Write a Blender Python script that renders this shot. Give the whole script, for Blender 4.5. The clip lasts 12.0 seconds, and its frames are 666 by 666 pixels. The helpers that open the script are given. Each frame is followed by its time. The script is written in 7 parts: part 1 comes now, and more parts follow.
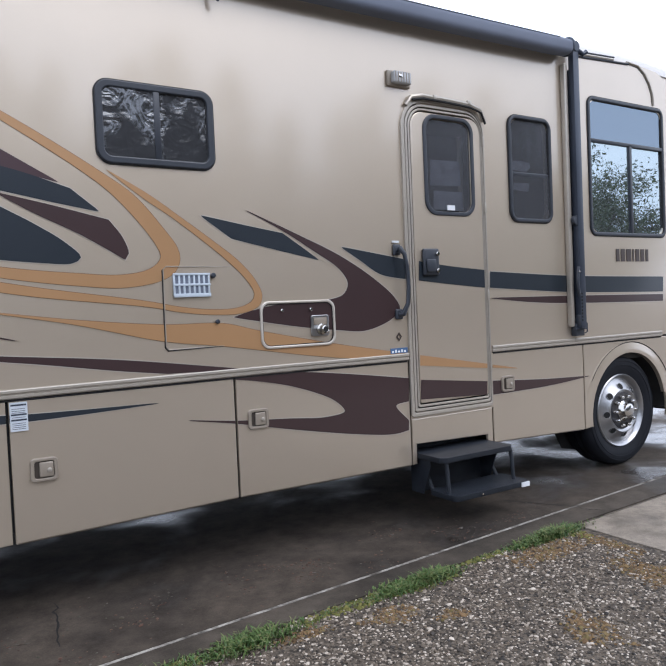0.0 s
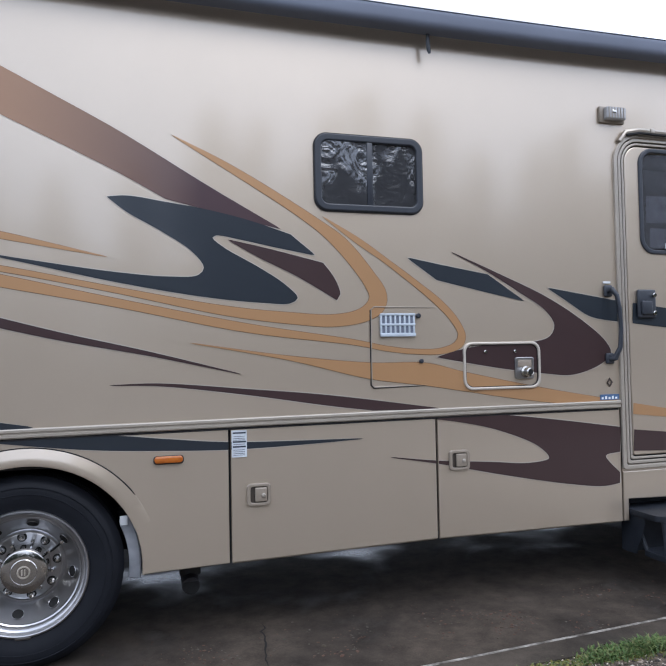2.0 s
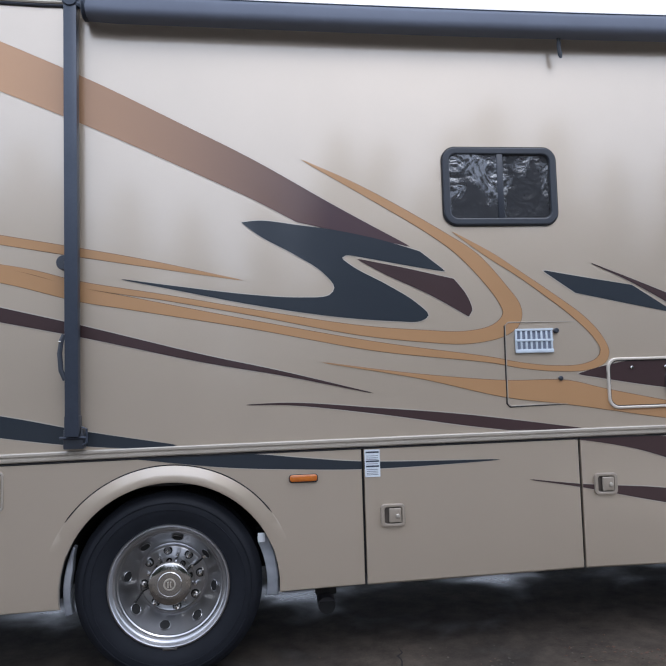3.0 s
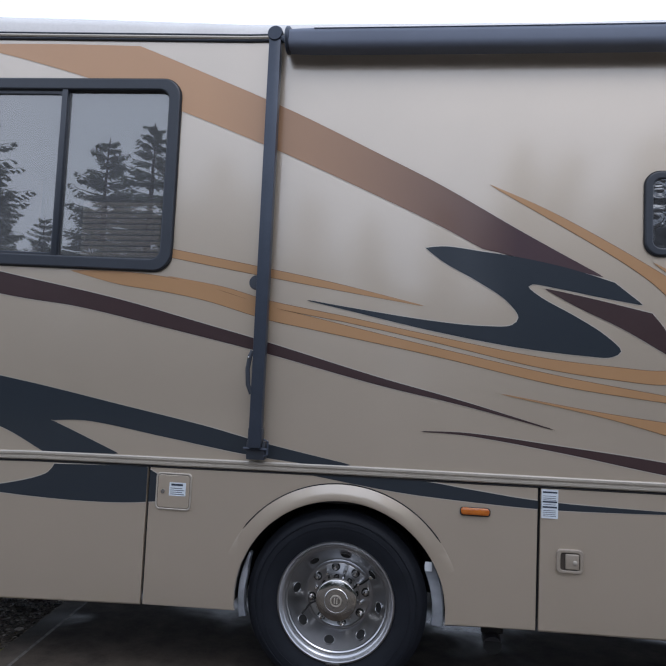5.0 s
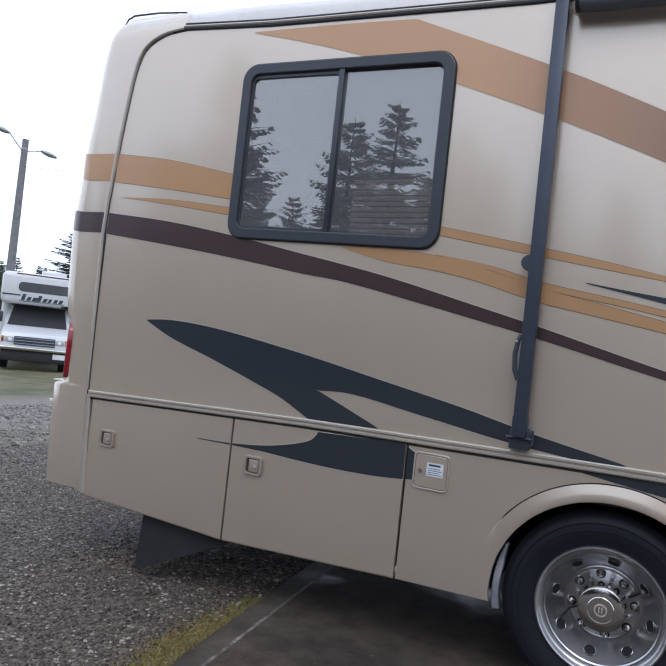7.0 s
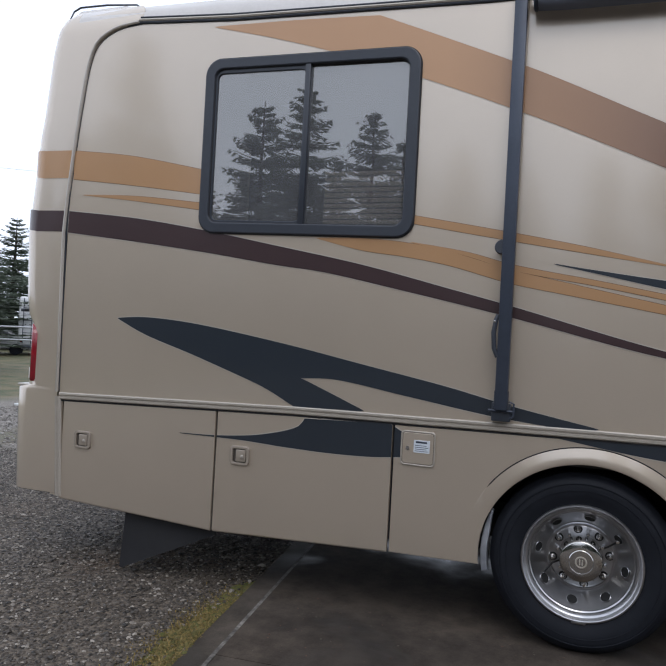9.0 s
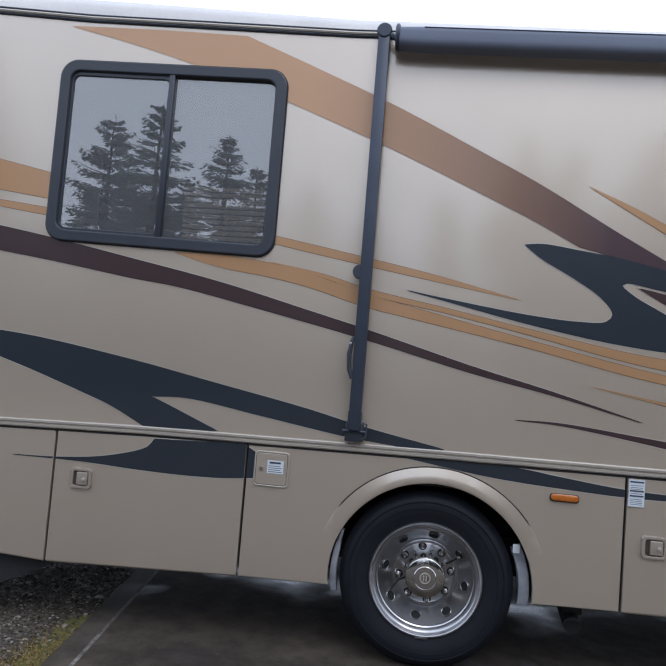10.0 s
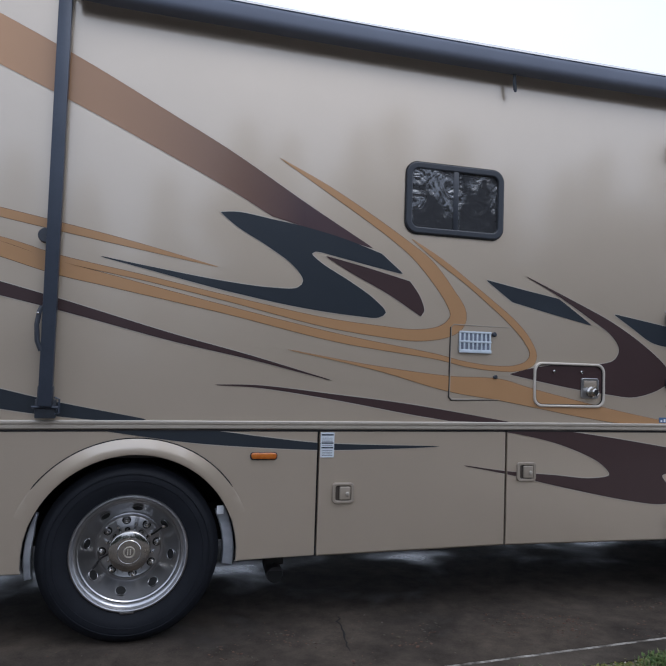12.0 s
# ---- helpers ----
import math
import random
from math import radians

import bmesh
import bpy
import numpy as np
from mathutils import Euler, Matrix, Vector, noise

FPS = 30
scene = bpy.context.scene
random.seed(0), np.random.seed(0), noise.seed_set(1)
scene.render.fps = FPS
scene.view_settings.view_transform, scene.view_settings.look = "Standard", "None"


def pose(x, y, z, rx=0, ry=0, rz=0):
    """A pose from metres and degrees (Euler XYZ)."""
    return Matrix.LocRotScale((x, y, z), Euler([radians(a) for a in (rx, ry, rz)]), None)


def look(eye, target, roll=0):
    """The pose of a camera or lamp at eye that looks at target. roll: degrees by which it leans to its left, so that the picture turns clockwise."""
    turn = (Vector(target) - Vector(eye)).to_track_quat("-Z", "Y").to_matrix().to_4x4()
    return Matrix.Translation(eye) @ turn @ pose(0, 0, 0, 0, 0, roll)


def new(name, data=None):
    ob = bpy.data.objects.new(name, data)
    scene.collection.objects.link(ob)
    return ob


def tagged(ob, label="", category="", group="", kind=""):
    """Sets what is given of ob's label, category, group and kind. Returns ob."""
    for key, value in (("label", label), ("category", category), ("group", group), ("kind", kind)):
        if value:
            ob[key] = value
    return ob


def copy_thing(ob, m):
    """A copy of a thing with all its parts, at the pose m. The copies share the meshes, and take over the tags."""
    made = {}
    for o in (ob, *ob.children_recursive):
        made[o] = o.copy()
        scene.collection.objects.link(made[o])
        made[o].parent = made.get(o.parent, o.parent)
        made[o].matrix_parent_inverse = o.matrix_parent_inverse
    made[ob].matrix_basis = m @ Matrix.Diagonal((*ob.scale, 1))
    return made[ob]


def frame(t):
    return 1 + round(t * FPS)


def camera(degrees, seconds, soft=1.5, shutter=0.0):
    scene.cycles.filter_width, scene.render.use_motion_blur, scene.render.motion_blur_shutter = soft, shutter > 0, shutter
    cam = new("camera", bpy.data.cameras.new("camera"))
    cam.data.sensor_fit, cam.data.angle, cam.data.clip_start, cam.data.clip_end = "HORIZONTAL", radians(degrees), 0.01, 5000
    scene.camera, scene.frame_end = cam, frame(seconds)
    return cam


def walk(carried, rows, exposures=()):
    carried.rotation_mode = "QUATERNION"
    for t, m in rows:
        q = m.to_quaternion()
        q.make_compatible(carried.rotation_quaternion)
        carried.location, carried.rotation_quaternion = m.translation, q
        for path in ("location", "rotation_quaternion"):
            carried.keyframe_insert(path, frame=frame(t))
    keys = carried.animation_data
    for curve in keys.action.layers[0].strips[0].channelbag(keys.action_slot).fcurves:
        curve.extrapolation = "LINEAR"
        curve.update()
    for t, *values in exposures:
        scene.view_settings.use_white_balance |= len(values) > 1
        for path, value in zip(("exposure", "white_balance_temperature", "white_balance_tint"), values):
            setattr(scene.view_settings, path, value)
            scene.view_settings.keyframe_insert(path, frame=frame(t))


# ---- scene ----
cam = camera(51.3, 12.0)
PATH = [
    (0, (0.577, -3.522, 1.427), (1.634, -1.825, 1.361), -2.5),
    (0.5, (0.557, -3.516, 1.421), (1.51, -1.758, 1.394), -2.5),
    (1, (0.555, -3.529, 1.44), (1.38, -1.707, 1.415), -2.1),
    (1.5, (0.518, -3.509, 1.44), (1.249, -1.647, 1.449), -1.4),
    (2, (0.471, -3.526, 1.428), (1.047, -1.612, 1.495), -1.1),
    (2.5, (0.498, -3.509, 1.448), (0.802, -1.537, 1.584), -2.7),
    (3, (0.46, -3.494, 1.42), (0.678, -1.511, 1.554), -1.7),
    (3.2, (0.466, -3.497, 1.422), (0.624, -1.508, 1.558), -1.4),
    (4.8, (0.402, -3.482, 1.493), (0.189, -1.499, 1.645), 2.0),
    (5, (0.419, -3.488, 1.507), (0.148, -1.512, 1.662), 2.5),
    (5.5, (0.403, -3.499, 1.527), (0.009, -1.543, 1.663), 2.9),
    (6, (0.386, -3.494, 1.507), (-0.183, -1.578, 1.598), 3.5),
    (6.5, (0.344, -3.492, 1.497), (-0.334, -1.612, 1.587), 4.6),
    (7, (0.217, -3.438, 1.516), (-0.673, -1.647, 1.556), 6.2),
    (7.2, (0.151, -3.407, 1.515), (-0.782, -1.638, 1.564), 7.0),
    (8.8, (-0.056, -3.661, 1.552), (-0.776, -1.795, 1.6), 2.4),
    (9, (-0.073, -3.702, 1.506), (-0.735, -1.815, 1.521), 3.1),
    (9.5, (-0.169, -3.736, 1.48), (-0.585, -1.783, 1.595), 6.0),
    (10, (-0.132, -3.698, 1.465), (-0.371, -1.716, 1.585), 4.6),
    (10.5, (-0.095, -3.691, 1.454), (-0.081, -1.695, 1.578), 4.0),
    (11, (-0.074, -3.686, 1.466), (0.139, -1.7, 1.575), 3.4),
    (11.5, (-0.038, -3.695, 1.437), (0.331, -1.733, 1.569), 2.7),
    (12, (0.016, -3.694, 1.411), (0.548, -1.769, 1.514), 1.8),
]
EXPOSURES = [(0, 0.30, 6170, 12.4), (0.5, 0.26, 6170, 12.4), (1.5, 0.29, 6090, 12.0), (2.5, 0.26, 5990, 12.0), (3, 0.29, 5990, 12.1), (3.3, 0.22, 5990, 12.1), (4.8, -0.12, 5990, 12.1),
             (5, -0.16, 5990, 12.1), (5.5, -0.30, 5940, 12.1), (6, 0.03, 5990, 12.1), (6.5, 0.13, 5990, 12.1), (7, 0.00, 6030, 12.1), (7.3, -0.06, 6210, 12.1), (8.8, -0.17, 6290, 11.5),
             (9, -0.17, 6290, 11.5), (9.5, 0.10, 6000, 11.7), (10, -0.04, 5960, 11.7), (10.5, -0.08, 5960, 11.7), (11, -0.12, 5960, 11.7), (11.5, -0.24, 5960, 11.7), (12, -0.28, 5960, 11.7)]
walk(cam, [(t, look(eye, target, roll)) for t, eye, target, roll in PATH], EXPOSURES)

# ---- light ----
world = bpy.data.worlds.new("overcast_sky")
scene.world = world
world.use_nodes = True
wn, wl = world.node_tree.nodes, world.node_tree.links
wn.clear()
w_out = wn.new("ShaderNodeOutputWorld")
w_bg = wn.new("ShaderNodeBackground")
w_sky = wn.new("ShaderNodeTexSky")
w_sky.sky_type = "NISHITA"
w_sky.sun_disc = False
w_sky.sun_elevation, w_sky.sun_rotation = radians(50), radians(150)
w_sky.air_density, w_sky.dust_density = 1.0, 3.0
w_tc = wn.new("ShaderNodeTexCoord")
w_noise = wn.new("ShaderNodeTexNoise")
w_noise.inputs["Scale"].default_value, w_noise.inputs["Detail"].default_value = 2.2, 6
w_ramp = wn.new("ShaderNodeValToRGB")
w_ramp.color_ramp.elements[0].position, w_ramp.color_ramp.elements[0].color = 0.3, (15.4, 16.9, 19.4, 1)
w_ramp.color_ramp.elements[1].position, w_ramp.color_ramp.elements[1].color = 0.7, (18.8, 20.0, 22.4, 1)
w_mix = wn.new("ShaderNodeMix")
w_mix.data_type = "RGBA"
w_mix.inputs[0].default_value = 0.86
wl.new(w_tc.outputs["Generated"], w_noise.inputs["Vector"])
wl.new(w_noise.outputs["Fac"], w_ramp.inputs["Fac"])
wl.new(w_sky.outputs["Color"], w_mix.inputs[6])
wl.new(w_ramp.outputs["Color"], w_mix.inputs[7])
wl.new(w_mix.outputs[2], w_bg.inputs["Color"])
w_bg.inputs["Strength"].default_value = 0.085
wl.new(w_bg.outputs["Background"], w_out.inputs["Surface"])

sun = new("sun", bpy.data.lights.new("sun", "SUN"))
sun.data.energy, sun.data.angle, sun.data.color = 0.7, radians(30), (1.0, 0.97, 0.93)
sun.matrix_world = look((6, -16, 20), (0, 0, 0))


# ---- materials ----
def material(name, base, rough=0.5, metal=0.0, coat=0.0, coat_rough=0.1, coat_ior=1.5, ior=1.5, spots=None, spot_scale=3.0,
             grain=0.0, grain_scale=60.0, bump=0.0, bump_scale=80.0, rough_var=0.0, emit=0.0):
    """A surface with blotches at one scale, grain at a finer one, and fine relief."""
    m = bpy.data.materials.new(name)
    m.use_nodes = True
    nodes, links = m.node_tree.nodes, m.node_tree.links
    bsdf = nodes["Principled BSDF"]
    bsdf.inputs["Roughness"].default_value = rough
    bsdf.inputs["Metallic"].default_value = metal
    bsdf.inputs["Coat Weight"].default_value = coat
    bsdf.inputs["Coat Roughness"].default_value = coat_rough
    bsdf.inputs["Coat IOR"].default_value = coat_ior
    bsdf.inputs["IOR"].default_value = ior
    bsdf.inputs["Base Color"].default_value = (*base, 1)
    tc = nodes.new("ShaderNodeTexCoord")
    colour = None
    if spots or grain:
        n1 = nodes.new("ShaderNodeTexNoise")
        n1.inputs["Scale"].default_value, n1.inputs["Detail"].default_value = spot_scale, 5
        links.new(tc.outputs["Object"], n1.inputs["Vector"])
        ramp = nodes.new("ShaderNodeValToRGB")
        ramp.color_ramp.elements[0].position, ramp.color_ramp.elements[1].position = 0.35, 0.68
        ramp.color_ramp.elements[0].color = (*base, 1)
        ramp.color_ramp.elements[1].color = (*(spots or base), 1)
        links.new(n1.outputs["Fac"], ramp.inputs["Fac"])
        colour = ramp.outputs["Color"]
        if grain:
            n2 = nodes.new("ShaderNodeTexNoise")
            n2.inputs["Scale"].default_value, n2.inputs["Detail"].default_value = grain_scale, 3
            links.new(tc.outputs["Object"], n2.inputs["Vector"])
            hsv = nodes.new("ShaderNodeHueSaturation")
            mr = nodes.new("ShaderNodeMapRange")
            mr.inputs["From Min"].default_value, mr.inputs["From Max"].default_value = 0.3, 0.7
            mr.inputs["To Min"].default_value, mr.inputs["To Max"].default_value = 1 - grain, 1 + grain
            links.new(n2.outputs["Fac"], mr.inputs["Value"])
            links.new(mr.outputs["Result"], hsv.inputs["Value"])
            links.new(colour, hsv.inputs["Color"])
            colour = hsv.outputs["Color"]
        links.new(colour, bsdf.inputs["Base Color"])
        if rough_var:
            rr = nodes.new("ShaderNodeMapRange")
            rr.inputs["From Min"].default_value, rr.inputs["From Max"].default_value = 0.35, 0.65
            rr.inputs["To Min"].default_value, rr.inputs["To Max"].default_value = rough - rough_var, rough + rough_var
            links.new(n1.outputs["Fac"], rr.inputs["Value"])
            links.new(rr.outputs["Result"], bsdf.inputs["Roughness"])
    if bump:
        n3 = nodes.new("ShaderNodeTexNoise")
        n3.inputs["Scale"].default_value, n3.inputs["Detail"].default_value = bump_scale, 4
        links.new(tc.outputs["Object"], n3.inputs["Vector"])
        b = nodes.new("ShaderNodeBump")
        b.inputs["Strength"].default_value, b.inputs["Distance"].default_value = bump, 0.01
        links.new(n3.outputs["Fac"], b.inputs["Height"])
        links.new(b.outputs["Normal"], bsdf.inputs["Normal"])
        links.new(b.outputs["Normal"], bsdf.inputs["Coat Normal"])
    if emit:
        bsdf.inputs["Emission Color"].default_value = (*base, 1)
        bsdf.inputs["Emission Strength"].default_value = emit
    return m


PAINT = dict(rough=0.40, metal=0.66, coat=1.0, coat_rough=0.10, coat_ior=1.85, grain=0.02, grain_scale=900, bump=0.016, bump_scale=2.2)
FLAT = dict(rough=0.38, metal=0.25, coat=0.5, coat_rough=0.10, grain=0.02, grain_scale=900, bump=0.012, bump_scale=1.6)
M_BODY = material("champagne_paint", (0.545, 0.459, 0.362), spots=(0.532, 0.448, 0.353), **PAINT)
M_TAN = material("copper_tan_paint", (0.45, 0.255, 0.122), spots=(0.43, 0.245, 0.117), **FLAT)
M_MAROON = material("maroon_paint", (0.047, 0.025, 0.026), spots=(0.051, 0.027, 0.028), **FLAT)
M_BLUE = material("slate_blue_paint", (0.018, 0.025, 0.035), spots=(0.020, 0.027, 0.037), **FLAT)
M_PIN = material("cream_pinstripe_paint", (0.56, 0.51, 0.44), spots=(0.53, 0.48, 0.42), **FLAT)
M_PINDARK = material("brown_edge_paint", (0.16, 0.085, 0.045), spots=(0.15, 0.08, 0.04), **FLAT)
M_FADE = material("tan_to_maroon_faded_paint", (0.44, 0.26, 0.15), **{**FLAT, "grain": 0.0})
M_BLACK = material("black_rubber", (0.012, 0.012, 0.014), rough=0.65, spots=(0.018, 0.018, 0.02), bump=0.1)
M_TYRE = material("tyre_rubber", (0.0065, 0.0078, 0.0115), rough=0.66, ior=1.32, spots=(0.0095, 0.011, 0.0155), spot_scale=8, bump=0.08, bump_scale=60)
M_FRAME = material("dark_window_frame", (0.028, 0.033, 0.044), rough=0.38, spots=(0.033, 0.039, 0.051), grain=0.05)
M_ARM = material("blue_grey_anodised_metal", (0.042, 0.052, 0.074), rough=0.40, metal=0.3, spots=(0.049, 0.060, 0.084), spot_scale=5, grain=0.04)
M_AWN = material("slate_awning_fabric", (0.140, 0.160, 0.212), rough=0.7, spots=(0.162, 0.185, 0.242), spot_scale=2, bump=0.05, bump_scale=25)
M_SEAM = material("dark_gap", (0.008, 0.008, 0.009), rough=0.8)
M_CHROME = material("brushed_chrome", (0.56, 0.53, 0.475), rough=0.12, metal=1.0, spots=(0.54, 0.54, 0.55), spot_scale=9)
M_SS = material("stainless_wheel_liner", (0.49, 0.49, 0.50), rough=0.28, metal=1.0, spots=(0.40, 0.40, 0.41), spot_scale=7)
M_RECESS = material("brown_latch_recess", (0.055, 0.043, 0.034), rough=0.6)
M_SHEET = material("crinkled_clear_plastic", (0.34, 0.36, 0.40), rough=0.22, spots=(0.55, 0.57, 0.62), spot_scale=14, bump=1.0, bump_scale=22)
M_ALU = material("polished_aluminium_rim", (0.46, 0.46, 0.47), rough=0.30, metal=0.95, spots=(0.36, 0.36, 0.37), spot_scale=9)
M_LINER = material("bright_splash_metal", (0.50, 0.53, 0.58), rough=0.35, metal=0.5, spots=(0.30, 0.32, 0.36), spot_scale=8)
M_HOLE = material("wheel_hole_black", (0.006, 0.006, 0.006), rough=0.8)
M_RAIL = material("champagne_trim", (0.43, 0.385, 0.325), rough=0.30, metal=0.3, coat=0.5, spots=(0.39, 0.35, 0.30), grain=0.04)
M_LATCH = material("champagne_plastic_latch", (0.275, 0.232, 0.185), rough=0.40, coat=0.3, spots=(0.255, 0.215, 0.17), grain=0.03)
M_WHITE = material("white_plastic", (0.78, 0.80, 0.82), rough=0.45, spots=(0.72, 0.74, 0.76), grain=0.03)
M_GRILLE = material("blue_white_grille_plastic", (0.52, 0.58, 0.64), rough=0.5, spots=(0.46, 0.52, 0.58), spot_scale=20)
M_LENS = material("frosted_lens", (0.42, 0.42, 0.42), rough=0.25, coat=0.5, spots=(0.34, 0.34, 0.34), spot_scale=30, bump=0.1, bump_scale=150)
M_LABEL = material("white_paper_label", (0.60, 0.64, 0.68), rough=0.5, spots=(0.55, 0.59, 0.64), spot_scale=30)
M_INK = material("dark_print", (0.03, 0.04, 0.06), rough=0.6)
M_INKBLUE = material("blue_print", (0.07, 0.14, 0.27), rough=0.5)
M_LETTER = material("brown_letter_vinyl", (0.05, 0.035, 0.03), rough=0.4)
M_AMBER = material("amber_lens", (0.46, 0.13, 0.015), rough=0.15, coat=0.6, coat_rough=0.05, spots=(0.36, 0.085, 0.01), spot_scale=40, bump=0.05, bump_scale=120)
M_RED = material("red_lens", (0.25, 0.012, 0.020), rough=0.15, coat=0.5, coat_rough=0.05, spots=(0.18, 0.010, 0.016), spot_scale=30)
M_ROOF = material("white_gelcoat_roof", (0.66, 0.63, 0.60), rough=0.4, coat=0.4, spots=(0.60, 0.57, 0.54), grain=0.03)
M_INTER = material("grey_interior_lining", (0.10, 0.095, 0.09), rough=0.8, spots=(0.12, 0.11, 0.10))
M_BLIND = material("brown_blind_slats", (0.60, 0.52, 0.43), rough=0.6, spots=(0.55, 0.47, 0.38), grain=0.06)
M_STEP = material("black_step_metal", (0.013, 0.016, 0.022), rough=0.55, ior=1.4, spots=(0.022, 0.026, 0.034), spot_scale=12, bump=0.15, bump_scale=180)
M_EXH = material("rusty_exhaust_steel", (0.050, 0.052, 0.062), rough=0.5, metal=0.5, spots=(0.075, 0.068, 0.066), spot_scale=14)
M_UNDER = material("black_undercarriage", (0.016, 0.016, 0.017), rough=0.7, spots=(0.03, 0.028, 0.026), spot_scale=6)


def glass(name, gloss, tint, wave_scale, wave, dust=0.06, sheen=(0.93, 0.96, 1.0), twist=0.0, detail=1.5, patchy=0.0):
    """Tinted glazing whose slight waves bend what it mirrors; patchy: lifted film shines in places only."""
    m = bpy.data.materials.new(name)
    m.use_nodes = True
    nodes, links = m.node_tree.nodes, m.node_tree.links
    nodes.clear()
    out = nodes.new("ShaderNodeOutputMaterial")
    mix = nodes.new("ShaderNodeMixShader")
    glossy = nodes.new("ShaderNodeBsdfGlossy")
    clear = nodes.new("ShaderNodeBsdfTransparent")
    glossy.inputs["Roughness"].default_value = 0.01
    glossy.inputs["Color"].default_value = (*sheen, 1)
    clear.inputs["Color"].default_value = (*tint, 1)
    mix.inputs["Fac"].default_value = gloss
    tc = nodes.new("ShaderNodeTexCoord")
    if patchy:
        where = nodes.new("ShaderNodeTexNoise")
        where.inputs["Scale"].default_value, where.inputs["Detail"].default_value = patchy, 3
        links.new(tc.outputs["Object"], where.inputs["Vector"])
        lift = nodes.new("ShaderNodeMapRange")
        lift.inputs["From Min"].default_value, lift.inputs["From Max"].default_value = 0.47, 0.58
        lift.inputs["To Min"].default_value, lift.inputs["To Max"].default_value = gloss * 0.08, gloss * 1.35
        links.new(where.outputs["Fac"], lift.inputs["Value"])
        links.new(lift.outputs["Result"], mix.inputs["Fac"])
    n = nodes.new("ShaderNodeTexNoise")
    n.inputs["Scale"].default_value, n.inputs["Detail"].default_value = wave_scale, detail
    n.inputs["Distortion"].default_value = twist
    b = nodes.new("ShaderNodeBump")
    b.inputs["Strength"].default_value, b.inputs["Distance"].default_value = 1.0, wave
    links.new(tc.outputs["Object"], n.inputs["Vector"])
    links.new(n.outputs["Fac"], b.inputs["Height"])
    links.new(b.outputs["Normal"], glossy.inputs["Normal"])
    links.new(clear.outputs["BSDF"], mix.inputs[1])
    links.new(glossy.outputs["BSDF"], mix.inputs[2])
    film = nodes.new("ShaderNodeBsdfDiffuse")
    film.inputs["Color"].default_value = (0.36, 0.37, 0.40, 1)
    top = nodes.new("ShaderNodeMixShader")
    top.inputs["Fac"].default_value = dust
    links.new(mix.outputs["Shader"], top.inputs[1])
    links.new(film.outputs["BSDF"], top.inputs[2])
    links.new(top.outputs["Shader"], out.inputs["Surface"])
    return m


M_GLASS = glass("tinted_window_glass", 0.195, (0.62, 0.61, 0.59), 8.0, 0.00011, 0.165, (1.0, 0.985, 0.95), twist=0.4)
M_GLASS_DOOR = glass("dark_door_glass", 0.014, (0.50, 0.51, 0.54), 12.0, 0.002, 0.125)
M_GLASS_WAVY = glass("wavy_tinted_glass", 0.105, (0.10, 0.11, 0.12), 8.0, 0.026, 0.10, twist=2.6, detail=2.5, patchy=5.0)
M_GLASS_SMOOTH = glass("smoky_tinted_glass", 0.085, (0.10, 0.11, 0.12), 8.0, 0.026, 0.105, twist=2.2, detail=2.5, patchy=4.2)
M_GLASS_CAB = glass("cab_window_glass", 0.46, (0.16, 0.19, 0.22), 3.0, 0.0008, 0.10, (0.80, 0.94, 1.0))
M_GLASS_TOP = glass("shaded_cab_top_glass", 0.24, (0.16, 0.19, 0.22), 2.0, 0.0006, 0.08, (0.66, 0.82, 1.0))


def fade(m, x0, x1, c0, c1):
    """Sprayed colour run along the stripe."""
    nodes, links = m.node_tree.nodes, m.node_tree.links
    tc = nodes.new("ShaderNodeTexCoord")
    sep = nodes.new("ShaderNodeSeparateXYZ")
    mr = nodes.new("ShaderNodeMapRange")
    mr.inputs["From Min"].default_value, mr.inputs["From Max"].default_value = x0, x1
    ramp = nodes.new("ShaderNodeValToRGB")
    ramp.color_ramp.elements[0].color, ramp.color_ramp.elements[1].color = (*c0, 1), (*c1, 1)
    mid = ramp.color_ramp.elements.new(0.5)
    mid.color = (*[0.55 * a + 0.45 * b for a, b in zip(c0, c1)], 1)
    links.new(tc.outputs["Object"], sep.inputs["Vector"])
    links.new(sep.outputs["X"], mr.inputs["Value"])
    links.new(mr.outputs["Result"], ramp.inputs["Fac"])
    links.new(ramp.outputs["Color"], nodes["Principled BSDF"].inputs["Base Color"])


fade(M_FADE, -0.80, 0.85, (0.475, 0.27, 0.14), (0.066, 0.036, 0.042))


# ---- mesh tools ----
def mesh_of(bm, material_=None, smooth=False):
    bmesh.ops.recalc_face_normals(bm, faces=bm.faces)
    me = bpy.data.meshes.new("mesh")
    bm.to_mesh(me)
    bm.free()
    if smooth:
        me.polygons.foreach_set("use_smooth", [p.material_index == 0 for p in me.polygons])
        me.set_sharp_from_angle(angle=radians(35))
    me.polygons.foreach_set("material_index", [0] * len(me.polygons))
    if material_:
        me.materials.append(material_)
    return me


def part(name, bm, material_, parent, label="", smooth=True):
    me = bm if isinstance(bm, bpy.types.Mesh) else mesh_of(bm, material_, smooth)
    me.name = name
    ob = new(name, me)
    ob.parent = parent
    if parent is not None:
        ob.matrix_parent_inverse = parent.matrix_world.inverted()
    if label:
        ob["label"] = label
    return ob


def thing(name, label, category, group="", kind="", at=(0, 0, 0)):
    ob = new(name)
    ob.location = at
    bpy.context.view_layer.update()
    return tagged(ob, label, category, group, kind)


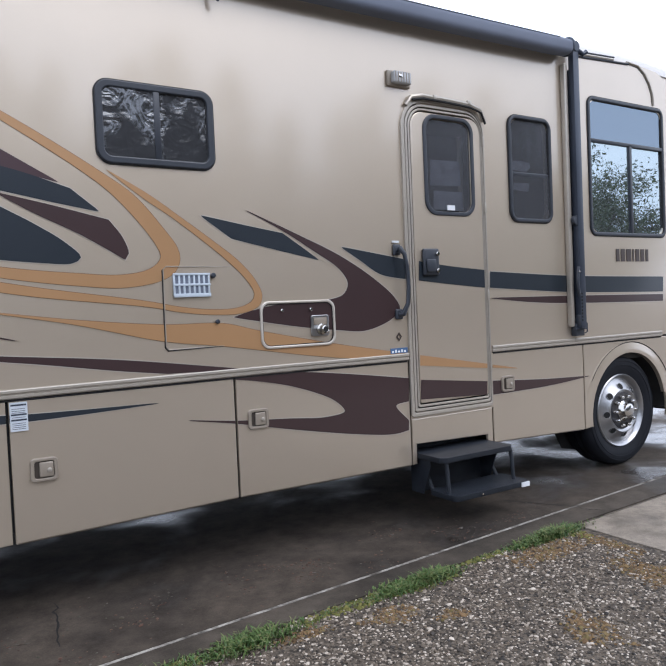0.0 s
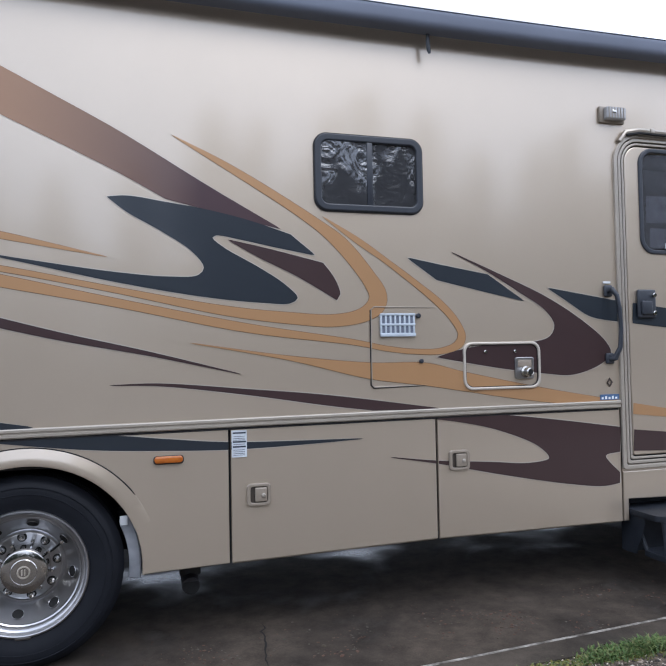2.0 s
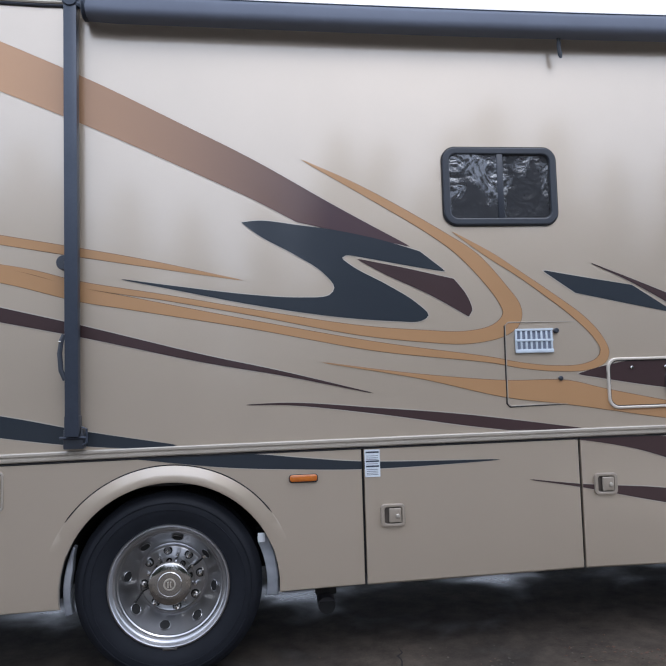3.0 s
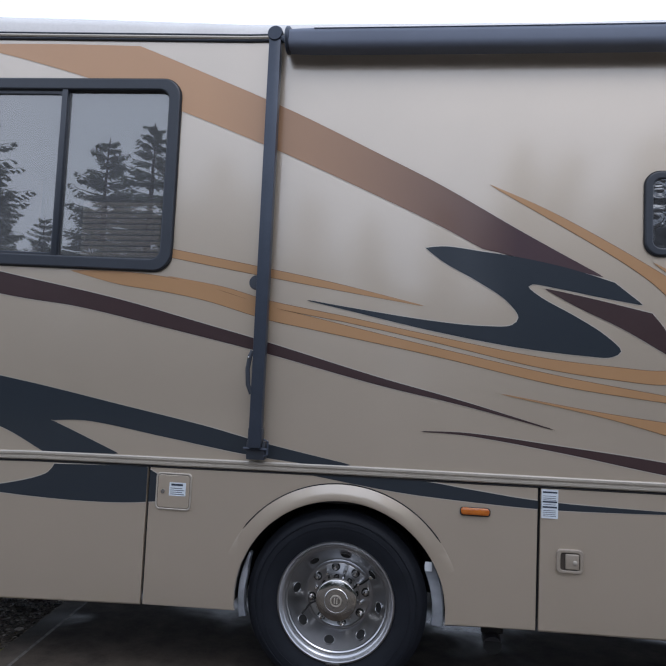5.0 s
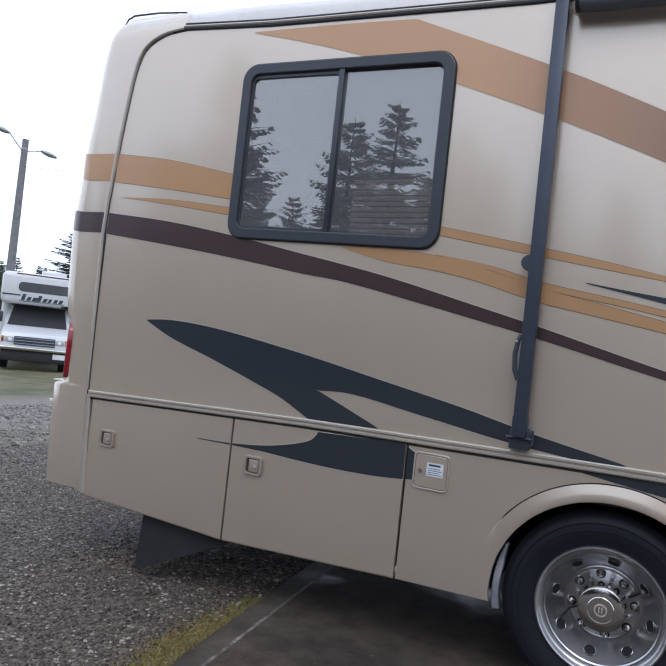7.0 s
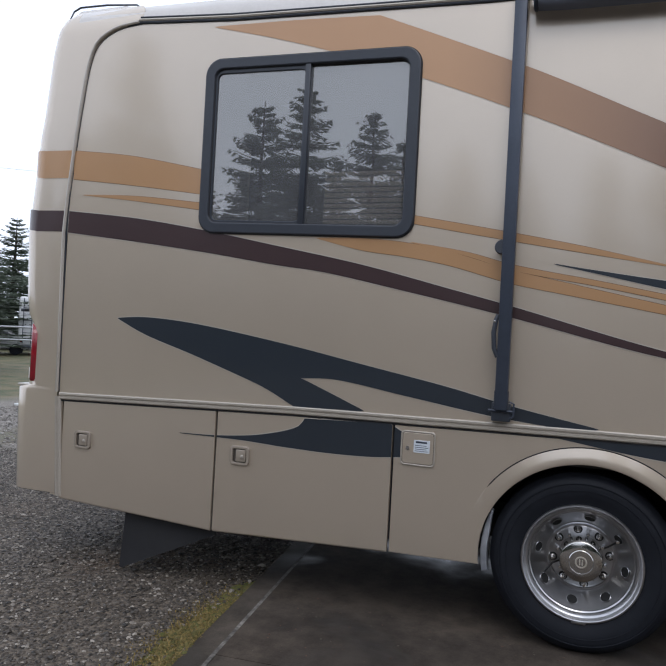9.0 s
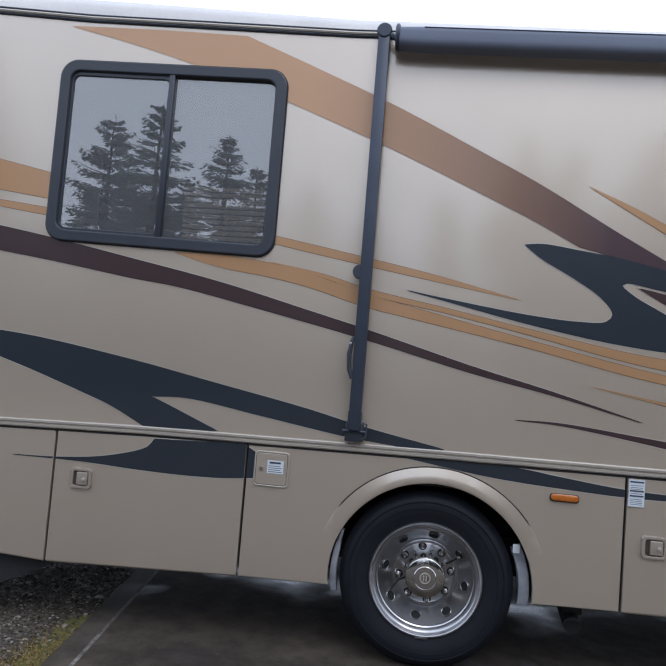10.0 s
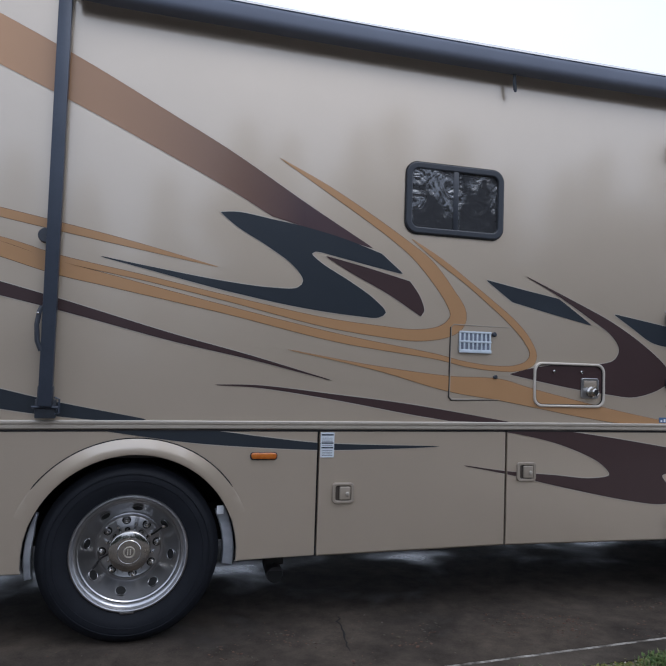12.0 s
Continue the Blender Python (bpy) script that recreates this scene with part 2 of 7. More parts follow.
def rounded(x0, z0, x1, z1, r, n=6):
    pts = []
    for cx, cz, a in ((x1 - r, z0 + r, -90), (x1 - r, z1 - r, 0), (x0 + r, z1 - r, 90), (x0 + r, z0 + r, 180)):
        for k in range(n + 1):
            t = radians(a + 90 * k / n)
            pts.append((cx + r * math.cos(t), cz + r * math.sin(t)))
    return pts


def plate(outline, holes=(), y=0.0, thick=0.03, bevel=0.0, bm=None):
    """A sheet standing in the x-z plane, its face at y, with openings cut through it."""
    own = bmesh.new()
    loops = []
    for loop in (outline, *holes):
        vs = [own.verts.new((px, y, pz)) for px, pz in loop]
        for a, b in zip(vs, vs[1:] + vs[:1]):
            own.edges.new((a, b))
        loops.append(vs)
    bmesh.ops.triangle_fill(own, use_beauty=True, use_dissolve=False, edges=own.edges[:], normal=(0, -1, 0))
    bmesh.ops.recalc_face_normals(own, faces=own.faces)
    if thick:
        rim = [e for e in own.edges if e.is_boundary]
        res = bmesh.ops.extrude_face_region(own, geom=own.faces[:])
        moved = [v for v in res["geom"] if isinstance(v, bmesh.types.BMVert)]
        bmesh.ops.translate(own, vec=(0, thick, 0), verts=moved)
        if bevel:
            front = [e for e in own.edges if abs(e.verts[0].co.y - y) < 1e-6 and abs(e.verts[1].co.y - y) < 1e-6
                     and len(e.link_faces) == 2 and abs(e.link_faces[0].normal.dot(e.link_faces[1].normal)) < 0.5]
            bmesh.ops.bevel(own, geom=front, offset=bevel, segments=2, profile=0.5, affect="EDGES")
    if bm is None:
        return own
    me = bpy.data.meshes.new("tmp")
    own.to_mesh(me)
    own.free()
    bm.from_mesh(me)
    bpy.data.meshes.remove(me)
    return bm


def box(x0, x1, y0, y1, z0, z1, bevel=0.0, segments=2, bm=None):
    own = bmesh.new()
    bmesh.ops.create_cube(own, size=1.0, matrix=Matrix.Translation(((x0 + x1) / 2, (y0 + y1) / 2, (z0 + z1) / 2)) @ Matrix.Diagonal((x1 - x0, y1 - y0, z1 - z0, 1)))
    if bevel:
        bmesh.ops.bevel(own, geom=own.edges[:], offset=bevel, segments=segments, profile=0.5, affect="EDGES")
    own.normal_update()
    for f in own.faces:  # the flat sides stay flat-shaded
        f.material_index = int(max(abs(f.normal.x), abs(f.normal.y), abs(f.normal.z)) > 0.9999)
    if bm is None:
        return own
    me = bpy.data.meshes.new("tmp")
    own.to_mesh(me)
    own.free()
    bm.from_mesh(me)
    bpy.data.meshes.remove(me)
    return bm


def lathe(profile, centre, n=48, bm=None, axis="Y", caps=True):
    """Turns (radius, along) pairs about a line parallel to an axis."""
    bm = bm or bmesh.new()
    rings = []
    for r, s in profile:
        ring = []
        for k in range(n):
            a = 2 * math.pi * k / n
            if axis == "Y":
                p = (centre[0] + r * math.cos(a), centre[1] + s, centre[2] + r * math.sin(a))
            elif axis == "X":
                p = (centre[0] + s, centre[1] + r * math.cos(a), centre[2] + r * math.sin(a))
            else:
                p = (centre[0] + r * math.cos(a), centre[1] + r * math.sin(a), centre[2] + s)
            ring.append(bm.verts.new(p))
        rings.append(ring)
    for r0, r1 in zip(rings, rings[1:]):
        for k in range(n):
            bm.faces.new((r0[k], r0[(k + 1) % n], r1[(k + 1) % n], r1[k]))
    for ring, (r, s) in ((rings[0], profile[0]), (rings[-1], profile[-1])):
        if caps and r > 1e-4:
            bm.faces.new(ring)
    bmesh.ops.remove_doubles(bm, verts=bm.verts[:], dist=1e-5)
    return bm


def tube(points, radius, n=10, bm=None, closed=False, flat=1.0):
    """A round bar along a line of points; flat squeezes it in y."""
    bm = bm or bmesh.new()
    pts = [Vector(p) for p in points]
    rings = []
    for i, p in enumerate(pts):
        a = pts[i - 1] if (i or closed) else p
        b = pts[(i + 1) % len(pts)] if (i < len(pts) - 1 or closed) else p
        d = (b - a).normalized()
        side = d.cross(Vector((0, 1, 0)))
        if side.length < 0.1:
            side = d.cross(Vector((0, 0, 1)))
        side.normalize()
        up = side.cross(d).normalized()
        r = radius[i] if isinstance(radius, (list, tuple)) else radius
        ring = []
        for k in range(n):
            t = 2 * math.pi * k / n
            o = side * math.cos(t) * r + up * math.sin(t) * r
            o.y *= flat
            ring.append(bm.verts.new(p + o))
        rings.append(ring)
    pairs = list(zip(rings, rings[1:])) + ([(rings[-1], rings[0])] if closed else [])
    for r0, r1 in pairs:
        for k in range(n):
            bm.faces.new((r0[k], r0[(k + 1) % n], r1[(k + 1) % n], r1[k]))
    if not closed:
        bm.faces.new(rings[0])
        bm.faces.new(rings[-1])
    return bm


def smooth_loop(controls, step=0.02):
    """A closed outline that runs smoothly through its controls and turns sharply at those marked with a third value."""
    n = len(controls)
    P = [Vector((c[0], c[1])) for c in controls]
    sharp = [len(c) > 2 for c in controls]
    out = []
    for i in range(n):
        p1, p2 = P[i], P[(i + 1) % n]
        p0 = p1 + (p1 - p2) * 0.5 if sharp[i] else P[i - 1]
        p3 = p2 + (p2 - p1) * 0.5 if sharp[(i + 1) % n] else P[(i + 2) % n]
        t0 = 0.0
        t1 = t0 + max((p1 - p0).length, 1e-4) ** 0.5
        t2 = t1 + max((p2 - p1).length, 1e-4) ** 0.5
        t3 = t2 + max((p3 - p2).length, 1e-4) ** 0.5
        m = max(1, min(14, int((p2 - p1).length / step)))
        for k in range(m):
            t = t1 + (t2 - t1) * k / m
            a1 = p0 * ((t1 - t) / (t1 - t0)) + p1 * ((t - t0) / (t1 - t0))
            a2 = p1 * ((t2 - t) / (t2 - t1)) + p2 * ((t - t1) / (t2 - t1))
            a3 = p2 * ((t3 - t) / (t3 - t2)) + p3 * ((t - t2) / (t3 - t2))
            b1 = a1 * ((t2 - t) / (t2 - t0)) + a2 * ((t - t0) / (t2 - t0))
            b2 = a2 * ((t3 - t) / (t3 - t1)) + a3 * ((t - t1) / (t3 - t1))
            out.append(b1 * ((t2 - t) / (t2 - t1)) + b2 * ((t - t1) / (t2 - t1)))
    return [(p.x, p.y) for p in out]


def grown(loop, d, reach=0.55):
    """The outline moved outwards by d, less and less towards its pointed tips."""
    P = [Vector(p) for p in loop]
    n = len(P)
    area = sum(a.x * b.y - b.x * a.y for a, b in zip(P, P[1:] + P[:1]))
    s = 1 if area > 0 else -1
    tips = []
    for i, p in enumerate(P):
        a, b = P[i - 1] - p, P[(i + 1) % n] - p
        if a.length > 1e-6 and b.length > 1e-6 and a.angle(b) < radians(35):
            tips.append(p)
    out = []
    for i, p in enumerate(P):
        a, b = (p - P[i - 1]), (P[(i + 1) % n] - p)
        if a.length < 1e-6 or b.length < 1e-6:
            continue
        na, nb = Vector((a.y, -a.x)).normalized() * s, Vector((b.y, -b.x)).normalized() * s
        m = na + nb
        if m.length < 0.3:
            m = na + nb + a.normalized()
        m = m.normalized()
        near = min([1.0] + [(p - q).length / reach for q in tips])
        out.append(tuple(p + m * (d * (0.05 + 0.95 * near) / max(0.8, m.dot(na)))))
    return out


# ---- lie of the land ----
def ground_z(px):
    return -0.02 + 0.0145 * max(-60.0, min(12.0, px))


SEAMS = (-2.08, -0.99, 0.975, 2.12, 3.335, 4.06, 5.04)


def rail_z(px):
    """Height of the belt rail, which dips a little towards the rear."""
    return float(np.interp(px, (-3.26, -1.6, 0.0, 2.2, 6.3), (1.055, 1.100, 1.116, 1.127, 1.130)))


RAIL_XS = (-3.25, -2.6, -1.6, -0.8, 0.0, 1.1, 2.2, 3.335)


# ---- the motorhome: shell ----
motorhome = thing("motorhome", "large champagne motorhome with swooping blue, maroon and tan graphics", "motorhome")
WIDE = 2.5
BIG_WIN = (-2.27, 2.09, -0.94, 3.14)
SMALL_WIN = (1.445, 2.205, 2.064, 2.62)
DOOR = (3.37, 0.74, 4.035, 2.73)
DOOR_WIN = (3.515, 2.02, 3.955, 2.68)
NARROW_WIN = (4.295, 2.0, 4.735, 2.76)
CAB_WIN = (5.17, 1.92, 6.15, 3.0)


def inner(rect, d, r):
    return rounded(rect[0] + d, rect[1] + d, rect[2] - d, rect[3] - d, r)


def arc(cx, cz, r, a0, a1, n=8):
    return [(cx + r * math.cos(radians(a0 + (a1 - a0) * k / n)), cz + r * math.sin(radians(a0 + (a1 - a0) * k / n))) for k in range(n + 1)]


# upper side wall with its openings
wall_line = [(px, rail_z(px) - 0.03) for px in RAIL_XS] + [(3.335, 0.70), (4.07, 0.70), (4.07, 1.098), (6.30, 1.10)]
wall_line += arc(6.02, 3.03, 0.28, 0, 90) + [(5.73, 3.33), (5.1, 3.30), (-0.6, 3.352), (-2.1, 3.405), (-2.80, 3.44)] + arc(-2.80, 2.99, 0.45, 90, 180)[1:]
holes = [inner(BIG_WIN, 0.04, 0.09), inner(SMALL_WIN, 0.03, 0.06), inner(NARROW_WIN, 0.03, 0.07), inner(CAB_WIN, 0.03, 0.06), [(DOOR[0], DOOR[1]), (DOOR[2], DOOR[1])] + arc(DOOR[2] - 0.1, DOOR[3] - 0.1, 0.1, 0, 90) + arc(DOOR[0] + 0.1, DOOR[3] - 0.1, 0.1, 90, 180)]
part("side_wall", plate(wall_line, holes, 0.0, 0.045), M_BODY, motorhome, "champagne painted upper side wall", smooth=False)

# roof with its rolled edge, and the far side
roof = bmesh.new()
prof = [(0.002, 3.365), (0.012, 3.42), (0.05, 3.475), (0.12, 3.51), (0.35, 3.53), (1.25, 3.545), (2.15, 3.53), (2.38, 3.51), (2.45, 3.475), (2.488, 3.42), (2.5, 3.375)]
rows_ = []
for rx, dz in ((-3.26, 0.10), (-2.2, 0.075), (-1.4, 0.03), (-0.6, -0.02), (1.0, -0.055), (5.2, -0.06), (5.9, -0.06), (6.3, -0.09)):
    rows_.append([roof.verts.new((rx, py, pz + dz)) for py, pz in prof])
for a, b in zip(rows_, rows_[1:]):
    for k in range(len(prof) - 1):
        roof.faces.new((a[k], a[k + 1], b[k + 1], b[k]))
part("roof", roof, M_ROOF, motorhome, "off-white rolled roof edge")
part("far_wall", box(-3.26, 6.3, 2.46, 2.5, 0.36, 3.4), M_BODY, motorhome)
part("cabin_floor", box(-3.2, 6.2, 0.05, 2.45, 0.92, 1.0), M_UNDER, motorhome)
part("cabin_lining", box(-3.15, 6.0, 2.38, 2.45, 1.0, 3.36), M_INTER, motorhome)
part("cabin_ceiling", box(-3.15, 6.0, 0.06, 2.38, 3.30, 3.36), M_INTER, motorhome)
part("bedroom_partition", box(-0.52, -0.48, 0.06, 2.38, 1.0, 3.30), M_INTER, motorhome)
part("cab_partition", box(4.98, 5.02, 0.06, 1.2, 1.0, 3.30), M_INTER, motorhome)
# unseen solid block for the undercarriage, hung low to keep light off the slab
part("undercarriage_light_block", box(-2.6, 5.0, 0.95, 2.05, 0.26, 0.92, 0.04), M_UNDER, motorhome)
for bx0, bx1 in ((-3.1, -0.62), (0.66, 3.32), (4.10, 5.0)):
    part("basement_box", box(bx0, bx1, 0.036, 2.455, 0.44, 0.91, 0.01), M_UNDER, motorhome)
part("frame_rail", box(-3.3, 6.4, 0.62, 0.72, 0.40, 0.58, 0.01), M_UNDER, motorhome)


def cap_loft(side, levels, x_in, r=0.22, n=8):
    """End cap lofted in plan sections: side -1 at the rear, 1 at the front."""
    bm = bmesh.new()
    rows = []
    for z, x_end, inset, *own_in in levels:
        ring = [(own_in[0] if own_in else x_in, inset)]
        rr = min(r, abs(x_end - x_in) - 0.01)
        for k in range(n + 1):
            t = radians(90 * k / n)
            ring.append((x_end - side * rr + side * rr * math.sin(t), inset + rr - rr * math.cos(t)))
        ring += [(px, WIDE - py) for px, py in reversed(ring)]
        rows.append([bm.verts.new((px, py, z)) for px, py in ring])
    for a, b in zip(rows, rows[1:]):
        for k in range(len(a) - 1):
            bm.faces.new((a[k], a[k + 1], b[k + 1], b[k]))
    bm.faces.new(rows[0])
    bm.faces.new(rows[-1])
    return bm


rear_levels = [(0.385, -3.63, 0.03, -3.24), (0.40, -3.645, -0.003, -3.24), (0.86, -3.665, -0.003, -3.25), (1.06, -3.665, -0.003, -3.26), (1.08, -3.64, -0.003, -3.26), (1.09, -3.585, -0.003, -3.26), (1.50, -3.575, -0.003, -3.265), (1.56, -3.615, -0.003, -3.266),
               (1.68, -3.635, -0.003, -3.268), (2.1, -3.658, -0.003, -3.276), (2.52, -3.618, -0.003, -3.242), (2.74, -3.60, -0.003, -3.22), (2.9, -3.575, -0.003, -3.20), (3.1, -3.553, -0.003, -3.172), (3.24, -3.54, -0.003, -3.14), (3.32, -3.53, -0.003, -3.10),
               (3.385, -3.515, -0.003, -3.02), (3.43, -3.505, -0.003, -2.88), (3.47, -3.495, 0.0, -2.76), (3.53, -3.47, 0.02, -2.76), (3.58, -3.43, 0.06, -2.80), (3.625, -3.36, 0.14, -2.95), (3.65, -3.28, 0.3, -3.05)]
part("rear_cap", cap_loft(-1, rear_levels, -3.262, r=0.16), M_BODY, motorhome, "champagne moulded rear cap")
front_levels = [(0.42, 6.9, 0.03), (0.45, 6.95, 0.0), (1.1, 7.0, 0.0), (1.5, 6.95, 0.0), (2.4, 6.75, 0.0), (3.0, 6.5, 0.01), (3.25, 6.46, 0.02), (3.36, 6.42, 0.06), (3.43, 6.38, 0.25)]
part("front_cap", cap_loft(1, front_levels, 6.302, r=0.35), M_BODY, motorhome, "champagne moulded front cap")

part("cap_corner", plate([(5.6, 3.005), (6.32, 3.005), (6.32, 3.33), (5.6, 3.36)], (), 0.012, 0.03), M_BODY, motorhome, smooth=False)
part("cap_strip", plate([(-3.28, 1.03), (-3.222, 1.03), (-3.182, 0.375), (-3.28, 0.388)], (), 0.004, 0.02), M_BODY, motorhome, smooth=False)
# dark backing so that the gaps between the lower panels read as gaps
back_line = [(-3.24, 0.42), (-0.56, 0.42), (-0.56, 1.08), (0.56, 1.08), (0.56, 0.45), (3.37, 0.45), (3.37, 0.60), (4.03, 0.60), (4.03, 0.48), (5.02, 0.48), (5.02, 1.08), (6.2, 1.08), (6.2, 1.10), (0.5, 1.10), (-3.24, 1.03)]
part("panel_backing", plate(back_line, (), 0.022, 0.01), M_SEAM, motorhome, smooth=False)


def lower_panel(name, x0, x1, zl, zr, top=None, extra=None, label=""):
    line = [(x0, zl)] + (extra or []) + [(x1, zr), (x1, top or rail_z(x1) - 0.047), (x0, top or rail_z(x0) - 0.047)]
    ob = part(name, plate(line, (), 0.0, 0.020, bevel=0.005), M_BODY, motorhome, label, smooth=False)
    lip = tube([(x0 + 0.004, 0.016, zl + 0.006), (x1 - 0.004, 0.016, zr + 0.006)], 0.013, 8) if not extra else None
    if lip:
        part("bottom_edge", lip, M_BODY, ob)
    return ob


d_ = 0.006
comp = {}
comp["a"] = lower_panel("compartment_door", -3.205, -2.08 - d_, 0.372, 0.318)
comp["b"] = lower_panel("compartment_door", -2.08 + d_, -0.99 - d_, 0.318, 0.357)
rear_arch = [(-0.50, 0.366)] + arc(0.02, 0.425, 0.526, 184, -4, 26) + [(0.54, 0.385)]
lower_panel("wheel_panel", -0.99 + d_, 0.975 - d_, 0.357, 0.398, extra=rear_arch)
comp["c"] = lower_panel("compartment_door", 0.975 + d_, 2.12 - d_, 0.398, 0.415)
comp["d"] = lower_panel("compartment_door", 2.12 + d_, 3.335 - d_, 0.415, 0.405)
lower_panel("step_panel", 3.335 + d_, 4.06 - d_, 0.405, 0.44, top=0.70, extra=[(3.375, 0.405), (3.375, 0.535), (4.005, 0.515), (4.005, 0.44)])
comp["e"] = lower_panel("compartment_door", 4.06 + d_, 5.04 - d_, 0.452, 0.42)
front_arch = [(5.12, 0.425)] + arc(5.62, 0.49, 0.485, 188, -10, 26) + [(6.11, 0.43)]
lower_panel("wheel_panel", 5.04 + d_, 6.30, 0.42, 0.44, extra=front_arch)

# belt rail: two ridges with a groove
for x0, x1 in ((-3.235, 3.33), (4.07, 6.05)):
    rail = bmesh.new()
    section = [(0.0, 0.002), (-0.012, 0.002), (-0.016, -0.003), (-0.016, -0.013), (-0.008, -0.018), (-0.008, -0.023), (-0.014, -0.027), (-0.014, -0.037), (-0.008, -0.043), (0.0, -0.043)]
    stations = []
    for k in range(13):
        px = x0 + (x1 - x0) * k / 12
        stations.append([rail.verts.new((px, sy, rail_z(px) + sz)) for sy, sz in section])
    for a, b in zip(stations, stations[1:]):
        for k in range(len(section) - 1):
            rail.faces.new((a[k], a[k + 1], b[k + 1], b[k]))
    rail.faces.new(stations[0]); rail.faces.new(stations[-1])
    belt = part("belt_rail", rail, M_RAIL, motorhome, "pale ridged belt moulding", smooth=False)
    part("shadow_gap", tube([(x0 + 0.01 + (x1 - x0 - 0.02) * k / 12, 0.001, rail_z(x0 + (x1 - x0) * k / 12) - 0.050) for k in range(13)], 0.006, 6), M_SEAM, belt)

# wheel arch lips and dark wells
def fender(cx, cz, r_out, r_in, a0, a1, out_by=1.0):
    bm = bmesh.new()
    rows = []
    for k in range(41):
        t = radians(a0 + (a1 - a0) * k / 40)
        taper = out_by * (0.02 + 0.98 * math.sin(math.pi / 2 * min(1.0, min(k, 40 - k) / 13)) ** 1.5)
        mid = (r_out * 0.5 + r_in * 0.5)
        ring = []
        for r, y in ((r_out, 0.0), (r_out - 0.001, -0.006 * taper), (mid, -0.018 * taper), (r_in + 0.010, -0.026 * taper), (r_in, -0.022 * taper), (r_in, 0.03)):
            ring.append(bm.verts.new((cx + r * math.cos(t), y, cz + r * math.sin(t))))
        rows.append(ring)
    for a, b in zip(rows, rows[1:]):
        for j in range(5):
            bm.faces.new((a[j], a[j + 1], b[j + 1], b[j]))
    return bm


part("fender_flare", fender(0.02, 0.415, 0.610, 0.529, 22, 158, 0.85), M_BODY, motorhome, "champagne arched fender flare")
part("flare_gap", tube([(0.02 + 0.611 * math.cos(radians(36 + 108 * k / 40)), -0.001, 0.415 + 0.611 * math.sin(radians(36 + 108 * k / 40))) for k in range(41)], [0.001] + [0.0038] * 39 + [0.001], 6), M_SEAM, motorhome)
part("flare_gap", tube([(5.62 + 0.571 * math.cos(radians(30 + 120 * k / 40)), -0.001, 0.49 + 0.571 * math.sin(radians(30 + 120 * k / 40))) for k in range(41)], [0.001] + [0.0038] * 39 + [0.001], 6), M_SEAM, motorhome)
part("fender_flare", fender(5.60, 0.49, 0.570, 0.487, 14, 166, 0.45), M_BODY, motorhome, "champagne arched fender flare")
for cx, cz, r in ((0.02, 0.425, 0.538), (5.62, 0.49, 0.50)):
    well = bmesh.new()
    rows = []
    for k in range(25):
        t = radians(-3 + 186 * k / 24)
        rows.append([well.verts.new((cx + r * math.cos(t), y, cz + r * math.sin(t))) for y in (0.015, 0.75)])
    for a, b in zip(rows, rows[1:]):
        well.faces.new((a[0], a[1], b[1], b[0]))
    well.faces.new([row[1] for row in rows])
    part("wheel_well", well, M_UNDER, motorhome)
# bright liners showing at the edges of the rear well
for a0, a1, r_in, taper in ((-8, 27, 0.464, 1), (155, 192, 0.486, 0)):
    steps_ = [a0 + (a1 - a0) * k / 14 for k in range(15)]
    high = [abs(q - (a1 if taper else a0)) / abs(a1 - a0) for q in steps_]
    edge_in = [(0.02 + (0.516 - (0.516 - r_in) * min(1.0, (0.9 if taper else 0.25) + 2.2 * h)) * math.cos(radians(q)), 0.425 + (0.516 - (0.516 - r_in) * min(1.0, (0.9 if taper else 0.25) + 2.2 * h)) * math.sin(radians(q))) for q, h in zip(steps_, high)]
    part("splash_liner", plate(arc(0.02, 0.425, 0.521, a0, a1, 14) + edge_in[::-1], (), 0.060, 0.05, bevel=0.006), M_LINER, motorhome, "bright metal splash liner", smooth=False)
part("liner_tag", box(0.442, 0.478, 0.044, 0.052, 0.622, 0.668, 0.003), M_WHITE, motorhome, "small white tag in the wheel arch")


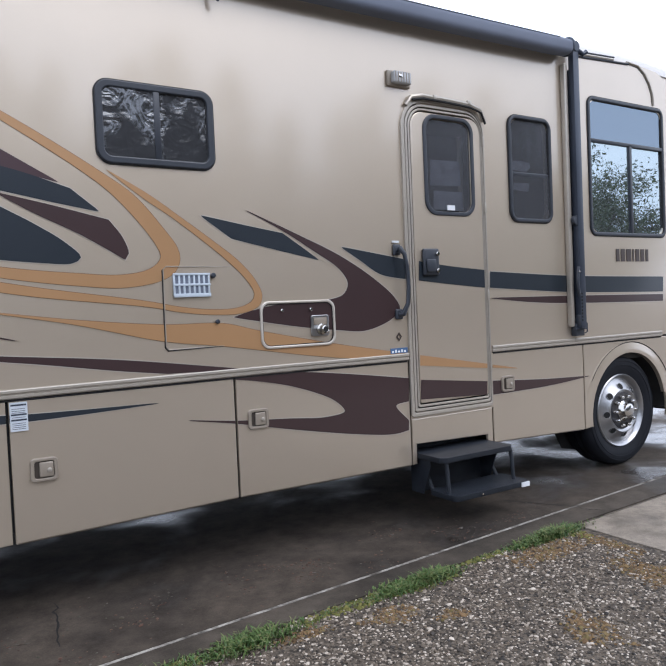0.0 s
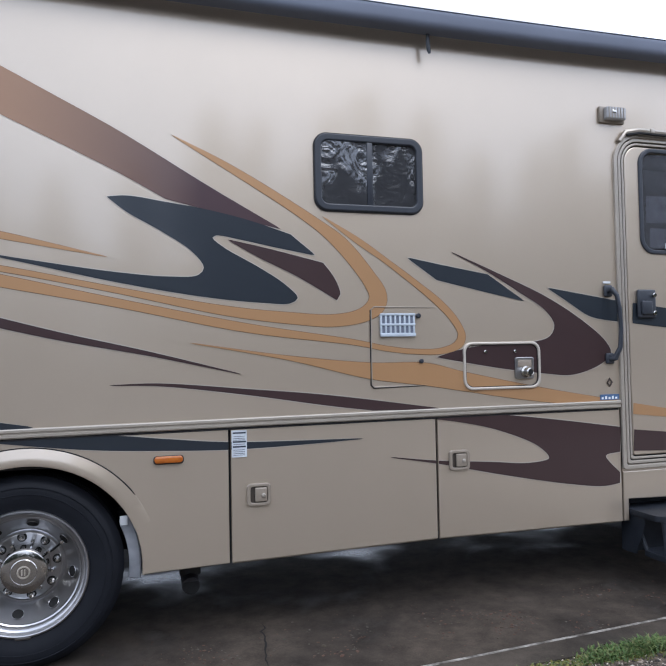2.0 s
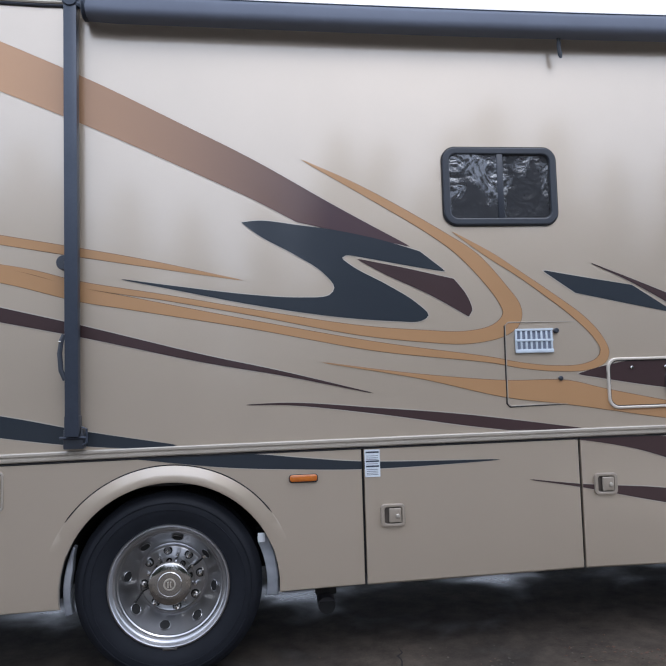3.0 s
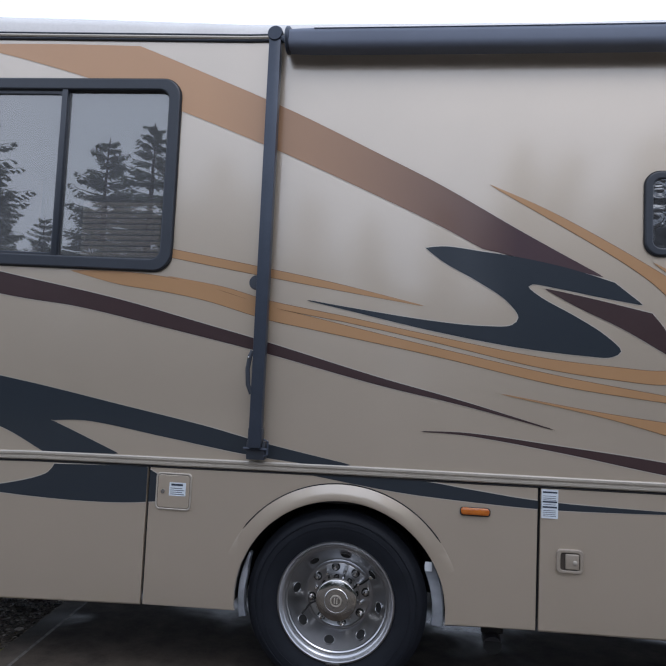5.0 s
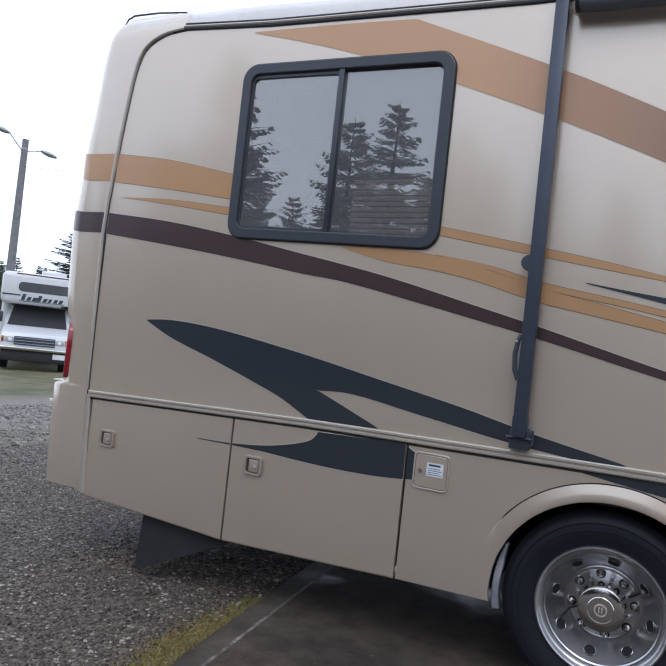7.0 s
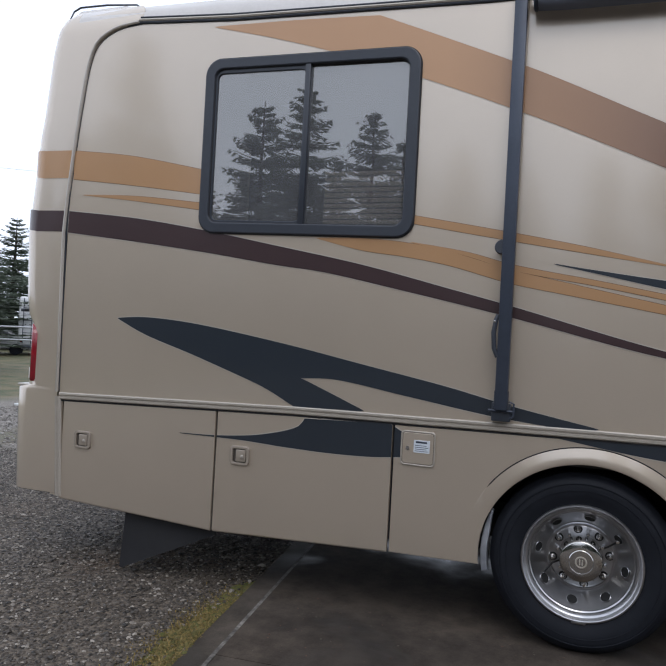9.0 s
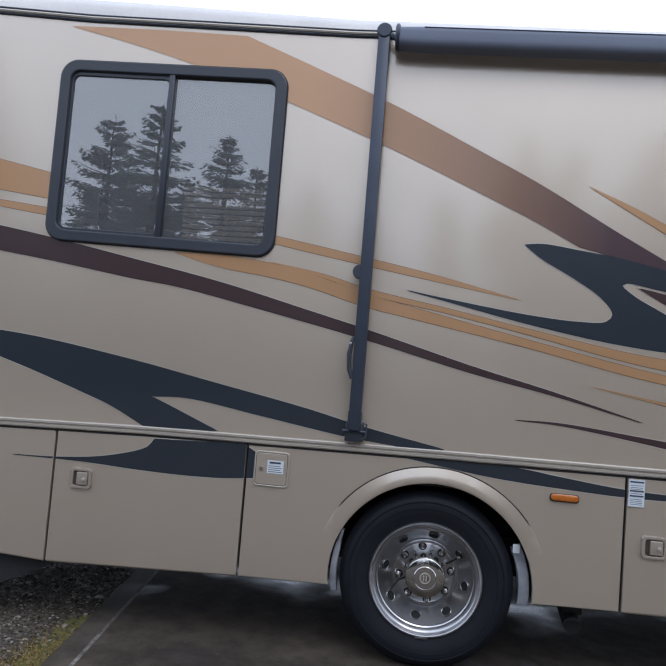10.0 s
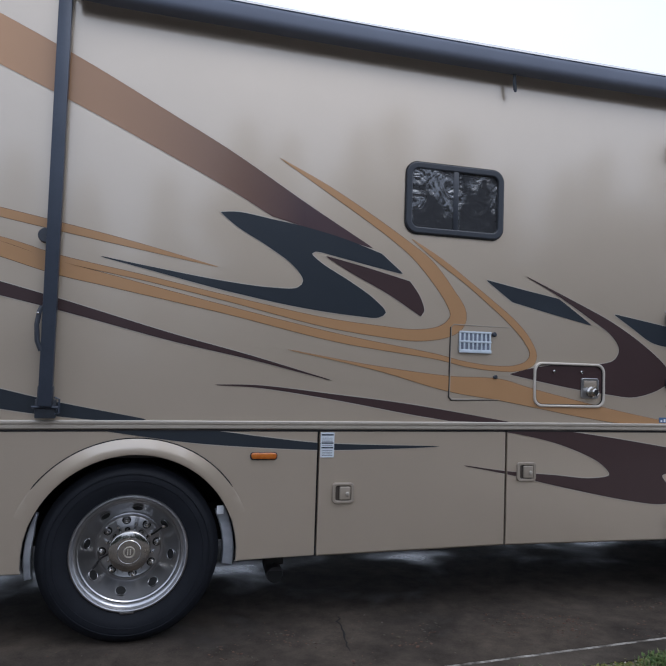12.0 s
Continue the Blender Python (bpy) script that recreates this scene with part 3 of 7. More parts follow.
# ---- wheels ----
def wheel(name, cx, cz, dish, label, parent):
    """Tyre, bright pressed rim with round hand holes, lug nuts and a hub; dish: how far the middle lies behind the rim's edge."""
    w = new(name)
    w.parent = parent
    w["label"] = label
    R = 0.455 if dish > 0 else 0.447
    tyre = lathe([(0.285, 0.05), (0.30, 0.045), (0.34, 0.028), (0.39, 0.022), (0.42, 0.030), (0.434, 0.045), (0.443, 0.060), (R, 0.075), (R, 0.115), (R - 0.010, 0.117), (R - 0.010, 0.127), (R, 0.129), (R, 0.165), (R - 0.010, 0.167), (R - 0.010, 0.177), (R, 0.179), (R, 0.24), (0.43, 0.27), (0.30, 0.275), (0.285, 0.26)], (cx, 0, cz), 72, caps=False)
    for v in tyre.verts:  # flattened where it stands
        v.co.z = max(v.co.z, ground_z(cx) + 0.001)
    part("tyre", tyre, M_TYRE, w, "black commercial tyre")
    for rb, yb in ((0.405, 0.0225), (0.372, 0.0238)):
        part("sidewall_ring", tube([(cx + rb * math.cos(2 * math.pi * k / 64), yb, cz + rb * math.sin(2 * math.pi * k / 64)) for k in range(64)], 0.0028, 6, closed=True), M_TYRE, w)
    if dish > 0:
        prof = [(0.296, 0.062), (0.298, 0.042), (0.294, 0.035), (0.287, 0.034), (0.281, 0.040), (0.276, 0.054), (0.270, 0.060), (0.263, 0.062), (0.259, 0.068), (0.256, 0.080), (0.250, 0.084), (0.247, 0.094), (0.187, 0.172), (0.182, 0.180), (0.177, 0.184), (0.171, 0.182), (0.167, 0.178), (0.163, 0.178), (0.160, 0.184), (0.154, 0.187), (0.0, 0.189)]
    else:
        prof = [(0.296, 0.062), (0.297, 0.040), (0.290, 0.033), (0.278, 0.040), (0.262, 0.070), (0.232, 0.060), (0.185, 0.020), (0.172, 0.012), (0.150, 0.022), (0.140, 0.030), (0.0, 0.030)]
    rim = part("rim", lathe(prof, (cx, 0, cz), 72, caps=False), M_SS if dish > 0 else M_ALU, w, "bright metal rim with round holes")
    # hand holes, square to the sloping band of the disc
    for k in range(8):
        a = radians(45 * k + (-9 if dish > 0 else 5))
        rh, yh, lean = (0.217, 0.134, 1.3) if dish > 0 else (0.197, 0.030, -0.6)
        n_ = Vector((-math.cos(a) * lean, -1, -math.sin(a) * lean)).normalized()
        at_ = Vector((cx + rh * math.cos(a), yh, cz + rh * math.sin(a)))
        turn_ = n_.to_track_quat("Z", "Y")
        bm = bmesh.new()
        bmesh.ops.create_cone(bm, cap_ends=True, segments=20, radius1=0.026, radius2=0.026, depth=0.008, matrix=Matrix.Translation(at_) @ turn_.to_matrix().to_4x4())
        part("hand_hole", bm, M_HOLE, w, "dark round hole in the rim")
        ring = tube([at_ + n_ * 0.004 + turn_ @ Vector((0.027 * math.cos(2 * math.pi * j / 20), 0.027 * math.sin(2 * math.pi * j / 20), 0)) for j in range(20)], 0.0016, 6, closed=True)
        part("hole_lip", ring, M_SS if dish > 0 else M_ALU, w)
    lugs = 8 if dish > 0 else 10
    for k in range(lugs):
        a = radians(360 / lugs * k + (8.5 if dish > 0 else 0))
        rl, ylug = (0.141, 0.170) if dish > 0 else (0.120, -0.004)
        bm = lathe([(0.016, 0.022), (0.016, 0.004), (0.014, -0.004), (0.012, -0.012), (0.007, -0.019), (0.0, -0.021)], (cx + rl * math.cos(a), ylug, cz + rl * math.sin(a)), 14)
        part("lug_nut", bm, M_CHROME, w)
        if dish > 0:
            part("lug_recess", lathe([(0.023, 0.0), (0.0, -0.001)], (cx + rl * math.cos(a), 0.1865, cz + rl * math.sin(a)), 14), M_HOLE, w)
            a += radians(22.5)
            part("flange_stud", lathe([(0.009, 0.02), (0.009, -0.012), (0.006, -0.018), (0.0, -0.018)], (cx + 0.120 * math.cos(a), 0.172, cz + 0.122 * math.sin(a)), 10), M_CHROME, w)
    if dish > 0:
        hub = lathe([(0.112, 0.190), (0.108, 0.175), (0.106, 0.100), (0.105, 0.084), (0.102, 0.077), (0.097, 0.074), (0.060, 0.0725), (0.057, 0.070), (0.036, 0.069), (0.0, 0.0685)], (cx, 0, cz), 48)
        part("hub_cap", hub, M_CHROME, w, "polished hub cap with a round emblem")
        part("emblem", tube([(cx + 0.026 * math.cos(2 * math.pi * k / 24), 0.066, cz + 0.026 * math.sin(2 * math.pi * k / 24)) for k in range(24)], 0.004, 6, closed=True), M_RAIL, w)
        for dx in (-0.007, 0.006):
            part("emblem", box(cx + dx - 0.003, cx + dx + 0.003, 0.060, 0.067, cz - 0.013, cz + 0.013), M_RAIL, w)
        part("valve_stem", tube([(cx + 0.10, 0.18, cz + 0.055), (cx + 0.125, 0.15, cz + 0.075), (cx + 0.155, 0.12, cz + 0.105), (cx + 0.166, 0.11, cz + 0.118)], 0.005, 8), M_HOLE, w, "black valve extension hose")
        part("valve_cap", lathe([(0.009, 0.0), (0.009, -0.02), (0.0, -0.022)], (cx + 0.168, 0.110, cz + 0.121), 10), M_CHROME, w)
        part("valve_stem", tube([(cx - 0.100, 0.17, cz - 0.03), (cx - 0.14, 0.15, cz - 0.045), (cx - 0.18, 0.125, cz - 0.095)], 0.005, 8), M_HOLE, w)
        part("rim_weight", box(cx - 0.035, cx + 0.035, 0.034, 0.046, cz - 0.303, cz - 0.288, 0.004), M_SS, w, "small balance weight")
    else:
        part("hub_recess", lathe([(0.150, 0.021), (0.148, 0.019), (0.0, 0.019)], (cx, 0, cz), 40), M_EXH, w, "dull recessed hub face")
        hub = lathe([(0.086, 0.02), (0.084, 0.006), (0.074, -0.004), (0.066, -0.016), (0.060, -0.040), (0.046, -0.050), (0.020, -0.053), (0.0, -0.054)], (cx, 0, cz), 36)
        part("hub_cap", hub, M_CHROME, w, "polished faceted hub cover")
    return w


wheel("rear_wheel", 0.005, 0.436, 1, "dual rear wheel with a deep stainless rim", motorhome)
wheel("front_wheel", 5.535, 0.508, 0, "front wheel with a polished rim", motorhome)
part("inner_dual_tyre", lathe([(0.28, 0.34), (0.42, 0.33), (0.452, 0.36), (0.452, 0.52), (0.42, 0.55), (0.28, 0.54)], (0.005, 0, 0.425), 48), M_TYRE, motorhome)
part("axle", lathe([(0.07, 0.28), (0.07, 2.2)], (0.005, 0, 0.425), 16), M_UNDER, motorhome)
part("axle", lathe([(0.06, 0.28), (0.06, 2.2)], (5.56, 0, 0.505), 16), M_UNDER, motorhome)
for cx, cz in ((0.005, 0.425), (5.56, 0.505)):
    part("far_side_tyre", lathe([(0.2, 2.22), (0.42, 2.21), (0.452, 2.25), (0.452, 2.43), (0.42, 2.46), (0.2, 2.45)], (cx, 0, cz), 40), M_TYRE, motorhome)


# ---- windows ----
def window(name, rect, frame_w, r, mat, label, mullions=(), transoms=(), proud=0.022, recess=0.02, left=None, skew=0.0, set_in=0.0):
    x0, z0, x1, z1 = rect
    win = new(name)
    win.parent = motorhome
    win["label"] = label
    f = plate(rounded(x0, z0, x1, z1, r, 10), [rounded(x0 + frame_w, z0 + frame_w, x1 - frame_w, z1 - frame_w, r * 0.55, 10)], -proud, proud + recess, bevel=0.007)
    part("window_frame", f, M_FRAME, win, "dark grey frame", smooth=False)
    part("frame_lip", plate(rounded(x0 + frame_w - 0.012, z0 + frame_w - 0.012, x1 - frame_w + 0.012, z1 - frame_w + 0.012, r * 0.6, 10), [rounded(x0 + frame_w + 0.004, z0 + frame_w + 0.004, x1 - frame_w - 0.004, z1 - frame_w - 0.004, r * 0.5, 10)], -proud * 0.55, 0.02, bevel=0.003), M_BLACK, win, smooth=False)
    xs = [x0 + frame_w] + list(mullions) + [x1 - frame_w]
    zs = [z0 + frame_w] + list(transoms) + [z1 - frame_w]
    for mx in mullions:
        part("mullion", box(mx - 0.017, mx + 0.017, -proud * 0.8, recess, z0 + frame_w - 0.004, (transoms[0] if transoms else z1 - frame_w) + 0.004, 0.004), M_FRAME, win)
    for mz in transoms:
        part("transom", box(x0 + frame_w - 0.004, x1 - frame_w + 0.004, -proud * 0.8 if mullions else -0.003, recess, mz - 0.014, mz + 0.014, 0.004), M_FRAME, win)
    k = 0
    for zi, (za, zb) in enumerate(zip(zs, zs[1:])):
        cols = list(zip(xs, xs[1:])) if zi == 0 else [(xs[0], xs[-1])]
        for xa, xb in cols:
            y = 0.004 + 0.006 * (k % 2) - set_in
            p = part("pane", box(xa - 0.004, xb + 0.004, y, y + 0.004, za - 0.004, zb + 0.004), left if left and k == 0 else (M_GLASS_TOP if mat == M_GLASS_CAB and zi else mat), win, smooth=False)
            p.visible_shadow = False
            k += 1
    if left is None and len(mullions) == 1 and not transoms:
        sx0, sx1, sz0, sz1 = x0 + frame_w, mullions[0], z0 + frame_w, z1 - frame_w
        part("sash", plate(rounded(sx0 - 0.004, sz0 - 0.004, sx1, sz1 + 0.004, 0.045, 6), [rounded(sx0 + 0.014, sz0 + 0.016, sx1 - 0.014, sz1 - 0.024, 0.035, 6)], -0.006, 0.016, bevel=0.003), M_FRAME, win, "dark sliding sash", smooth=False)
    part("gasket", plate(rounded(x0 - 0.005, z0 - 0.005, x1 + 0.005, z1 + 0.005, r + 0.004, 10), [rounded(x0 + 0.004, z0 + 0.004, x1 - 0.004, z1 - 0.004, r - 0.003, 10)], -proud * 0.45, proud * 0.45), M_BLACK, win, "thin black rubber gasket", smooth=False)
    if skew:
        slope = Matrix.Identity(4)
        slope[2][0], slope[2][3] = skew, -skew * (x0 + x1) / 2
        for ob in win.children:
            ob.data.transform(slope)
    return win


window("sliding_window", BIG_WIN, 0.062, 0.10, M_GLASS, "large tinted sliding window in a dark frame", mullions=(-1.605,), skew=-0.022)
window("small_window", SMALL_WIN, 0.037, 0.07, M_GLASS_WAVY, "small wavy tinted sliding window", mullions=(1.755,), proud=0.018, left=M_GLASS_SMOOTH, set_in=0.014)
window("narrow_window", NARROW_WIN, 0.026, 0.08, M_GLASS_DOOR, "tall narrow tinted window", transoms=(2.345,), proud=0.018, set_in=0.010)
window("cab_window", CAB_WIN, 0.027, 0.07, M_GLASS_CAB, "cab side window with a top light", mullions=(5.69,), transoms=(2.66,), proud=0.012)

part("plastic_sheet", plate([(4.345, 2.375), (4.50, 2.37), (4.545, 2.40), (4.535, 2.44), (4.36, 2.445)], (), 0.022, 0.003), M_SHEET, motorhome, "crinkled plastic behind the narrow window", smooth=False)
part("plastic_sheet", plate([(4.355, 2.235), (4.515, 2.225), (4.53, 2.29), (4.36, 2.285)], (), 0.022, 0.003), M_SHEET, motorhome, smooth=False)

# slatted blind behind the rear sliding window
blind = new("window_blind")
blind.parent = motorhome
blind["label"] = "brown slatted blind behind the glass"
for k in range(11):
    s = part("slat", box(-1.50, -1.03, 0.075, 0.10, 2.14 + 0.031 * k, 2.16 + 0.031 * k, 0.003), M_BLIND, blind)


# ---- entry door ----
def arched(x0, z0, x1, z1, r, rb=0.012, n=10):
    """An upright outline with rounded top corners and nearly square bottom ones."""
    pts = [(x0 + rb, z0), (x1 - rb, z0), (x1, z0 + rb)]
    pts += arc(x1 - r, z1 - r, r, 0, 90, n) + arc(x0 + r, z1 - r, r, 90, 180, n) + [(x0, z0 + rb)]
    return pts


door = new("entry_door")
door.parent = motorhome
door["label"] = "champagne entry door with a tall dark window"
x0, z0, x1, z1 = DOOR
part("door_leaf", plate(arched(x0 + 0.045, z0 + 0.055, x1 - 0.012, z1 - 0.045, 0.10), [inner(DOOR_WIN, 0.03, 0.07)], -0.006, 0.03, bevel=0.006), M_BODY, door, smooth=False)
part("door_backing", plate(arched(x0 + 0.005, z0 + 0.005, x1 - 0.003, z1 - 0.005, 0.10), [inner(DOOR_WIN, 0.0, 0.07)], 0.016, 0.01), M_SEAM, door, smooth=False)
for d0, d1, y0 in ((-0.035, -0.012, -0.016), (-0.004, 0.014, -0.012), (0.022, 0.036, -0.010)):
    part("door_frame", plate(arched(x0 + d0, z0 + d0 + 0.01, x1 - d0 * 0.45, z1 - d0, 0.15 - d0), [arched(x0 + d1, z0 + d1 + 0.01, x1 - d1 * 0.45, z1 - d1, 0.15 - d1)], y0, 0.03, bevel=0.003), M_RAIL, door, "ribbed champagne door frame", smooth=False)
dwx0, dwz0, dwx1, dwz1 = DOOR_WIN
door_window = part("door_window", plate(rounded(dwx0, dwz0, dwx1, dwz1, 0.10, 10), [inner(DOOR_WIN, 0.028, 0.075)], -0.016, 0.04, bevel=0.007), M_FRAME, door, "dark framed door window", smooth=False)
p_ = part("pane", box(dwx0 + 0.035, dwx1 - 0.035, 0.0, 0.004, dwz0 + 0.035, dwz1 - 0.035), M_GLASS_DOOR, door, smooth=False)
p_.visible_shadow = False
for sx0, sx1, sz0, sz1, tilt in ((3.580, 3.845, 2.218, 2.392, 0.03), (3.603, 3.862, 2.064, 2.184, -0.01)):
    sheet = plate([(sx0, sz0), (sx1, sz0 + tilt * 0.3), (sx1 - 0.004, sz1), (sx0 + 0.006, sz1 - tilt * 0.2)], (), 0.010, 0.003)
    part("plastic_sheet", sheet, M_SHEET, door, "crinkled plastic sheet behind the glass", smooth=False)
part("sticker", box(3.69, 3.755, -0.026, -0.020, 2.055, 2.088), M_WHITE, door, "small white sticker")
# drip gutter over the door, bent at its ends
gut = [(x0 + 0.01, -0.012, z1 - 0.02), (x0 + 0.05, -0.02, z1 + 0.035), (x0 + 0.14, -0.024, z1 + 0.052), (x0 + 0.36, -0.026, z1 + 0.048), (x1 - 0.12, -0.026, z1 + 0.04), (x1 - 0.02, -0.024, z1 + 0.015), (x1 + 0.018, -0.02, z1 - 0.055)]
part("drip_gutter", tube(gut, 0.016, 8), M_RAIL, door, "bent metal drip gutter")
part("gutter_channel", tube([(a, b - 0.012, c - 0.02) for a, b, c in gut[1:]], 0.008, 6), M_SEAM, door)
for gx in (x0 + 0.22, x0 + 0.52):
    part("gutter_clip", box(gx, gx + 0.03, -0.045, -0.02, z1 + 0.035, z1 + 0.065, 0.004), M_RAIL, door)
part("lock_plate", box(3.468, 3.60, -0.032, -0.006, 1.625, 1.80, 0.012, 3), M_FRAME, door, "dark latch with two key cylinders")
part("latch_paddle", box(3.485, 3.56, -0.046, -0.03, 1.645, 1.73, 0.008, 3), M_FRAME, door)
for kz in (1.765, 1.655):
    part("key_cylinder", lathe([(0.014, 0.0), (0.014, -0.012), (0.010, -0.016), (0.0, -0.016)], (3.578, -0.032, kz), 16), M_CHROME, door)
for hz in (0.95, 1.45, 2.05, 2.5):
    part("hinge", box(x1 - 0.004, x1 + 0.012, -0.024, -0.004, hz, hz + 0.07, 0.003), M_RAIL, door)


# ---- painted graphics ----
def graphic(name, mat, controls, lift, pin=True):
    loop = grown(smooth_loop(controls), 0.0022, 0.001)
    parts_ = [(loop, lift, mat, name)]
    if pin:
        tan = mat in (M_TAN, M_FADE)
        parts_.append((grown(loop, 0.0022 if tan else 0.0042), 0.0012, M_PINDARK if mat == M_TAN else M_PIN, "pinstripe"))
    host = None
    for outline, out_by, m, nm in parts_:
        bm = plate(outline, (), -out_by, 0.0)
        if min(p[1] for p in outline) < 1.0:
            for sx in SEAMS:
                for side in (-0.007, 0.007):
                    bmesh.ops.bisect_plane(bm, geom=bm.verts[:] + bm.edges[:] + bm.faces[:], plane_co=(sx + side, 0, 0), plane_no=(1, 0, 0))
                bmesh.ops.delete(bm, geom=[f for f in bm.faces if abs(f.calc_center_median().x - sx) < 0.0065], context="FACES")
        if name == "faded_stripe":
            wx0, wz0, wx1, wz1 = (BIG_WIN[0] + 0.03, BIG_WIN[1] + 0.03, BIG_WIN[2] - 0.03, BIG_WIN[3] - 0.03)
            for co, no in (((wx0, 0, 0), (1, 0, 0)), ((wx1, 0, 0), (1, 0, 0)), ((0, 0, wz1), (0, 0, 1))):
                bmesh.ops.bisect_plane(bm, geom=bm.verts[:] + bm.edges[:] + bm.faces[:], plane_co=co, plane_no=no)
            bmesh.ops.delete(bm, geom=[f for f in bm.faces if wx0 < f.calc_center_median().x < wx1 and f.calc_center_median().z < wz1], context="FACES")
        ob = part(nm, bm, m, host or motorhome, smooth=False)
        host = host or ob


graphic('faded_stripe', M_FADE, [(-2.24, 3.359, 1), (-1.707, 3.345), (-1.193, 3.321, 1), (-0.808, 3.157), (-0.326, 2.945), (0.129, 2.719), (0.459, 2.55), (0.883, 2.304), (1.257, 2.097, 1), (0.965, 2.164), (0.675, 2.229, 1), (0.452, 2.348), (0.04, 2.541), (-0.314, 2.701), (-0.954, 2.962), (-1.482, 3.149), (-1.833, 3.255)], 0.0024, True)
graphic('hooked_stripe', M_TAN, [(0.703, 2.554, 1), (0.999, 2.419), (1.446, 2.165), (1.619, 2.048), (1.767, 1.878), (1.83, 1.788), (1.841, 1.73), (1.815, 1.668), (1.737, 1.62), (1.543, 1.587), (1.32, 1.601), (0.982, 1.644), (0.431, 1.758), (0.022, 1.837), (-0.404, 1.911), (-0.643, 1.982), (-0.956, 2.053, 1), (-0.644, 2), (-0.404, 1.936), (0.022, 1.86), (0.432, 1.783), (0.984, 1.689), (1.323, 1.657), (1.521, 1.647), (1.662, 1.669), (1.721, 1.704), (1.744, 1.745), (1.724, 1.796), (1.662, 1.886), (1.515, 2.047), (1.362, 2.163)], 0.0026, True)
graphic('looped_stripe', M_TAN, [(1.486, 2.172, 1), (1.693, 2.058), (1.857, 1.947), (2.027, 1.829), (2.171, 1.722), (2.266, 1.62), (2.309, 1.526), (2.285, 1.47), (2.194, 1.435), (2.006, 1.433), (1.831, 1.453), (1.663, 1.486), (1.069, 1.561), (0.429, 1.69), (-0.18, 1.8), (-0.405, 1.841), (-0.734, 1.93), (-0.975, 1.974), (-1.222, 2.006), (-1.503, 2.073, 1), (-1.226, 2.071), (-0.98, 2.048), (-0.738, 2.001), (-0.404, 1.907), (-0.179, 1.858), (0.43, 1.728), (1.071, 1.602), (1.664, 1.51), (1.832, 1.476), (2.008, 1.456), (2.157, 1.46), (2.244, 1.492), (2.267, 1.537), (2.222, 1.616), (2.113, 1.722), (1.99, 1.819), (1.822, 1.941), (1.67, 2.038)], 0.0028, True)
graphic('wing_graphic', M_BLUE, [(0.397, 2.226, 1), (0.491, 2.234), (0.674, 2.211), (0.878, 2.181), (1.097, 2.133), (1.308, 2.069, 1), (1.439, 1.965, 1), (1.247, 1.998), (1.048, 2.036), (0.92, 2.055), (0.9, 2.042), (0.957, 1.992), (1.13, 1.897), (1.271, 1.808), (1.34, 1.737), (1.3, 1.71), (1.165, 1.712), (0.858, 1.741), (0.433, 1.811), (0.023, 1.898), (-0.201, 1.945, 1), (0.024, 1.911), (0.435, 1.856), (0.689, 1.838), (0.83, 1.848), (0.86, 1.887), (0.803, 1.967), (0.655, 2.065), (0.488, 2.157)], 0.0030, True)
graphic('fin_graphic', M_MAROON, [(0.981, 2.033, 1), (1.202, 1.988), (1.483, 1.923, 1), (1.547, 1.838), (1.574, 1.758), (1.556, 1.728, 1), (1.352, 1.846), (1.132, 1.95)], 0.0032, True)
graphic('long_stripe', M_MAROON, [(-3.244, 2.243, 1), (-2.725, 2.192), (-2.226, 2.115), (-1.772, 2.030), (-1.217, 1.922), (-0.726, 1.802), (-0.399, 1.72), (0.176, 1.565), (0.592, 1.465), (1.042, 1.345, 1), (0.593, 1.447), (0.178, 1.529), (-0.396, 1.665), (-0.963, 1.785), (-1.464, 1.883), (-1.724, 1.914), (-2.206, 1.984), (-2.704, 2.046), (-3.246, 2.106, 1)], 0.0034, True)
graphic('thread_stripe', M_TAN, [(-0.978, 2.203, 1), (-0.477, 2.114), (-0.059, 2.034), (0.397, 1.931, 1), (-0.058, 2.005), (-0.475, 2.074), (-0.975, 2.162, 1)], 0.0026, True)
graphic('rear_stripe', M_TAN, [(-3.225, 2.639, 1), (-2.782, 2.588), (-2.26, 2.485, 1), (-2.24, 2.337, 1), (-2.755, 2.404), (-3.224, 2.455, 1)], 0.0028, True)
graphic('thread_stripe', M_TAN, [(-3.148, 2.349, 1), (-2.745, 2.333), (-2.232, 2.28, 1), (-2.227, 2.239, 1), (-2.741, 2.306)], 0.0032, True)
graphic('sail_stripe', M_TAN, [(0.783, 1.508, 1), (1.285, 1.433), (1.74, 1.387), (2.07, 1.378), (2.283, 1.327), (2.815, 1.216), (3.336, 1.126, 1), (2.965, 1.126), (2.663, 1.161), (2.251, 1.228), (2.061, 1.259), (1.734, 1.305), (1.284, 1.415)], 0.0034, True)
graphic('dart_stripe', M_MAROON, [(0.399, 1.307, 1), (0.625, 1.309), (1.054, 1.269), (1.499, 1.222), (2.16, 1.125, 1), (1.747, 1.134, 1), (1.496, 1.17), (1.053, 1.243), (0.625, 1.299)], 0.0024, True)
graphic('dash_graphic', M_BLUE, [(1.969, 1.962, 1), (2.209, 1.919), (2.459, 1.877, 1), (2.692, 1.727, 1), (2.413, 1.785), (2.142, 1.843, 1)], 0.0026, True)
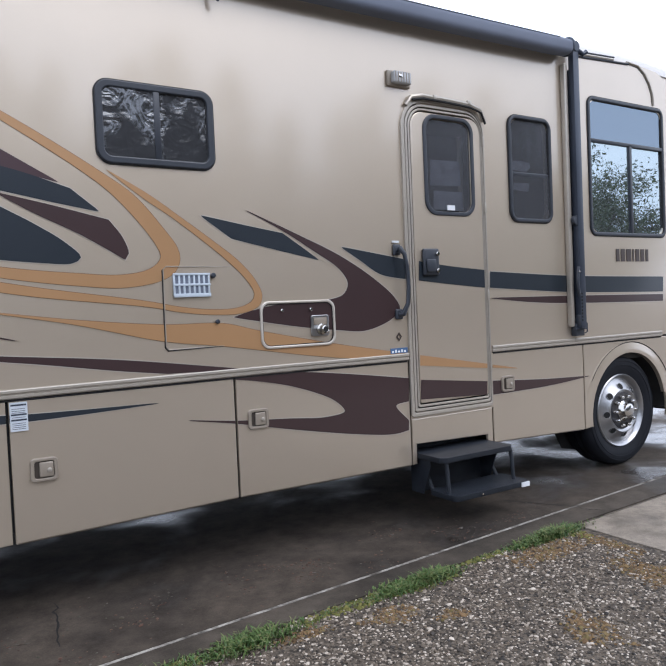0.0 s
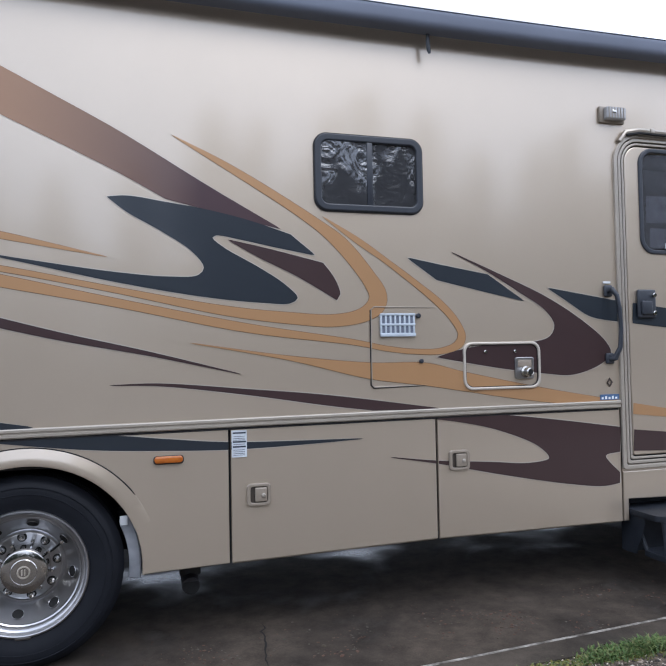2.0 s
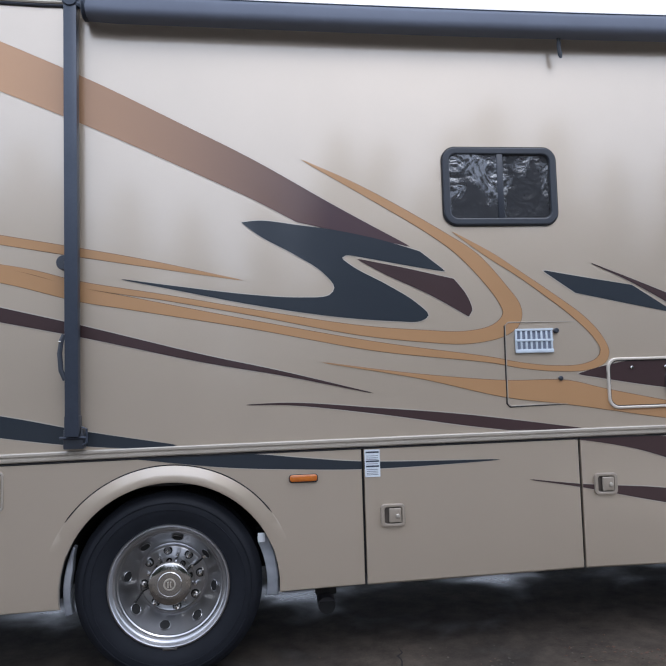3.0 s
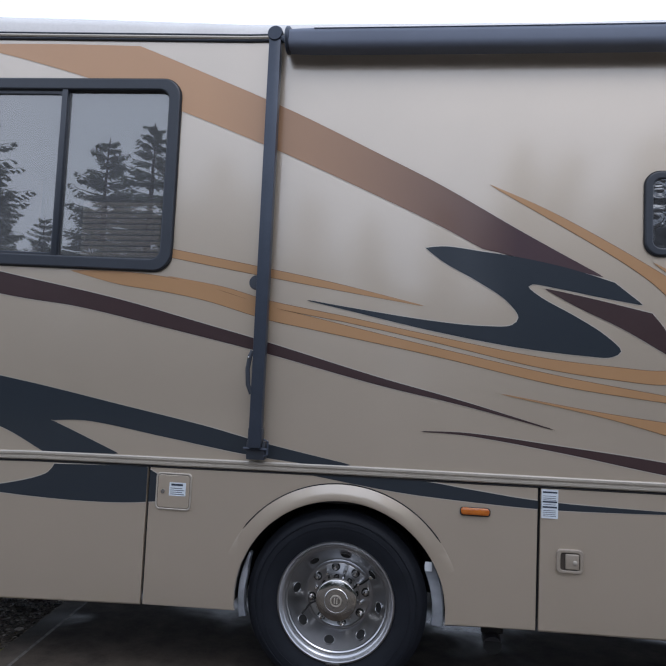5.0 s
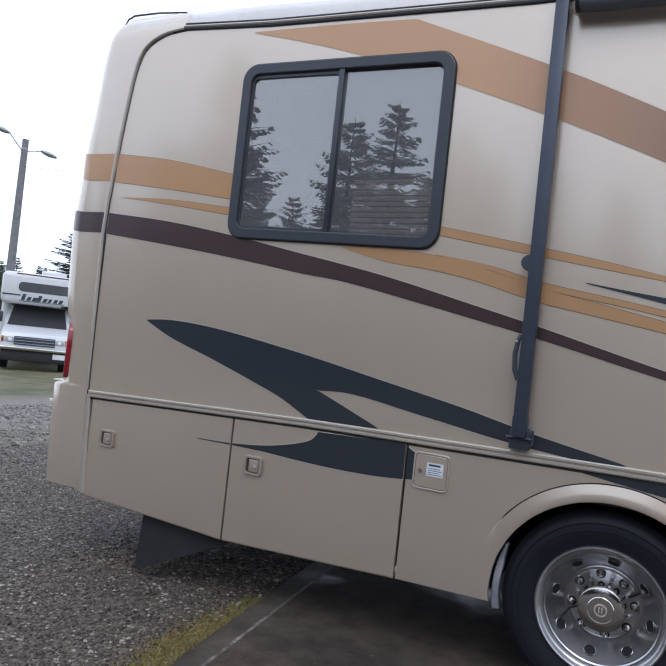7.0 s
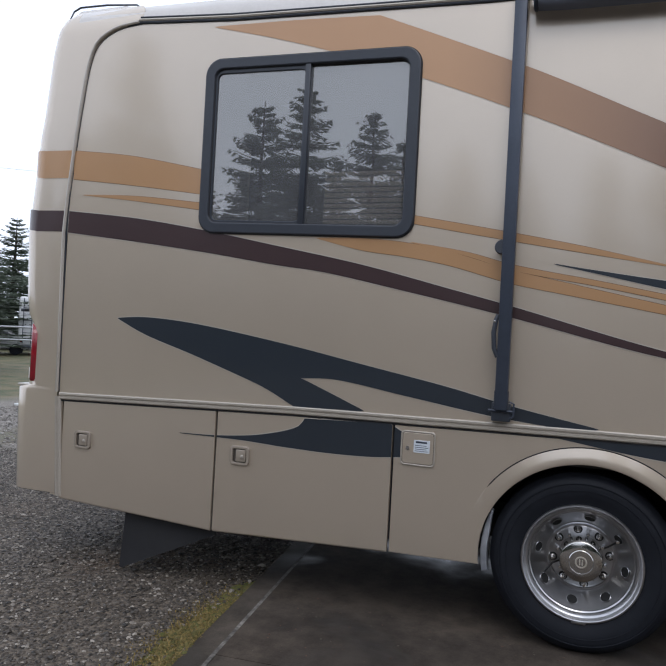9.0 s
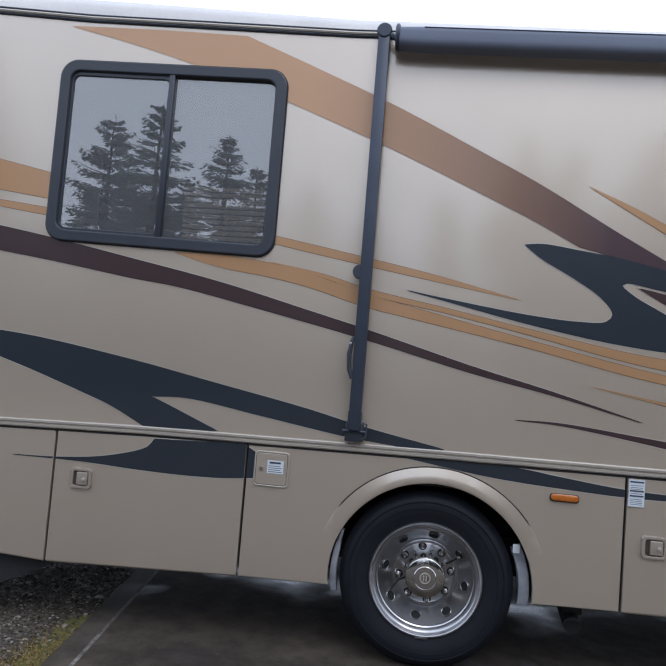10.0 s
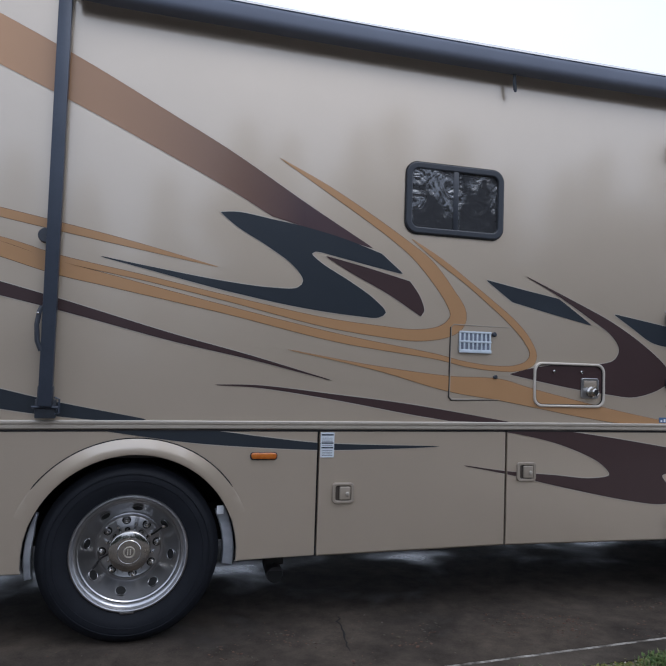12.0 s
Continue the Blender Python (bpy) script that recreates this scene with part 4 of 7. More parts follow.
graphic('claw_graphic', M_MAROON, [(2.232, 2.001, 1), (2.556, 1.872), (2.842, 1.75), (3.086, 1.609), (3.244, 1.483), (3.278, 1.415), (3.204, 1.353), (3.006, 1.294), (2.82, 1.306), (2.529, 1.343), (2.132, 1.412, 1), (2.316, 1.457), (2.536, 1.483), (2.754, 1.489), (2.861, 1.522), (2.892, 1.586), (2.838, 1.669), (2.666, 1.777), (2.447, 1.901)], 0.0028, True)
graphic('spike_graphic', M_BLUE, [(2.854, 1.804, 1), (3.062, 1.772), (3.345, 1.728, 1), (3.339, 1.606, 1), (3.136, 1.64), (2.996, 1.72)], 0.0030, True)
graphic('door_stripe', M_BLUE, [(3.446, 1.717, 1), (3.716, 1.683), (4.025, 1.656, 1), (4.02, 1.538, 1), (3.711, 1.567), (3.439, 1.596, 1)], 0.0085, False)
graphic('front_stripe', M_BLUE, [(4.078, 1.646, 1), (4.905, 1.608), (6.095, 1.588, 1), (6.089, 1.465, 1), (4.899, 1.489), (4.072, 1.537, 1)], 0.0034, True)
graphic('thread_stripe', M_MAROON, [(4.069, 1.463, 1), (4.898, 1.456), (6.088, 1.44, 1), (6.086, 1.386, 1), (4.895, 1.405), (4.479, 1.424)], 0.0024, True)
graphic('door_stripe', M_TAN, [(3.426, 1.108, 1), (4.014, 1.007, 1), (4.012, 0.981, 1), (3.422, 1.045, 1)], 0.0085, False)
graphic('thread_stripe', M_TAN, [(4.074, 0.994, 1), (4.316, 0.953, 1), (4.073, 0.979, 1)], 0.0028, True)
graphic('claw_graphic', M_MAROON, [(2.035, 1.081, 1), (2.297, 1.084), (2.515, 1.075), (2.806, 1.042), (3.328, 0.968, 1), (3.32, 0.823, 1), (3.217, 0.804), (3.314, 0.697, 1), (3.311, 0.637, 1), (3.201, 0.627), (2.973, 0.654), (2.498, 0.744), (2.127, 0.825), (1.843, 0.876, 1), (2.128, 0.839), (2.446, 0.813), (2.703, 0.792), (2.831, 0.813), (2.768, 0.882), (2.511, 0.989), (2.242, 1.052)], 0.0030, True)
graphic('door_stripe', M_MAROON, [(3.425, 0.948, 1), (4.008, 0.886, 1), (4.003, 0.798, 1), (3.418, 0.824, 1)], 0.0085, False)
graphic('dart_stripe', M_MAROON, [(4.069, 0.884, 1), (4.586, 0.849), (5.106, 0.829, 1), (4.63, 0.798), (4.064, 0.789, 1)], 0.0034, True)
graphic('dart_stripe', M_BLUE, [(-0.155, 1.065, 1), (0.396, 1.064), (0.668, 1.034), (0.974, 1.003), (1.692, 0.985, 1), (1.344, 0.973), (0.999, 0.968), (0.67, 0.98), (0.289, 1.006)], 0.0024, True)
graphic('swoosh_graphic', M_BLUE, [(-2.824, 1.56, 1), (-2.636, 1.572), (-2.306, 1.552), (-1.702, 1.463), (-1.168, 1.364), (-0.696, 1.275), (-0.395, 1.207), (0.059, 1.122, 1), (-0.076, 1.108, 1), (-0.47, 1.146), (-0.913, 1.212), (-1.359, 1.276), (-1.555, 1.268, 1), (-1.402, 1.208), (-1.163, 1.111, 1), (-1.588, 1.104, 1), (-1.78, 1.198), (-1.962, 1.262), (-2.28, 1.366), (-2.621, 1.471)], 0.0026, True)
graphic('claw_graphic', M_BLUE, [(-2.334, 0.879, 1), (-2.061, 0.888), (-1.773, 0.922), (-1.547, 0.992), (-1.513, 1.037, 1), (-1.012, 1.053, 1), (-0.945, 1.018, 1), (-0.946, 0.881, 1), (-1.111, 0.865), (-1.36, 0.859), (-1.626, 0.865), (-1.911, 0.878)], 0.0028, True)


def cap_band(z_in, z_out, height, mat, cap_x, start):
    """Stripe carried round the corner of the rear cap."""
    bm = bmesh.new()
    rows = []
    for k in range(15):
        if k == 0:
            px, py = start, -0.006
        else:
            t = radians(90 * (k - 1) / 13)
            r = 0.16
            px, py = cap_x + r - (r + 0.003) * math.sin(t), r - 0.003 - (r + 0.003) * math.cos(t)
        z = z_in + (z_out - z_in) * k / 14
        rows.append((bm.verts.new((px, py, z)), bm.verts.new((px, py, z - height))))
    for a, b in zip(rows, rows[1:]):
        bm.faces.new((a[0], a[1], b[1], b[0]))
    part("cap_stripe", bm, mat, motorhome)


cap_band(2.248, 2.285, 0.138, M_MAROON, -3.652, -3.272)
cap_band(2.644, 2.675, 0.182, M_TAN, -3.615, -3.252)


# ---- fittings on the side ----
def latch(cx, cz):
    """Recessed compartment latch with a paddle and key."""
    l = new("compartment_latch")
    l.parent = motorhome
    l["label"] = "champagne flush latch with a key cylinder"
    part("bezel", plate(rounded(cx - 0.062, cz - 0.056, cx + 0.062, cz + 0.056, 0.022, 5), [rounded(cx - 0.044, cz - 0.040, cx + 0.044, cz + 0.040, 0.012, 4)], -0.016, 0.016, bevel=0.004), M_LATCH, l, smooth=False)
    part("recess", box(cx - 0.046, cx + 0.046, -0.005, -0.003, cz - 0.042, cz + 0.042), M_RECESS, l)
    part("paddle", box(cx - 0.022, cx + 0.041, -0.020, -0.004, cz - 0.036, cz + 0.036, 0.006, 3), M_LATCH, l)
    part("key_cylinder", lathe([(0.011, 0.0), (0.011, -0.005), (0.007, -0.007), (0.0, -0.007)], (cx + 0.022, -0.019, cz - 0.003), 14), M_RAIL, l)


for lx, lz in ((1.12, 0.732), (2.25, 0.837), (-1.91, 0.785), (-3.035, 0.767), (4.208, 0.853)):
    latch(lx, lz)

# refrigerator vent panel
vent = new("vent_panel")
vent.parent = motorhome
vent["label"] = "body-coloured vent door with a small white grille"
edge = [(2.13, 1.689), (1.765, 1.691), (1.748, 1.676), (1.745, 1.272), (1.760, 1.256), (2.07, 1.260)]
part("panel_edge", tube([(px, -0.003, pz) for px, pz in edge], [0.001, 0.0035, 0.0035, 0.0035, 0.0035, 0.001], 6), M_RAIL, vent)
part("panel_gap", tube([(px - 0.005, -0.0025, pz - 0.004) for px, pz in edge[1:]], [0.001, 0.0035, 0.0035, 0.004, 0.001], 6), M_SEAM, vent)
grille = part("grille_back", box(1.80, 2.0, -0.008, -0.002, 1.53, 1.655), M_AWN, vent, "recess behind the grille")
for gz in (1.528, 1.588, 1.643):
    part("grille_bar", box(1.797, 2.003, -0.016, -0.006, gz, gz + (0.020 if gz < 1.53 else 0.012), 0.003), M_GRILLE, vent)
for k in range(8):
    gx = 1.80 + 0.0275 * k
    part("grille_slat", box(gx - 0.004, gx + 0.007, -0.014, -0.004, 1.54, 1.65, 0.002), M_GRILLE, vent)
part("vent_lock", lathe([(0.014, 0.002), (0.014, -0.012), (0.009, -0.018), (0.0, -0.018)], (2.022, -0.004, 1.642), 14), M_FRAME, vent)
part("vent_lock", lathe([(0.012, 0.002), (0.012, -0.010), (0.008, -0.014), (0.0, -0.014)], (2.035, -0.004, 1.392), 14), M_FRAME, vent)

# outside shower hatch
hatch = new("utility_hatch")
hatch.parent = motorhome
hatch["label"] = "round-cornered utility hatch with a cream rim and tap"
part("hatch_rim", plate(rounded(2.29, 1.222, 2.785, 1.492, 0.055, 8), [rounded(2.305, 1.237, 2.770, 1.477, 0.046, 8)], -0.014, 0.014, bevel=0.005), M_PIN, hatch, smooth=False)
part("rim_groove", plate(rounded(2.305, 1.237, 2.770, 1.477, 0.046, 8), [rounded(2.309, 1.241, 2.766, 1.473, 0.043, 8)], -0.0065, 0.005), M_SEAM, hatch, smooth=False)
for bx in (2.43, 2.62):
    part("hatch_screw", lathe([(0.010, 0.0), (0.010, -0.008), (0.006, -0.012), (0.0, -0.012)], (bx, -0.004, 1.437), 12), M_CHROME, hatch)
part("tap_plate", plate(rounded(2.617, 1.278, 2.738, 1.402, 0.014, 5), (), -0.014, 0.012, bevel=0.003), M_SS, hatch, "grey metal plate", smooth=False)
part("tap_recess", box(2.632, 2.722, -0.016, -0.012, 1.345, 1.388, 0.003), M_LATCH, hatch)
part("tap_body", lathe([(0.034, 0.0), (0.034, -0.012), (0.026, -0.020), (0.024, -0.05), (0.018, -0.056), (0.012, -0.050), (0.0, -0.048)], (2.682, -0.014, 1.318), 24), M_CHROME, hatch, "chrome hose tap")
part("tap_mouth", lathe([(0.015, 0.0), (0.013, -0.002), (0.0, -0.002)], (2.682, -0.068, 1.318), 16), M_HOLE, hatch)

# fuel filler
fuel = new("filler_door")
fuel.parent = motorhome
fuel["label"] = "square filler door with a printed label"
part("filler_rim", plate(rounded(-0.945, 0.842, -0.755, 1.030, 0.022, 5), [rounded(-0.936, 0.851, -0.764, 1.021, 0.017, 5)], -0.010, 0.010, bevel=0.003), M_RAIL, fuel, smooth=False)
part("filler_leaf", plate(rounded(-0.934, 0.853, -0.766, 1.019, 0.016, 5), (), -0.008, 0.006, bevel=0.002), M_BODY, fuel, smooth=False)
part("filler_gap", plate(rounded(-0.937, 0.850, -0.763, 1.022, 0.017, 5), (), -0.006, 0.003), M_RECESS, fuel, smooth=False)
part("filler_lock", lathe([(0.011, 0.0), (0.011, -0.006), (0.0, -0.007)], (-0.905, -0.008, 0.935), 14), M_CHROME, fuel)
fl = part("filler_label", box(-0.872, -0.785, -0.0100, -0.0075, 0.915, 0.982), M_LABEL, fuel, "white printed label")
part("label_band", box(-0.862, -0.800, -0.0108, -0.0098, 0.966, 0.976), M_INK, fuel)
for k in range(4):
    part("label_line", box(-0.866, -0.792 - 0.01 * (k % 2), -0.0106, -0.0098, 0.922 + 0.010 * k, 0.925 + 0.010 * k), M_INK, fuel)

# warning label by the seam
wl_ = part("warning_label", box(0.985, 1.062, -0.0062, -0.0030, 0.926, 1.062), M_LABEL, motorhome, "white printed warning label")
for k, lz in enumerate((1.045, 1.000, 0.975)):
    part("label_heading", box(0.990, 1.057, -0.0070, -0.0058, lz, lz + 0.008), M_INK, wl_)
for lz in (1.030, 1.020, 1.012, 0.990, 0.962, 0.953, 0.944, 0.936):
    part("label_line", box(0.993, 1.052, -0.0068, -0.0058, lz, lz + 0.0022), M_FRAME, wl_)

# amber marker
amb = part("marker_light", plate(rounded(0.605, 0.919, 0.743, 0.953, 0.015, 6), (), -0.022, 0.022, bevel=0.008), M_AMBER, motorhome, "amber side marker light")
part("marker_base", plate(rounded(0.601, 0.913, 0.747, 0.955, 0.016, 6), (), -0.008, 0.006), M_BLACK, amb, smooth=False)

# blue sticker and small plate by the door
stk = part("blue_sticker", box(3.19, 3.325, -0.0060, -0.0038, 1.135, 1.168), M_INKBLUE, motorhome, "small blue and white sticker")
for k in range(5):
    part("sticker_mark", box(3.20 + 0.024 * k, 3.213 + 0.024 * k, -0.0068, -0.0056, 1.140, 1.152 + 0.006 * (k % 2)), M_WHITE, stk)
part("maker_badge", plate([(3.262, 1.212), (3.283, 1.240), (3.262, 1.268), (3.241, 1.240)], [[(3.262, 1.224), (3.274, 1.240), (3.262, 1.256), (3.250, 1.240)]], -0.006, 0.004), M_LETTER, motorhome, "small dark diamond badge", smooth=False)
# brown name badge under the cab window, as plain bars
for k, (bw, gap) in enumerate(((0.040, 0), (0.048, 0), (0.060, 0), (0.016, 0), (0.046, 0), (0.046, 0), (0.034, 0))):
    bx = 5.475 + sum((0.040, 0.048, 0.060, 0.016, 0.046, 0.046, 0.034)[:k]) + 0.022 * k
    part("badge_bar", box(bx, bx + bw, -0.0045, -0.0015, 1.718, 1.818), M_LETTER, motorhome, "dark brown name badge bar" if k == 0 else "")

# porch light
porch = new("porch_light")
porch.parent = motorhome
porch["label"] = "grey rectangular porch light with a clear lens"
part("light_base", box(3.24, 3.42, -0.02, 0.0, 2.815, 2.915, 0.008), M_LATCH, porch)
part("light_lens", box(3.265, 3.405, -0.058, -0.015, 2.828, 2.905, 0.012, 3), M_LENS, porch, "ribbed translucent lens")
for k in range(6):
    part("lens_rib", box(3.275 + 0.021 * k, 3.279 + 0.021 * k, -0.0605, -0.055, 2.835, 2.898), M_LATCH, porch)
part("light_bulb", box(3.30, 3.33, -0.0615, -0.057, 2.862, 2.882, 0.002), M_CHROME, porch)

# grab handle
part("grab_handle", tube([(3.262, -0.004, 1.79), (3.268, -0.045, 1.795), (3.285, -0.062, 1.76), (3.300, -0.066, 1.68), (3.306, -0.066, 1.55), (3.298, -0.064, 1.45), (3.275, -0.045, 1.385), (3.262, -0.004, 1.38)], [0.022, 0.018, 0.014, 0.013, 0.013, 0.014, 0.018, 0.022], 12), M_FRAME, motorhome, "dark curved grab handle")
part("handle_mount", box(3.235, 3.292, -0.022, 0.0, 1.755, 1.825, 0.010, 3), M_FRAME, motorhome)
part("handle_mount", box(3.235, 3.292, -0.022, 0.0, 1.350, 1.415, 0.010, 3), M_FRAME, motorhome)
part("handle_tag", box(3.235, 3.285, -0.010, -0.003, 1.835, 1.848), M_WHITE, motorhome)

# roof-edge mouldings
def edge_line(pts, r, mat, name="roof_trim"):
    part(name, tube(pts, r, 8), mat, motorhome)


corner = [(-3.26, 1.06), (-3.266, 1.55), (-3.276, 2.1), (-3.262, 2.33), (-3.242, 2.52), (-3.22, 2.74), (-3.20, 2.90), (-3.172, 3.10), (-3.158, 3.175), (-3.14, 3.24), (-3.124, 3.285), (-3.10, 3.325), (-3.065, 3.36), (-3.02, 3.387), (-2.965, 3.41), (-2.90, 3.426), (-2.775, 3.437)]
edge_line([(px + 0.013, 0.0028, pz - (0.008 if pz > 3.3 else 0)) for px, pz in corner], 0.0042, M_FRAME)
edge_line([(px - 0.002, -0.006, pz + (0.005 if pz > 3.3 else 0)) for px, pz in corner], 0.0115, M_RAIL, "cap_trim")
edge_line([(-2.87, -0.004, 3.43), (-2.77, -0.004, 3.437), (-2.12, -0.004, 3.392), (-0.58, -0.004, 3.335), (5.13, -0.004, 3.285), (5.70, -0.004, 3.315)], 0.009, M_FRAME)
edge_line([(-2.77, -0.006, 3.452), (-2.12, -0.006, 3.408), (-0.58, -0.006, 3.350), (5.13, -0.006, 3.303), (5.5, -0.006, 3.32)], 0.011, M_RAIL, "drip_rail")
edge_line([(-2.77, -0.004, 3.470), (-2.12, -0.004, 3.424), (-0.58, -0.004, 3.366), (5.13, -0.004, 3.322), (5.52, -0.004, 3.342)], 0.007, M_FRAME, "drip_rail")
edge_line([(5.68, 0.0045, 3.315), (5.82, 0.0045, 3.305), (5.90, 0.0045, 3.26), (5.96, 0.0045, 3.19), (6.0, 0.0045, 3.11), (6.012, 0.0045, 3.02)], 0.006, M_FRAME)
edge_line([(5.68, -0.004, 3.330), (5.825, -0.004, 3.320), (5.912, -0.004, 3.268), (5.974, -0.004, 3.196), (6.014, -0.004, 3.113), (6.026, -0.004, 3.02)], 0.009, M_RAIL, "cap_trim")
edge_line([(-3.196, -0.002, 0.385), (-3.238, -0.004, 1.03)], 0.013, M_RAIL, "cap_trim")
edge_line([(-3.222, 0.0, 0.385), (-3.264, -0.002, 1.03)], 0.011, M_RAIL, "cap_trim")
part("roof_lip", tube([(-3.47, 0.16, 3.60), (-3.455, 0.18, 3.665), (-3.41, 0.19, 3.692), (-3.2, 0.20, 3.692), (-2.96, 0.20, 3.668), (-2.90, 0.20, 3.63)], [0.004, 0.006, 0.007, 0.007, 0.006, 0.004], 8), M_FRAME, motorhome, "thin dark rail on the rear roof edge")
part("roof_hump", box(-3.43, -3.0, 0.17, 2.33, 3.50, 3.668, 0.035, 3), M_ROOF, motorhome)

# tail light on the corner of the rear cap
tail_line = [(-0.045, 1.115), (0.046, 1.115), (0.056, 1.13), (0.056, 1.43), (0.030, 1.475), (-0.012, 1.495), (-0.045, 1.47)]
tail_at = Matrix.Translation((-3.503, 0.026, 0)) @ Matrix.Rotation(radians(-46), 4, "Z")
tl = plate(tail_line, (), -0.014, 0.05, bevel=0.010)
bmesh.ops.transform(tl, matrix=tail_at, verts=tl.verts)
tail = part("tail_light", tl, M_RED, motorhome, "tall red tail light")
tr_ = plate([(-0.043, 1.13), (-0.018, 1.13), (-0.018, 1.20), (-0.043, 1.20)], (), -0.0175, 0.006, bevel=0.002)
bmesh.ops.transform(tr_, matrix=tail_at, verts=tr_.verts)
part("reversing_lens", tr_, M_WHITE, tail, "small clear reversing lens", smooth=False)
part("bumper_ledge", box(-3.612, -3.49, 0.020, 2.45, 1.076, 1.092, 0.006), M_RAIL, motorhome, "pale bumper ledge under the tail light")
part("cap_clip", box(-3.66, -3.625, 0.06, 0.12, 1.575, 1.595, 0.004), M_FRAME, motorhome)
part("cap_clip", box(-3.672, -3.640, 0.06, 0.12, 0.93, 0.945, 0.004), M_WHITE, motorhome)

# ---- awning ----
awning = new("awning")
awning.parent = motorhome
awning["label"] = "rolled slate awning on two folded arms"
sag = lambda px: 3.290 - 0.026 * math.sin(math.pi * (px + 0.33) / 5.2)
xs_r = [-0.335 + 5.185 * k / 40 for k in range(41)]
roll_section = [(-0.088 + px, pz) for px, pz in rounded(-0.058, -0.068, 0.060, 0.050, 0.040, 6)]
roll = bmesh.new()
roll_rows = [[roll.verts.new((px, py, sag(px) + pz * (0.9 if i in (0, 40) else 1.0))) for py, pz in roll_section] for i, px in enumerate(xs_r)]
for a_row, b_row in zip(roll_rows, roll_rows[1:]):
    for k in range(len(roll_section)):
        j = (k + 1) % len(roll_section)
        roll.faces.new((a_row[k], a_row[j], b_row[j], b_row[k]))
roll.faces.new(roll_rows[0])
roll.faces.new(roll_rows[-1])
part("awning_roll", roll, M_AWN, awning, "rolled dark slate fabric with a flat front")
part("fabric_fold", tube([(px, -0.140, sag(px) + 0.036) for px in xs_r[1:-1]], 0.003, 6), M_ARM, awning)
for ex in (-0.345, 4.86):
    part("roll_end", lathe([(0.0, -0.012), (0.062, -0.012), (0.070, -0.006), (0.070, 0.006), (0.062, 0.012), (0.0, 0.012)], (ex, -0.085, sag(-0.33)), 28, axis="X"), M_ARM, awning)


def awning_arm(ax, z_top, z_bot):
    def sub(name, bm, mat, label=""):
        return part(name, bm, mat, awning, label)
    sub("arm_rail", box(ax - 0.032, ax + 0.032, -0.085, -0.035, z_bot + 0.06, z_top - 0.03, 0.006), M_ARM, "blue-grey folded support arm")
    sub("arm_foot", box(ax - 0.036, ax + 0.036, -0.080, -0.030, z_bot + 0.075, z_bot + 0.16, 0.005), M_FRAME)
    sub("arm_inner", box(ax - 0.022, ax + 0.022, -0.035, -0.006, z_bot + 0.1, z_top - 0.2, 0.004), M_FRAME)
    sub("arm_head", lathe([(0.0, -0.092), (0.036, -0.092), (0.041, -0.085), (0.041, -0.030), (0.0, -0.030)], (ax, 0, z_top - 0.04), 24), M_ARM)
    sub("arm_knuckle", tube([(ax + 0.03, -0.07, z_top - 0.06), (ax + 0.075, -0.09, z_top - 0.09), (ax + 0.10, -0.10, z_top - 0.07)], 0.018, 8), M_ARM)
    sub("foot_bracket", box(ax - 0.048, ax + 0.048, -0.050, 0.0, z_bot, z_bot + 0.095, 0.006), M_FRAME)
    sub("foot_pin", tube([(ax - 0.062, -0.055, z_bot + 0.055), (ax + 0.066, -0.055, z_bot + 0.055)], 0.007, 8), M_ARM)
    sub("foot_clip", tube([(ax + 0.045, -0.055, z_bot + 0.02), (ax + 0.064, -0.06, z_bot + 0.03), (ax + 0.064, -0.06, z_bot + 0.095), (ax + 0.04, -0.055, z_bot + 0.105)], 0.005, 8), M_ARM)
    sub("arm_knob", lathe([(0.0, -0.016), (0.034, -0.016), (0.038, -0.01), (0.038, 0.012), (0.0, 0.012)], (ax - 0.034, -0.062, 2.02), 20), M_FRAME)
    sub("arm_lever", tube([(ax - 0.035, -0.075, 1.67), (ax - 0.045, -0.080, 1.645), (ax - 0.054, -0.080, 1.58), (ax - 0.048, -0.080, 1.50), (ax - 0.030, -0.075, 1.455)], 0.012, 8), M_FRAME)
    sub("lever_rivet", lathe([(0.006, 0.0), (0.006, -0.006), (0.0, -0.008)], (ax - 0.049, -0.092, 1.635), 10), M_CHROME)


awning_arm(-0.420, 3.372, 1.125)
awning_arm(4.955, 3.352, 1.150)
part("pale_channel", box(4.868, 4.906, -0.044, 0.0, 1.22, 3.19, 0.010, 3), M_RAIL, awning, "pale metal arm channel")
for k in range(9):
    part("adjuster_hole", lathe([(0.009, 0.0), (0.0, -0.001)], (4.938, -0.0855, 1.27 + 0.025 * k), 8), M_HOLE, awning)
part("pull_strap", tube([(2.088, -0.075, 3.215), (2.090, -0.070, 3.15), (2.096, -0.068, 3.105), (2.100, -0.068, 3.09)], [0.010, 0.012, 0.013, 0.007], 8, flat=0.4), M_FRAME, awning, "dark hanging pull strap")

# ---- under the body ----
flap = plate([(-2.735, 0.42), (-2.77, -0.03), (-2.755, -0.035), (-2.09, 0.27), (-2.09, 0.42)], (), 0.085, 0.01)
part("mud_flap", flap, M_BLACK, motorhome, "black angled rubber flap", smooth=False)
part("exhaust_pipe", tube([(0.79, 0.95, 0.40), (0.79, 0.55, 0.36), (0.79, 0.28, 0.285), (0.79, 0.17, 0.255)], 0.047, 18), M_EXH, motorhome, "rusty exhaust tail pipe")
part("exhaust_mouth", lathe([(0.043, -0.002), (0.0, -0.001)], (0.79, 0.166, 0.2545), 16), M_HOLE, motorhome)
part("exhaust_hanger", box(0.735, 0.845, 0.20, 0.24, 0.30, 0.40, 0.008), M_UNDER, motorhome)
